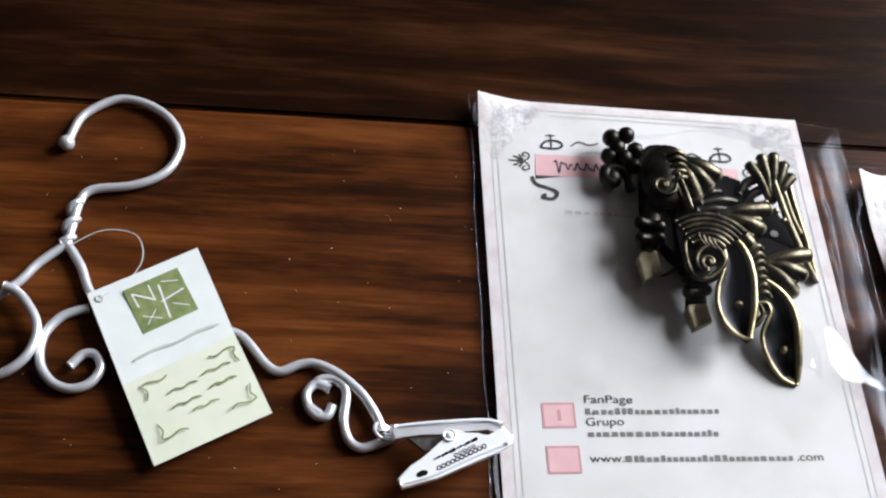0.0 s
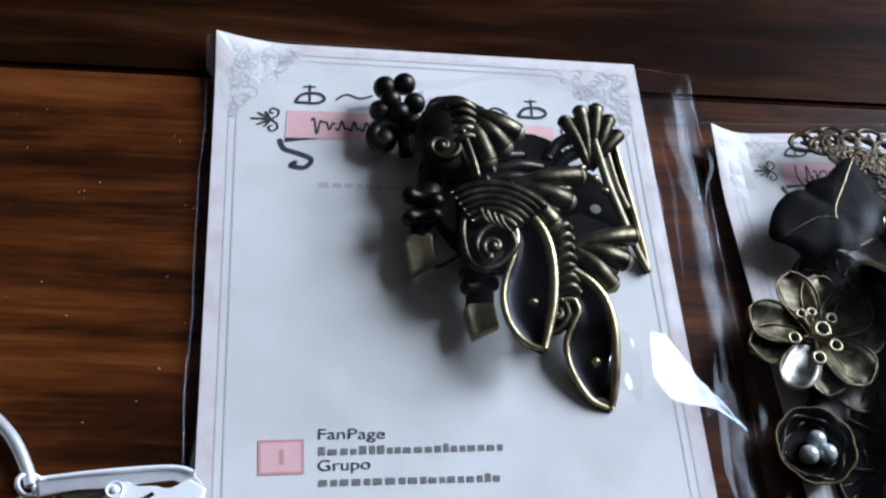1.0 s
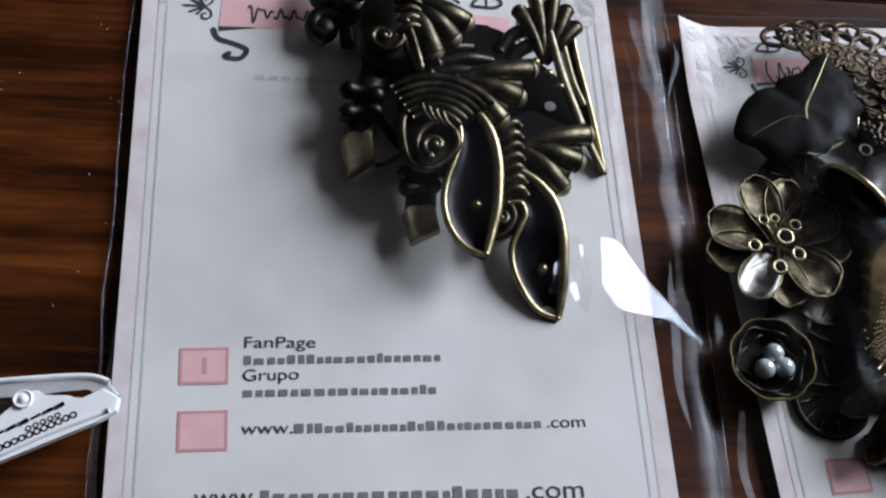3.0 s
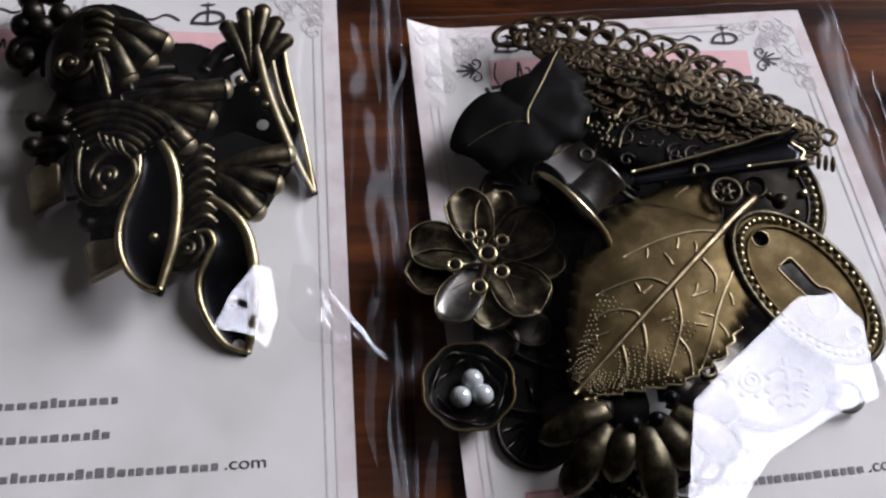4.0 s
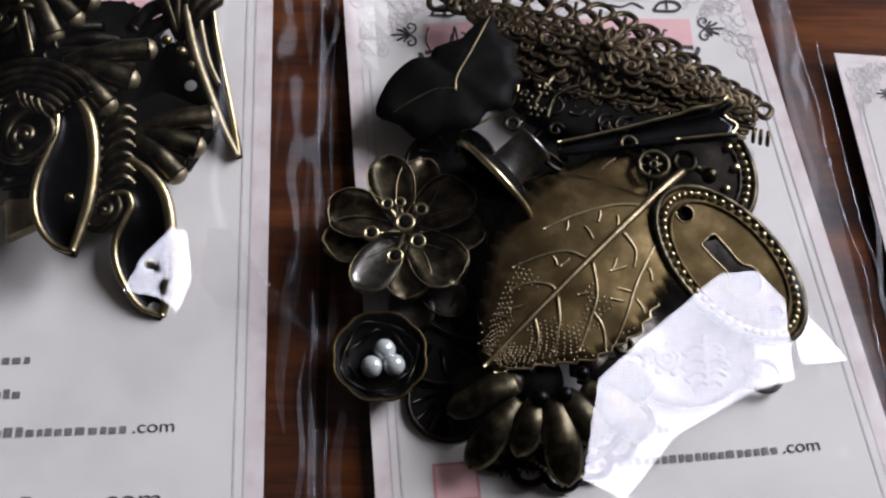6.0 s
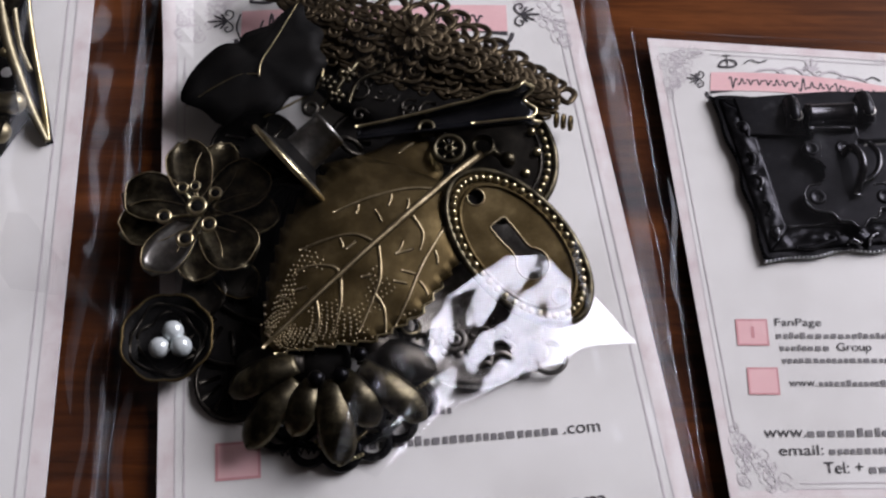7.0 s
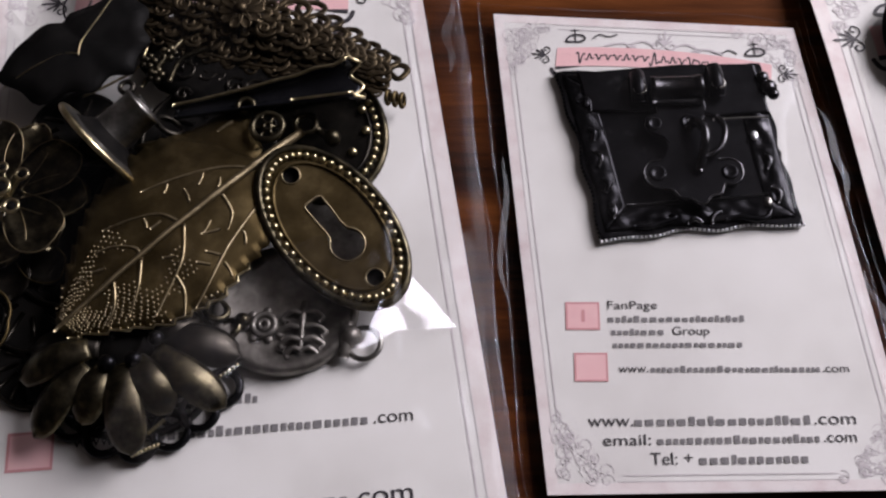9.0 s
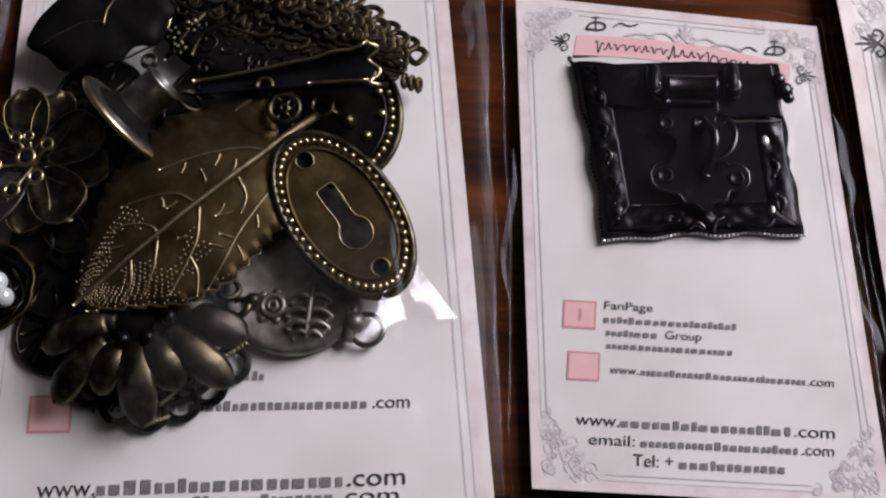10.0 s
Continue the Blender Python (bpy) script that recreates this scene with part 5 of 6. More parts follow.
for k in range(26):
    for j in range(28):
        t, s = 0.05 + 0.021 * k + 0.010 * (j % 2), -0.92 + 0.068 * j
        if noise.noise(Vector((t * 9, s * 3, 1.0))) + 0.55 - 1.35 * t * (1 + 0.6 * (s > 0)) + 0.25 * abs(s) < 0.12 or abs(s) < 0.08:
            continue
        p = leaf_pt(t + rng.uniform(-0.003, 0.003), s + rng.uniform(-0.01, 0.01), 0.0)
        bmesh.ops.create_icosphere(bm, subdivisions=1, radius=0.26 * MM, matrix=Matrix.Translation(V(p)) @ Matrix.Diagonal((1, 1, 0.55, 1)))
tagged(part("pebbled_dots", bm, BRASS_VEIN, leaf, "fine raised dots"), kind="stuff")
bm = bmesh.new()
tube(bm, [leaf_pt(0.02 + 0.96 * k / 60, -0.995, 0.05) for k in range(42)], 0.24, seg=6, n=1)
part("toothed_edge", bm, BRASS_EDGE, leaf, "bright worn toothed edge")

# a second leaf whose end shows behind the first
under_leaf = thing("metal_leaf", "aged brass leaf mostly hidden under another leaf", "leaf charm")
bm = bmesh.new()
leaf_plate(bm, [(p.x, p.y) for p in smooth_line([(135.7, 26.5, 6), (141.9, 28.3, 6), (147, 30.5, 6), (151, 33.4, 6), (154.3, 35.8, 6), (156.6, 30.6, 6), (158.4, 24.8, 6), (154.2, 21.3, 6), (144.8, 21.1, 6)], 4, True)], lambda x, y: 6.2, -0.5)
part("leaf_blade", bm, BRASS_LEAF, under_leaf)
bm = bmesh.new()
tube(bm, [(150.4, 29.2, 7.2), (151.8, 30.3, 7.4), (153.2, 31.2, 7.4)], 0.35, seg=8)
tube(bm, [(142.1, 28.1, 6.4), (147.2, 30.1, 6.6), (151.2, 33, 6.6), (154.4, 35.5, 6.6)], 0.25, seg=8)
part("vein", bm, BRASS_VEIN, under_leaf, "rubbed lighter vein")

# keyhole plates
def beaded_oval(name, label, c, turn, a, b, z, keyhole, mat):
    ob = thing(name, label, "keyhole plate", "beaded plates")
    w = math.radians(turn)
    ex, ey = Vector((math.cos(w), math.sin(w))), Vector((-math.sin(w), math.cos(w)))
    at = lambda x, y: Vector(c) + ex * x + ey * y
    N = 72
    tz_ = lambda x, y: z
    bm = bmesh.new()
    outer = [(a * math.cos(2 * math.pi * k / N), b * math.sin(2 * math.pi * k / N)) for k in range(N)]
    holes = []
    if keyhole:
        circ = lambda x0, r, n=20: [(x0 + r * math.cos(2 * math.pi * k / n), r * math.sin(2 * math.pi * k / n)) for k in range(n)]
        holes = [circ(-a * 0.70, 1.55), circ(a * 0.70, 1.55)]
        key = [(-5.9, -1.2), (-5.5, -1.75), (-3.0, -1.75), (0.4, -1.55), (1.6, -1.75)] + [(4.2 + 3.0 * math.cos(g), 3.0 * math.sin(g)) for g in [math.radians(q_) for q_ in range(-144, 145, 16)]] + [(1.6, 1.75), (0.4, 1.55), (-3.0, 1.75), (-5.5, 1.75), (-5.9, 1.2)]
        holes.append(key)
    loops = [outer] + holes
    edges = []
    for lp in loops:
        vs = [bm.verts.new(V((*at(*p), z))) for p in lp]
        edges += [bm.edges.new((vs[i], vs[(i + 1) % len(vs)])) for i in range(len(vs))]
    bmesh.ops.triangle_fill(bm, use_beauty=True, use_dissolve=False, edges=edges)
    geo = bmesh.ops.extrude_face_region(bm, geom=list(bm.faces))
    bmesh.ops.translate(bm, vec=(0, 0, -1.2 * MM), verts=[v for v in geo["geom"] if isinstance(v, bmesh.types.BMVert)])
    bmesh.ops.recalc_face_normals(bm, faces=bm.faces)
    part("plate", bm, mat, ob, "", False)
    for f, r, dz, m_ in ((1.0, 0.75, -0.2, BRONZE), (0.80, 0.35, 0.1, mat)):
        bm = bmesh.new()
        tube(bm, [(*at(a * f * math.cos(2 * math.pi * k / 48), b * f * math.sin(2 * math.pi * k / 48)), z + dz) for k in range(48)], r, True, 8, 1)
        part("rim", bm, m_, ob)
    n = int(2 * math.pi * math.sqrt((a * a + b * b) / 2) / 1.78)
    for k in range(n):
        g = 2 * math.pi * k / n
        bead = bpy.data.objects.new("bead", BEAD)
        scene.collection.objects.link(bead)
        bead.location = V((*at(a * 0.895 * math.cos(g), b * 0.895 * math.sin(g)), z + 0.3))
        bead.parent = ob
    for lp, x0 in zip(holes[:2], (-a * 0.70, a * 0.70)):
        bm = bmesh.new()
        ring(bm, (*at(x0, 0), z), 1.6, 0.16, 6, 20)
        part("hole_rim", bm, BRASS_VEIN, ob)
        # added bottom, coloured near black for the shade in the screw hole
        bm = bmesh.new()
        lathe(bm, [(0.01, -1.1), (1.5, -1.1), (1.52, -0.2)], Matrix.Translation((*at(x0, 0), z)), 20)
        part("hole_stop", bm, BLACK_AND_SHADE, ob, "near-black stop that paints the screw hole dark")
    if keyhole:
        bm = bmesh.new()
        tube(bm, [(*at(*p), z) for p in key], 0.18, True, 6, 1)
        part("keyhole_rim", bm, BRASS_VEIN, ob)
    return ob


bm = bmesh.new()
bmesh.ops.create_uvsphere(bm, u_segments=10, v_segments=7, radius=0.64 * MM)
for f in bm.faces:
    f.smooth = True
BEAD = bpy.data.meshes.new("bead")
bm.to_mesh(BEAD)
bm.free()
BEAD.materials.append(BRASS_EDGE)
lock = beaded_oval("keyhole_plate", "aged brass oval keyhole plate with a beaded rim", (171.4, 9.7), -52, 16.8, 9.4, 7.6, True, BRASS_LEAF)
mid_ = Matrix.Translation(V((171.4, 9.7, 7.6)))
lock.matrix_world = mid_ @ Matrix.Rotation(radians(7), 4, Vector((0.79, 0.61, 0))) @ mid_.inverted()
ov = beaded_oval("beaded_plate", "dark bronze oval plate with a beaded rim, half hidden", (166.5, 32.0), -62, 15.5, 12.6, 2.6, False, BRONZE_DARK)
bm = bmesh.new()
for x, y in ((176.4, 31.0), (175.6, 35.4), (174.0, 26.6)):
    ball(bm, (x, y, 3.0), 0.9, 0.8, 10)
part("studs", bm, BRASS_EDGE, ov, "bright studs")

# pendant with rings
pend = thing("round_pendant", "pewter round pendant with raised ornament and a jump ring", "pendant")
PC = (163.0, -3.0)
bm = bmesh.new()
lathe(bm, [(0.01, 2.4), (8.5, 2.2), (9.4, 2.8), (10.4, 2.8), (11.2, 3.3), (12.2, 3.0), (12.6, 2.2), (12.4, 0.8)], Matrix.Translation((*PC, 0)) @ Matrix.Diagonal((1, 0.94, 1, 1)), 48)
part("disc", bm, PEWTER_MATT, pend)
bm = bmesh.new()
ring(bm, (159.6, -6.0, 2.7), 1.9, 0.55, 8, 18)
ring(bm, (159.6, -6.0, 2.8), 0.8, 0.4, 8, 14)
for k in range(7):
    w = 0.5 + k * 0.9
    ball(bm, (159.6 + 3.0 * math.cos(w), -6.0 + 2.6 * math.sin(w), 2.4), 0.8, 0.6, 10)
tube(bm, [(166.4, -2.0, 2.6), (166.2, -6.0, 3.2), (165.8, -11.6, 2.6)], 0.55, seg=8)
for y0, w_ in ((-4.4, 3.4), (-7.0, 4.0), (-9.2, 3.6), (-11.0, 2.6)):
    for s_ in (-1, 1):
        tube(bm, [(166.1, y0, 3.0), (166.1 + s_ * w_ * 0.5, y0 + 0.5, 3.2), (166.1 + s_ * w_, y0 - 0.5, 2.6), (166.1 + s_ * w_ * 0.8, y0 - 1.4, 2.6)], 0.5, seg=8, n=4)
part("raised_ornament", bm, PEWTER_MATT, pend)
bm = bmesh.new()
ball(bm, (174.2, -8.6, 2.6), 2.0, 1.0, 12)
tube(bm, [(173.0, -12.0, 2.0), (173.6, -9.0, 3.0), (173.0, -6.0, 2.0)], 1.0, seg=8)
part("bail", bm, PEWTER_MATT, pend)
part("jump_ring", ring(bmesh.new(), (176.4, -9.6, 2.0), 2.8, 0.5, 8, 24), PEWTER, pend, "open metal jump ring")
bm = bmesh.new()
ring(bm, (151.6, -3.4, 3.4), 1.9, 0.6, 8, 18, (0.3, 0.3, 0.9))
ring(bm, (154.0, -6.6, 3.0), 1.6, 0.6, 8, 18, (-0.3, 0.2, 0.9))
ball(bm, (156.0, -5.2, 2.8), 1.5, 1.0, 10)
part("link", bm, BRONZE, pend, "bronze connecting links")

# trumpet bell and tapered bud
bell = thing("bell_charm", "dark bronze bell-shaped bead cap lying on its side", "bead cap")
m = Matrix.Translation((130.2, 26, 9.2)) @ Vector((0, 0, 1)).rotation_difference(Vector((0.74, 0.62, 0.22))).to_matrix().to_4x4()
bm = bmesh.new()
lathe(bm, [(8.6, 0.2), (9.2, -0.1), (9.4, 0.4), (9.1, 0.9), (7.4, 1.2), (5.0, 1.5), (4.2, 2.0), (3.8, 3.0), (3.6, 9.6), (4.0, 10.0), (3.8, 10.5), (3.2, 10.6), (3.0, 9.8), (0.2, 9.8)], m, 36)
part("bell_body", bm, PEWTER, bell)
# lining coloured near black to paint the shade in the bell's mouth
bm = bmesh.new()
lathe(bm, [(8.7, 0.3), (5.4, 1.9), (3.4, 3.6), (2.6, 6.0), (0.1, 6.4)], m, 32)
part("bell_inside", bm, BLACK_AND_SHADE, bell, "near-black lining painted for the shade inside the bell")
bm = bmesh.new()
tube(bm, [tuple(m @ Vector((9.25 * math.cos(k * 0.1963), 9.25 * math.sin(k * 0.1963), 0.4))) for k in range(32)], 0.6, True, 8, 1)
part("bell_rim", bm, BRASS_EDGE, bell, "worn bright rim")
bm = bmesh.new()
ring(bm, (134.2, 37.4, 10.2), 1.2, 0.5, 8, 16)
ring(bm, (141.6, 31.0, 7.0), 2.4, 0.5, 8, 18, (0.5, 0.4, 0.6))
part("loop", bm, BRONZE_DARK, bell)

bud = thing("trumpet_flower", "dark bronze tapered trumpet flower with a wavy bright lip", "flower charm")
p0, p1 = Vector((142.6, 32.9, 8.8)), Vector((176.4, 37.3, 8.8))
d = (p1 - p0).normalized()
s_ = Vector((-d.y, d.x, 0))
def bud_pt(u, v):
    w = (v - 0.5) * math.pi * 1.25
    r = 1.2 + 2.7 * u ** 1.4
    r *= 1 + (0.16 * math.sin(u * 26) * max(0, u - 0.45) if v > 0.9 else 0)
    L_ = 33.0 + (1.0 * math.cos(w * 5) if u > 0.9 else 0)
    q = p0 + d * (u * L_) + s_ * (math.sin(w) * r) + Vector((0, 0, (1 - math.cos(w)) * r * 0.75 - 1.0))
    return tuple(q)
bm = bmesh.new()
sheet(bm, bud_pt, 22, 16, 0.4)
part("trumpet", bm, GLOSS_BLACK, bud)
bm = bmesh.new()
tube(bm, [bud_pt(k / 14, 0.995) for k in range(15)] + [bud_pt(1.0, 1 - k / 18) for k in range(19)] + [bud_pt(1 - k / 14, 0.005) for k in range(6)], 0.36, seg=6, n=2)
part("trumpet_lip", bm, BRASS_EDGE, bud, "worn bright lip")

# small wheel charm
wheel = thing("wheel_charm", "small bronze spoked wheel charm", "charm")
bm = bmesh.new()
ring(bm, (159.6, 29, 8.8), 2.7, 0.6, 8, 24)
ring(bm, (159.6, 29, 8.8), 0.7, 0.4, 8, 12)
for k in range(6):
    w = k * math.pi / 3
    tube(bm, [(159.6 + 0.8 * math.cos(w), 29 + 0.8 * math.sin(w), 8.8), (159.6 + 2.5 * math.cos(w), 29 + 2.5 * math.sin(w), 8.8)], 0.3, seg=6, n=1)
part("wheel", bm, BRONZE, wheel)
bm = bmesh.new()
ring(bm, (155.5, 33.6, 8.6), 1.4, 0.5, 8, 16)
tube(bm, [(157.0, 33.2, 7.4), (158.6, 31.8, 7.5)], 0.6, seg=6, n=1)
ring(bm, (166.0, 30.6, 6.6), 1.9, 0.55, 8, 18)
ball(bm, (170.6, 28.2, 5.4), 1.6, 1.0, 12)
tube(bm, [(167.6, 30.0, 6.2), (169.6, 28.6, 5.6)], 0.8, seg=6, n=1)
part("links", bm, BRONZE, wheel)

# folded dark leaf
dark = thing("dark_metal_leaf", "almost black metal leaf with thin bright creases", "leaf charm")
out = [(p.x, p.y) for p in smooth_line([(x, y, 0) for x, y in ((109.2, 41.8), (110.2, 46.5), (112.5, 50.5), (116.0, 53.4), (119.5, 54.2), (121.0, 56.4), (125.5, 57.2), (128.0, 60.0), (131.8, 62.2), (133.0, 58.0), (136.0, 55.4), (135.4, 51.5), (137.0, 48.5), (134.8, 45.5), (134.2, 42.0), (130.0, 41.5), (127.2, 38.0), (122.0, 38.6), (117.0, 36.8), (113.4, 39.6))], 3, True)]
bm = bmesh.new()
leaf_plate(bm, out, lambda x, y: 7.0 + 0.06 * (x - 120) + 1.7 * noise.noise(Vector((x * 0.17, y * 0.17, 2.0))), -0.9)
part("leaf_blade", bm, LEAF_BLACK, dark)
bm = bmesh.new()
tube(bm, [(110.0, 40.6, 6.6), (115.0, 43.6, 8.0), (120.0, 46.0, 8.6), (122.6, 46.2, 8.8), (124.0, 46.0, 9.0)], 0.13, seg=6)
tube(bm, [(124.2, 45.4, 9.2), (124.6, 48.6, 9.4), (127.6, 54.0, 9.8), (131.6, 61.6, 10.4)], 0.15, seg=6)
tube(bm, [(136.4, 49.0, 7.6), (135.0, 43.6, 7.4), (130.6, 40.6, 7.2), (125.0, 37.8, 6.9)], 0.26, seg=6)
part("creases", bm, BRASS_RIM, dark, "thin bright crease lines")
bm = bmesh.new()
tube(bm, [(119.5, 61.6, 6.0), (119.0, 58.0, 6.6), (120.5, 54.0, 7.2)], 0.2, seg=6)
tube(bm, [(124.0, 60.0, 6.0), (123.6, 57.8, 6.6), (123.2, 55.0, 7.2)], 0.2, seg=6)
part("tendrils", bm, BLACK_METAL, dark)

# large filigree corner
fil = thing("filigree_corner", "large bronze openwork filigree corner, gently domed", "filigree")
UP = [(121.0, 67.0), (129.0, 70.4), (138.7, 70.2), (149.0, 66.6), (159.0, 62.6), (167.0, 55.4), (175.0, 49.2), (182.8, 42.4)]
DN = [(132.0, 59.0), (134.0, 55.0), (137.0, 51.4), (144.1, 47.8), (154.4, 44.3), (164.9, 42.4), (174.0, 40.0), (183.0, 37.2)]
def fil_pt(u, v):
    k = min(int(u * 7), 6)
    t = u * 7 - k
    a, b = lerp(UP[k], UP[k + 1], t), lerp(DN[k], DN[k + 1], t)
    p = lerp(a, b, v)
    return (p[0], p[1], 6.4 + 2.6 * math.sin(math.pi * min(1, v * 1.1)) * (0.4 + 0.6 * math.sin(math.pi * u)) - 1.6 * u)
rng = random.Random(5)
for i in range(15):
    u = (i + 0.4) / 15
    for row, (v, r) in enumerate(((0.02, 2.7), (0.22, 2.3))):
        bm = bmesh.new()
        p, q = Vector(fil_pt(min(u + 0.033 * row, 1), v)), Vector(fil_pt(min(u + 0.033 * row, 1), v + 0.25))
        d_ = (p - q).normalized()
        n_ = Vector((-d_.y, d_.x, 0))
        k_ = r * (1.0 if i < 11 else 0.8) * rng.uniform(0.85, 1.12)
        tube(bm, [tuple(p + d_ * k_ * y + n_ * k_ * x) for x, y in ((0, -1.1), (0.75, -0.4), (1.0, 0.35), (0.55, 0.95), (0, 1.1), (-0.55, 0.95), (-1.0, 0.35), (-0.75, -0.4))], 0.62, True, 6, 3, flat=0.3)
        if row == 0:
            tube(bm, [tuple(p + d_ * k_ * y) for y in (-1.0, -0.2, 0.3)], 0.4, seg=6, n=2)
        part("edge_loop", bm, FILIGREE, fil)
bm = bmesh.new()
for i in range(27):
    for j in range(7):
        u, v = (i + 0.5 * (j % 2) + 0.5 + rng.uniform(-0.2, 0.2)) / 28, 0.36 + 0.098 * j + rng.uniform(-0.02, 0.02)
        p = Vector(fil_pt(0.05 + 0.92 * u, min(v, 0.97)))
        g = math.atan2(p.y - 54.6, p.x - 153.5) + rng.uniform(-0.3, 0.3)
        a_, b_ = rng.uniform(1.15, 1.75), rng.uniform(0.75, 1.1)
        e1, e2 = Vector((math.cos(g), math.sin(g), 0)), Vector((-math.sin(g), math.cos(g), 0))
        tube(bm, [tuple(p + e1 * (a_ * math.cos(t)) + e2 * (b_ * math.sin(t)) + Vector((0, 0, rng.uniform(-0.1, 0.1)))) for t in [k * 0.5236 for k in range(12)]], rng.uniform(0.5, 0.72), True, 6, 1, flat=0.32)
tagged(part("openwork", bm, FILIGREE, fil, "small pierced loops"), kind="stuff")
bm = bmesh.new()
for k in range(22):
    u, v = 0.10 + 0.8 * (k + rng.random() * 0.6) / 22, (0.86, 0.58, 0.72)[k % 3] + 0.04 * rng.random()
    p = fil_pt(u, v)
    r = rng.uniform(2.0, 2.9)
    tube(bm, [(x, y, fil_pt(u, v)[2] + 0.35) for x, y in scroll(p, r, 0.8, rng.random() * 6.3, rng.choice((-1, 1)), 14)], 0.5, seg=6, n=3, flat=0.35)
    ring(bm, (p[0], p[1], p[2] + 0.3), r * 0.34, 0.3, 6, 12)
part("scrollwork", bm, FILIGREE, fil)
bm = bmesh.new()
for k in range(10):
    petal(bm, (153.5, 54.6), 36 * k, 4.4, 2.3, 8.9, 0.3, 0.5, 0.3)
ball(bm, (153.5, 54.6, 9.3), 1.2, 0.7, 12)
part("rosette", bm, FILIGREE, fil)
bm = bmesh.new()
tube(bm, [fil_pt(k / 30, 0.99) for k in range(3, 30)], 0.4, seg=6, n=1)
for i in range(16):
    p = fil_pt((i + 1.2) / 17.5, 1.0)
    ring(bm, (p[0], p[1] - 0.6, p[2] - 0.2), 1.0, 0.3, 6, 12)
part("lower_scallop_edge", bm, FILIGREE, fil)
bm = bmesh.new()
for k in range(3):
    ring(bm, (180.4 + 1.3 * k, 37.2 - 0.4 * k, 4.0), 1.2, 0.4, 6, 14, (1, -0.2, 0.2))
part("clasp", bm, BRASS_LEAF, fil)
# backing added in near black, so the openings read as shaded
backing = thing("filigree_backing", "near-black stamped plate added to darken the filigree's openings", "charm")
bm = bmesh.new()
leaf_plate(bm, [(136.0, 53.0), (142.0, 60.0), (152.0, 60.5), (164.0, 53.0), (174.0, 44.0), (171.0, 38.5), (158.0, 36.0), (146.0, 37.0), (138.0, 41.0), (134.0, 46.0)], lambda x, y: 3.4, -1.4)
part("plate", bm, BLACK_AND_SHADE, backing)
bm = bmesh.new()
for k in range(40):
    x, y = rng.uniform(138, 168), rng.uniform(38, 56)
    tube(bm, [(a, b, 5.0) for a, b in scroll((x, y), rng.uniform(1.2, 2.4), 1.1, rng.random() * 6, 1, 8)], 0.4, seg=6, n=2)
part("stamped_scrolls", bm, BRONZE_DARK, backing)

# all but the small fluted disc are added to blacken shaded gaps
for cx, cy, rr, zz, lab in ((127.0, 12.0, 14.5, 2.6, "round dark disc added for the shaded gap under the flower"), (121.0, -12.0, 7.5, 1.4, "small dark fluted disc on the card"), (120.5, 0.5, 10.5, 2.0, "dark fluted disc added for the shaded gap beside the pearl nest"), (148.0, 30.0, 13.0, 3.0, "dark domed disc added for the shaded gap under the leaf"), (123.0, 33.0, 9.0, 2.4, "dark domed disc added for the shaded gap beside the bell"), (132.0, 26.0, 10.0, 2.2, "dark domed disc added for the shaded gap between bell and leaf")):
    disc = thing("under_disc", lab, "charm", "dark stamped discs")
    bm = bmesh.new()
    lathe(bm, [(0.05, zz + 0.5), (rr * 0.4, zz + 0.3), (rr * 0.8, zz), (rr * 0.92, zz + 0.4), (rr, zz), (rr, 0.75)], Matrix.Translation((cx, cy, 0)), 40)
    part("disc", bm, BLACK_AND_SHADE, disc)
    bm = bmesh.new()
    for k in range(11):
        w = k * 2 * math.pi / 11
        tube(bm, [(cx + rr * 0.35 * math.cos(w), cy + rr * 0.35 * math.sin(w), zz + 0.4), (cx + rr * 0.85 * math.cos(w + 0.15), cy + rr * 0.78 * math.sin(w + 0.35), zz + 0.1)], 0.42, seg=6, n=1)
    ring(bm, (cx, cy, zz + 0.3), rr * 0.94, 0.35, 6, 36)
    part("flutes", bm, BRONZE_DARK, disc)

# added disc whose grey stands for the shade behind the keyhole
keyhole_fill = thing("under_disc", "dull pewter disc added to grey the view through the keyhole", "charm", "dark stamped discs")
bm = bmesh.new()
lathe(bm, [(0.05, 2.6), (7.0, 2.5), (8.2, 2.9), (8.8, 2.4), (8.8, 0.75)], Matrix.Translation((171.5, 10.0, 0)), 40)
part("disc", bm, PEWTER_MATT, keyhole_fill)

bit = thing("flower_connector", "tiny dark bronze flower connector", "charm")
bm = bmesh.new()
for x, y in ((137.0, 44.0), (140.6, 45.6), (138.6, 41.0)):
    for k in range(5):
        ball(bm, (x + 1.1 * math.cos(k * 1.257), y + 1.1 * math.sin(k * 1.257), 8.4), 0.8, 0.8, 8)
    ball(bm, (x, y, 9.0), 0.6, 1, 8)
part("blossoms", bm, BRONZE, bit)
tubes = [[(136.0, 39.0, 7.6), (139.0, 43.0, 8.4), (143.0, 49.0, 8.0)], [(141.0, 40.0, 7.6), (143.0, 44.6, 8.0), (148.0, 47.0, 7.6)]]
bm = bmesh.new()
for t in tubes:
    tube(bm, t, 0.5, seg=6)
part("stems", bm, BRONZE, bit)

# ---------------------------------------------------------------- latch on the third card
latch = thing("box_latch", "black metal box latch with embossed border and hasp", "latch")
latch.location = V((-0.4, 0.8, 0))
LQ = ((211.5, 42.0), (249.0, 42.2), (217.5, 7.2), (252.2, 9.1))
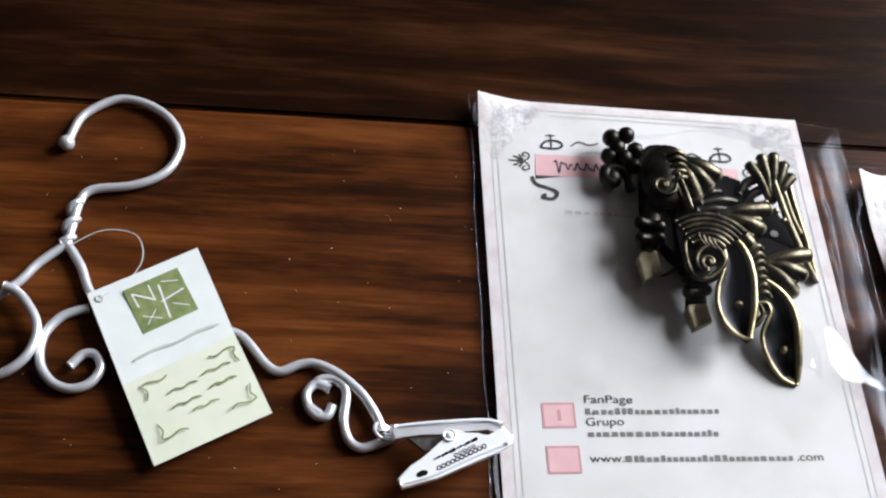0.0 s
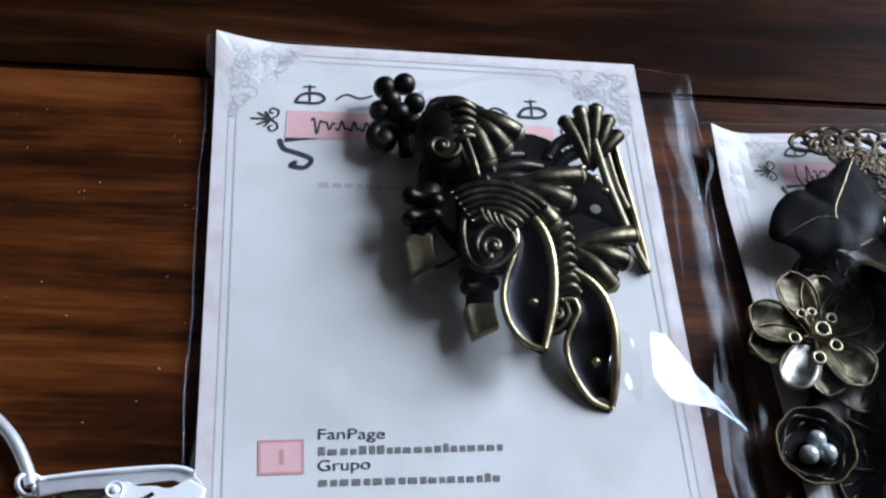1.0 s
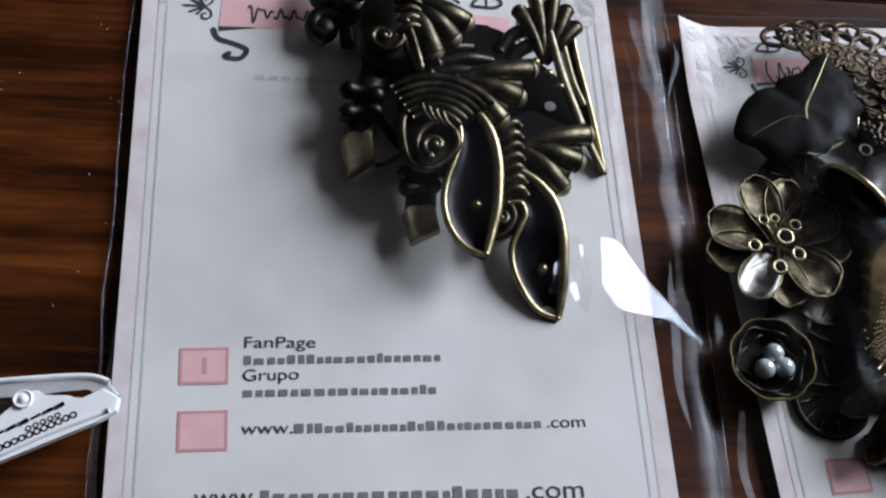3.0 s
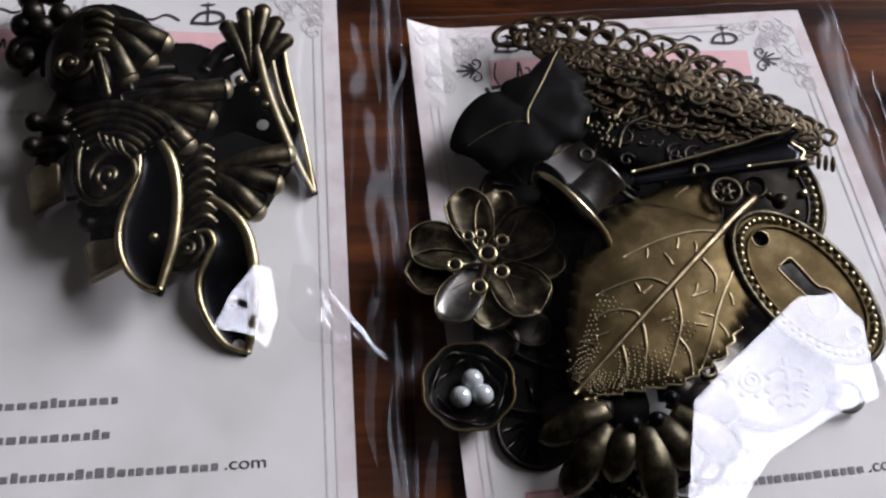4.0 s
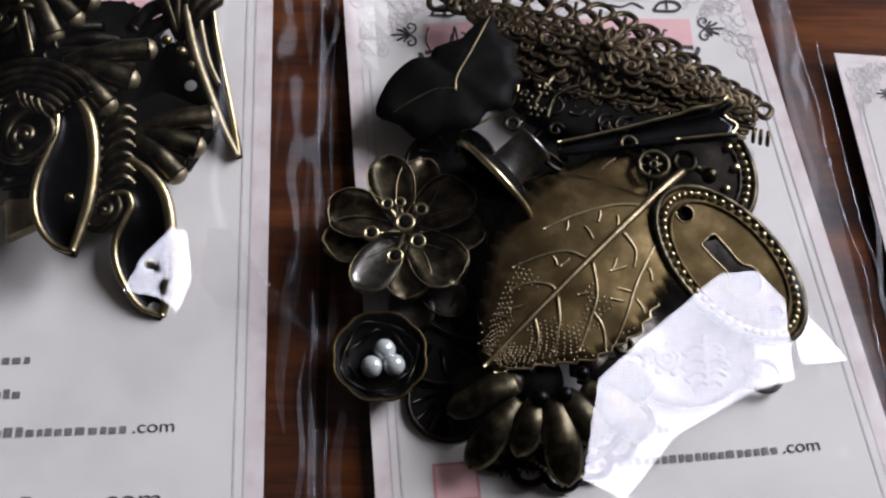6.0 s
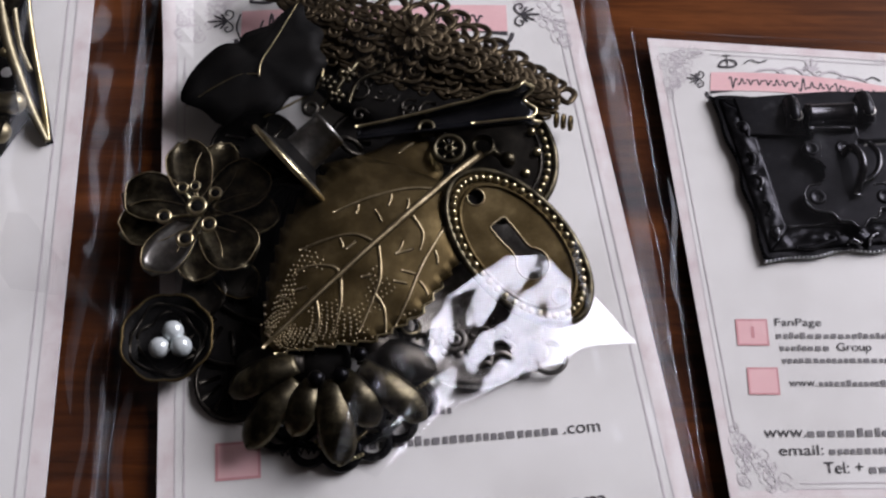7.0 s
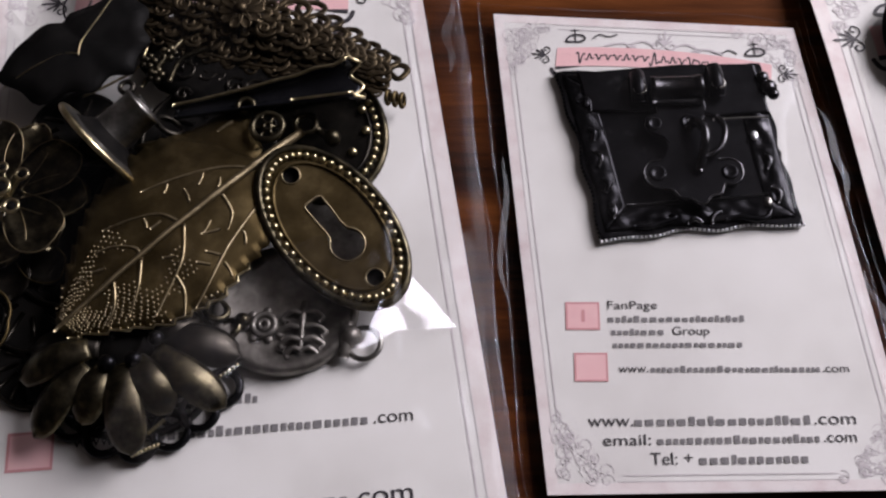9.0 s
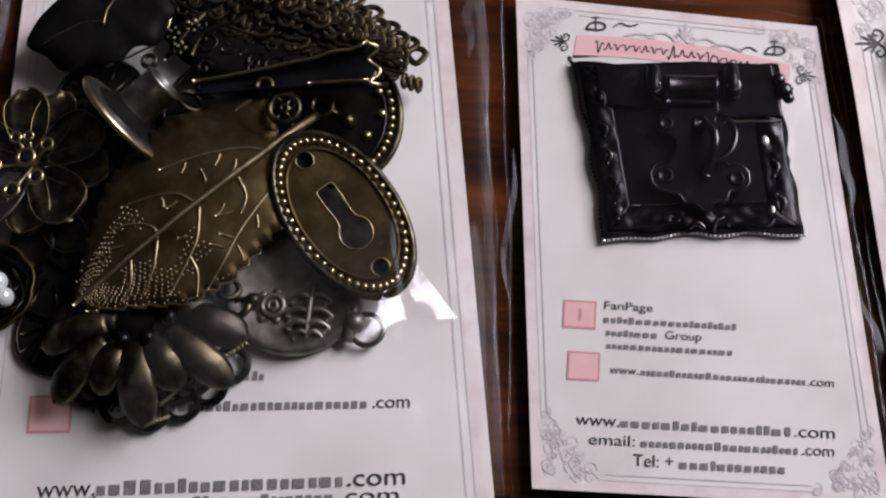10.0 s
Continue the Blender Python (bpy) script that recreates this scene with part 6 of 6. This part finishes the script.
def wavy_outline(c, waves, amp):
    pts = []
    for a, b, o in ((c[0], c[1], (0, 1)), (c[1], c[3], (1, 0)), (c[3], c[2], (0, -1)), (c[2], c[0], (-1, 0))):
        for k in range(24):
            t = k / 24
            s = -amp * 1.3 * math.sin(t * math.pi) + amp * 0.8 * math.sin(t * math.pi * 6) * math.sin(t * math.pi)
            p = lerp(a, b, t)
            pts.append((p[0] + o[0] * s, p[1] + o[1] * s))
    return pts
lq = lambda u, v: quad(LQ, u, v)
part("base_plate", slab(bmesh.new(), wavy_outline(LQ, 2.5, 0.55), 0.8, 2.1, 0.5), BLACK_METAL, latch, "", False)
# raised frame round a sunk panel
fr = lambda u, v, d: lq(u + d * (0.5 - u), v + d * (0.5 - v))
def frame_z(q):
    return 2.05 + 0.26 * math.sin(math.pi * min(1, q * 1.1)) ** 0.6
for side, (a_, b_) in enumerate((((0.02, 0.02), (0.98, 0.02)), ((0.98, 0.02), (0.98, 0.97)), ((0.98, 0.97), (0.02, 0.97)), ((0.02, 0.97), (0.02, 0.02)))):
    bm = bmesh.new()
    def band(u, v, a_=a_, b_=b_):
        s_ = lerp(a_, b_, u)
        p = fr(s_[0], s_[1], 0.02 + 0.27 * v)
        n_ = 0.75 * noise.noise(Vector((p[0] * 0.5, p[1] * 0.5, 4.0))) + 0.28 * noise.noise(Vector((p[0] * 1.4, p[1] * 1.4, 1.0)))
        return (*p, frame_z(v) + n_ * math.sin(math.pi * v))
    sheet(bm, band, 44, 9, 0.2)
    part("embossed_frame", bm, BLACK_METAL, latch)
rng = random.Random(8)
for pts in (((223.3, 9.3), (225.7, 9.1), (228.2, 9.8), (230.5, 10.7), (229.4, 11.4)), ((236.4, 9.0), (236.6, 10.2), (237.3, 11.1), (238.5, 11.6)), ((239.0, 10.0), (241.4, 10.4), (244.3, 9.8), (246.1, 10.3), (246.8, 11.6)), ((232.4, 9.4), (233.6, 10.4), (235.0, 9.4)),
            ((215.2, 34.6), (216.2, 35.4), (217.2, 34.6), (217.3, 32.4)), ((216.6, 29.0), (217.7, 28.2), (217.4, 26.4)), ((217.2, 24.4), (218.6, 23.0), (218.0, 21.2)), ((218.4, 18.8), (219.5, 17.6), (218.8, 16.0)), ((219.2, 13.8), (220.2, 12.6), (219.8, 10.8)),
            ((247.0, 22.6), (247.9, 21.4), (247.2, 19.4)), ((247.4, 16.0), (248.8, 14.8), (248.2, 12.6))):
    bm = bmesh.new()
    tube(bm, [(*p, 2.65) for p in pts], 0.5, seg=8, n=5, taper=lambda t: 0.65 + 0.5 * math.sin(math.pi * t))
    part("embossed_scroll", bm, BLACK_METAL if rng.random() < 0.45 else WORN_BLACK, latch)
bm = bmesh.new()
tube(bm, [(*lq(0.165 + 0.70 * k / 12, 0.825 + 0.004 * math.sin(k)), 2.55) for k in range(13)], 0.18, seg=6, n=1)
part("panel_edge", bm, WORN_BLACK, latch, "thin rubbed panel edge")
bm = bmesh.new()
for k in range(46):
    t = k / 45
    p = lerp(LQ[2], LQ[3], t)
    ball(bm, (p[0], p[1] + 0.72 * math.sin(t * math.pi) + 0.44 * math.sin(t * math.pi * 6) * math.sin(t * math.pi) - 0.1, 1.6), 0.36, 1.0, 6)
part("edge_beads", bm, SILVER, latch, "fine silvery beaded edge")
bm = bmesh.new()
for k in range(44):
    t = k / 43
    p = lerp(LQ[0], LQ[2], t)
    ball(bm, (p[0] + 0.72 * math.sin(t * math.pi) + 0.44 * math.sin(t * math.pi * 6) * math.sin(t * math.pi) - 0.1, p[1], 1.5), 0.36, 1.0, 6)
part("edge_beads", bm, BLACK_METAL, latch, "fine dark beaded edge")
part("upper_plate", slab(bmesh.new(), [lq(0.10, 0.03), lq(0.60, 0.01), lq(0.96, 0.02), lq(0.975, 0.34), lq(0.70, 0.34), lq(0.62, 0.29), lq(0.30, 0.28), lq(0.10, 0.27)], 2.0, 2.95, 0.4), BLACK_METAL, latch, "", False)
bm = bmesh.new()
tube(bm, [(238.8, 29.7, 3.05), (243.6, 29.9, 3.05), (248.6, 29.9, 3.0)], 0.2, seg=6)
part("plate_edge", bm, PEWTER, latch, "thin bright plate edge")
bm = bmesh.new()
for x, y, r in ((249.4, 36.0, 1.7), (250.2, 34.6, 1.1), (248.6, 38.2, 1.3)):
    ball(bm, (x, y, 3.0), r, 0.8, 12)
part("corner_knob", bm, WORN_BLACK, latch)
m = Matrix.Translation((228.1, 35.6, 4.4)) @ Vector((0, 0, 1)).rotation_difference(Vector((1, 0, 0))).to_matrix().to_4x4()
bm = bmesh.new()
lathe(bm, [(0.1, 0), (2.2, 0), (2.45, 0.3), (2.45, 0.8), (2.3, 1.0), (2.3, 8.2), (2.45, 8.4), (2.45, 9.0), (2.2, 9.3), (0.1, 9.3)], m, 28)
part("hinge_barrel", bm, WORN_BLACK, latch, "worn grey hinge barrel")
bm = bmesh.new()
tube(bm, [(228.2, 32.6, 4.6), (232.4, 32.5, 4.8), (236.8, 32.5, 4.6)], 0.75, seg=10, n=3)
part("barrel_lip", bm, WORN_BLACK, latch)
for x, y in ((226.0, 36.2), (240.0, 36.8)):
    bm = bmesh.new()
    tube(bm, [(x, y + 3.4, 3.2), (x, y + 1.2, 4.2), (x, y - 0.8, 4.4), (x + 0.1, y - 2.2, 3.4)], 1.5, seg=12, n=5)
    part("hinge_knuckle", bm, BLACK_METAL, latch)
    part("knuckle_cap", ring(bmesh.new(), (x + 0.2, y - 0.8, 5.2), 1.0, 0.35, 8, 18), PEWTER, latch)
# hasp: a neck that spreads into lobes and a scalloped toe
hasp = []
for x, y in ((229.4, 33.6), (237.0, 33.6), (237.2, 30.0), (236.4, 28.0), (237.0, 24.8), (238.6, 21.0), (240.6, 21.0), (242.3, 19.6), (242.4, 17.4), (240.9, 15.8), (239.2, 16.0), (238.4, 14.2), (236.6, 13.8), (235.6, 12.4), (234.6, 12.2), (233.2, 13.4), (231.4, 13.6), (230.2, 15.2), (228.0, 15.6), (226.2, 16.6), (225.5, 18.8), (226.6, 20.8), (228.8, 21.2), (230.4, 23.4), (230.0, 26.0), (228.2, 26.6), (226.6, 28.4), (227.4, 30.4), (229.2, 30.6)):
    hasp.append((x, y, 0))
hasp = [(p.x, p.y) for p in smooth_line(hasp, 4, True)]
bm = bmesh.new()
slab(bm, hasp, 3.2, 4.4, 0.3)
part("hasp", bm, BLACK_METAL, latch, "scalloped hasp with rounded lobes", False)
bm = bmesh.new()
low = [p for p in hasp if p[1] < 21.3]
tube(bm, [(x, y, 4.4) for x, y in low], 0.22, seg=6, n=1)
part("hasp_edge", bm, WORN_BLACK, latch, "rubbed edge")
for x, y, r in ((227.9, 18.5, 1.5), (240.3, 18.3, 1.4), (228.2, 28.5, 1.3), (234.3, 28.6, 1.5)):
    bm = bmesh.new()
    lathe(bm, [(0.05, 0.05), (r * 0.55, 0.0), (r * 0.75, 0.3), (r, 0.15), (r * 1.1, -0.5)], Matrix.Translation((x, y, 4.5)), 20)
    part("hasp_boss", bm, BLACK_METAL, latch)
bm = bmesh.new()
ball(bm, (234.2, 28.3, 5.1), 0.5, 0.8, 10)
part("pin_head", bm, SILVER, latch, "bright pin head")
bm = bmesh.new()
tube(bm, [(233.9, 27.2, 4.6), (235.0, 27.6, 6.2), (236.2, 25.6, 7.0), (236.3, 23.4, 7.0), (235.8, 21.4, 6.2), (235.0, 18.6, 4.8)], 0.85, seg=10, n=6)
part("staple", bm, WORN_BLACK, latch, "worn metal staple")
bm = bmesh.new()
tube(bm, [(239.2, 29.2, 4.6), (240.0, 27.4, 5.4), (240.0, 25.2, 6.0), (239.2, 22.8, 6.0), (237.8, 21.4, 6.0), (236.4, 20.8, 5.8)], 0.6, seg=10, n=6)
part("staple_ring", bm, WORN_BLACK, latch, "worn open ring through the staple")
for x, y, mt in ((245.8, 26.2, SILVER), (246.5, 13.0, PEWTER), (219.6, 12.4, BLACK_METAL), (216.6, 34.2, BLACK_METAL)):
    bm = bmesh.new()
    bmesh.ops.create_uvsphere(bm, u_segments=14, v_segments=8, radius=0.85 * MM, matrix=Matrix.Translation(V((x, y, 2.9))) @ Matrix.Diagonal((0.8, 1.2, 0.5, 1)))
    part("rivet", bm, mt, latch)

# ---------------------------------------------------------------- charm at the edge of view on the fourth card
edge = thing("dark_charm", "dark pewter charm with small loops on a card", "charm")
bm = bmesh.new()
leaf_plate(bm, [(p.x, p.y) for p in smooth_line([(x, y, 0) for x, y in ((271.6, 40.0), (270.4, 46.0), (273.0, 53.0), (282.0, 58.0), (294.0, 54.0), (298.0, 42.0), (288.0, 36.0), (277.0, 36.4))], 4, True)], lambda x, y: 5.0, -1.6)
part("body", bm, BLACK_METAL, edge)
bm = bmesh.new()
ball(bm, (271.6, 39.4, 4.2), 1.3, 1, 12)
tube(bm, [(271.0, 38.6, 4.0), (275.0, 37.0, 4.4), (280.0, 36.6, 4.4)], 0.7, seg=8)
part("hanging_bar", bm, PEWTER, edge)
bm = bmesh.new()
ring(bm, (273.4, 12.6, 2.4), 2.2, 0.6, 8, 20)
ring(bm, (273.4, 12.6, 2.4), 0.9, 0.4, 8, 14)
part("loop", bm, PEWTER, edge)
bm = bmesh.new()
leaf_plate(bm, [(p.x, p.y) for p in smooth_line([(x, y, 0) for x, y in ((274.0, 30.0), (276.0, 34.0), (282.0, 35.0), (290.0, 28.0), (284.0, 18.0), (277.0, 24.0))], 4, True)], lambda x, y: 3.0, -1.0)
part("drop", bm, BLACK_METAL, edge)

# ---------------------------------------------------------------- clear plastic bags
def falloff(x, y, r, reach):
    dx, dy = max(r[0] - x, 0, x - r[1]), max(r[2] - y, 0, y - r[3])
    t = max(0.0, 1 - math.hypot(dx, dy) / reach)
    return t * t * (3 - 2 * t)


def bag(label, c, humps, seed, nu=64, nv=84, crease=0.35, wrinkles=()):
    ob = thing("plastic_bag", label, "plastic bag", "clear bags")
    def top(x, y, u, v):
        edge_ = min(1, min(u, 1 - u) * 14, min(v, 1 - v) * 18)
        wx = 5 * noise.noise(Vector((x * 0.045 + seed, y * 0.045, 3.0))) + 2.5 * noise.noise(Vector((x * 0.13, y * 0.10 + seed, 7.0)))
        wy = 5 * noise.noise(Vector((x * 0.045, y * 0.045 + seed, 11.0)))
        z = max([h * falloff(x + wx, y + wy, r, reach) for h, r, reach in humps] + [0])
        n1 = noise.noise(Vector((x * 0.05 + seed, y * 0.04, seed)))
        n2 = noise.noise(Vector((x * 0.17 + seed, y * 0.11, seed * 2)))
        return -1.5 + 2.6 * min(1, min(u, 1 - u) * 30, min(v, 1 - v) * 40) ** 0.5 + (z + (0.5 + abs(n1) * 1.6 + abs(n2) * crease)) * edge_
    bm = bmesh.new()
    def f(u, v):
        p = quad(c, u, v)
        return (p[0], p[1], top(p[0], p[1], u, v))
    sheet(bm, f, nu, nv)
    part("film", bm, FILM, ob, "clear crinkled film")
    bm = bmesh.new()
    def under(u, v):
        p = quad(c, u, v)
        inside = min(1, min(u, 1 - u) * 16, min(v, 1 - v) * 22)
        return (p[0], p[1], -1.75 + 1.95 * inside ** 0.5)
    sheet(bm, under, 30, 36)
    part("back_film", bm, FILM, ob, "clear film beneath the card")
    for a, b in (((0, 0), (0, 1)), ((1, 0), (1, 1)), ((0, 0), (1, 0)), ((0, 1), (1, 1))):
        bm = bmesh.new()
        pts = []
        for k in range(33):
            p = quad(c, *lerp(a, b, k / 32))
            w = noise.noise(Vector((p[0] * 0.05, p[1] * 0.05, seed)))
            pts.append((p[0] + 0.9 * w, p[1] + 0.5 * w, -0.6 + 1.6 * abs(w)))
        tube(bm, pts, 0.22, seg=6, n=3, flat=0.5)
        part("seam", bm, FILM_HEM, ob, "welded film edge")
    rg = random.Random(int(seed * 10))
    for side, v0, v1, off, L_ in wrinkles:
        bm = bmesh.new()
        v = rg.uniform(v0, v1)
        p = Vector(quad(c, side, v))
        q = Vector(quad(c, side, min(v + L_ / 140.0, 0.99)))
        drift, wid, slope = rg.uniform(-2.5, 2.5), rg.uniform(0.4, 1.1), rg.uniform(0.05, 0.45)
        def g(s, t):
            o = p.lerp(q, s)
            w = noise.noise(Vector((s * 2.5 + seed, v * 9, off)))
            th = wid * math.sin(math.pi * min(max(s, 0.02), 0.98)) ** 0.7
            x, y = o.x + off + drift * s + 2.2 * w + (t - 0.5) * th * 2, o.y
            return (x, y, 2.4 + (0.5 - t) * th * 2 * slope + 0.4 * w)
        sheet(bm, g, 24, 4)
        part("wrinkle", bm, FILM_WRINKLE, ob, "glinting wrinkle of film")
    return ob


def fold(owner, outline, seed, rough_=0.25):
    """A stiff fold of film, nearly flat, over an outline with heights that tilt it to glare at the camera."""
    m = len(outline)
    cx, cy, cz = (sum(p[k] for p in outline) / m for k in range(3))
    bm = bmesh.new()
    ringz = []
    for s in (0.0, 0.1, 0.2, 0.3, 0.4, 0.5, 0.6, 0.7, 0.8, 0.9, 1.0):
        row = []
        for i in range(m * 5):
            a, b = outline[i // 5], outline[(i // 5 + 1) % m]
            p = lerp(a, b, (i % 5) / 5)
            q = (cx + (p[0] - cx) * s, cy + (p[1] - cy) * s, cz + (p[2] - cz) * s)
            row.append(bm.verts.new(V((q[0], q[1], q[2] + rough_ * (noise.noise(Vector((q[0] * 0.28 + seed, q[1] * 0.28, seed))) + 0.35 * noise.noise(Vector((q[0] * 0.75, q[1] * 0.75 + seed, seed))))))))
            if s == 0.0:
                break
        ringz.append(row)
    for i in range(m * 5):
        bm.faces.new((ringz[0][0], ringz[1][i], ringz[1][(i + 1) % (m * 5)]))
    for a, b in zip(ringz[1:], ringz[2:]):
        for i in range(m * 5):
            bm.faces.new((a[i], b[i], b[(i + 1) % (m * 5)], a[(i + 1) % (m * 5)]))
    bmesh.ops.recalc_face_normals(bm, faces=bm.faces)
    return part("fold", bm, FILM_GLARE, owner, "stiff glossy fold of film tilted to mirror the window at the camera")


bag1 = bag("clear cellophane bag over the corner brackets card", ((-12.8, 101.6), (101.5, 92.5), (-14.2, -66.0), (99.0, -66.0)), [(17.0, (31, 80, 16, 72), 16), (11.5, (62, 74, 6, 20), 9)], 1.3,
           wrinkles=((1, 0.02, 0.12, -6, 26), (1, 0.10, 0.25, -9, 34), (1, 0.25, 0.40, -5, 40), (1, 0.45, 0.55, -7, 30), (1, 0.6, 0.75, -4, 36), (0, 0.0, 0.03, 1.5, 14), (0, 0.35, 0.6, 1.2, 40)))
# fold outlines and tilts are fitted to the camera's view of the window glare
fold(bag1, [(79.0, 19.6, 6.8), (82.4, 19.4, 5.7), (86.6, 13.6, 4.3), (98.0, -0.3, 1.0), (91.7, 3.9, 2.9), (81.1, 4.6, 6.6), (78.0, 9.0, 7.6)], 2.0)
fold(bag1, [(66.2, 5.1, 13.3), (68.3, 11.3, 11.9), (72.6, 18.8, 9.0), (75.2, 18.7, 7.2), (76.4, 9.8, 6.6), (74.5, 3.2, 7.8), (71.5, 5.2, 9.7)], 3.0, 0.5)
bag2 = bag("clear cellophane bag over the charm pile", ((98.6, 78.0), (192.6, 78.5), (96.8, -70.0), (203.0, -66.0)), [(12.6, (108, 183, -20, 64), 11), (7.5, (101, 187, -28, 66), 8)], 4.1,
           wrinkles=((0, 0.0, 0.06, 2.5, 20), (0, 0.30, 0.42, 2, 34), (0, 0.50, 0.62, 4.5, 28), (0, 0.66, 0.78, 3, 30), (0, 0.78, 0.86, 8, 18), (1, 0.0, 0.05, -4, 20), (1, 0.08, 0.14, -2, 16)))
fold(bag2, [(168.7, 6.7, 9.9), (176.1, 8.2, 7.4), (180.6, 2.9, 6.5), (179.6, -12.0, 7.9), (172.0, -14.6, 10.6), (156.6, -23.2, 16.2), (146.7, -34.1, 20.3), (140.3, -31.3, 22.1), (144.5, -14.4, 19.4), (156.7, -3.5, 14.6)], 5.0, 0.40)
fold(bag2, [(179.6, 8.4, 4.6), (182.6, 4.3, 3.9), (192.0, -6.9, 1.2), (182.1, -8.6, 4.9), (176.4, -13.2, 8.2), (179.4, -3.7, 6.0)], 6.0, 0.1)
bag3 = bag("clear cellophane bag over the latch card", ((197.6, 60.4), (257.4, 53.4), (202.6, -38.4), (265.6, -39.0)), [(8.6, (213, 248, 9, 40), 9)], 7.7, 48, 64, 0.2,
           wrinkles=((0, 0.2, 0.4, 0.8, 40), (1, 0.2, 0.4, -1.0, 30), (1, 0.55, 0.7, -1.2, 24)))
bag4 = bag("clear cellophane bag over a charm card", ((257.6, 68.0), (350.0, 74.0), (269.6, -63.0), (358.0, -58.0)), [(6.0, (276, 330, 0, 56), 12)], 9.9, 48, 64)

# ---------------------------------------------------------------- dust on the table
rng = random.Random(21)
bm = bmesh.new()
for k in range(70):
    x, y = rng.uniform(-140, -14), rng.uniform(-30, 84)
    bmesh.ops.create_icosphere(bm, subdivisions=1, radius=rng.uniform(0.06, 0.16) * MM, matrix=Matrix.Translation(V((x, y, -1.72))))
tagged(part("dust_specks", bm, PAPER), "pale dust specks scattered on the table", "dust", "", "stuff")
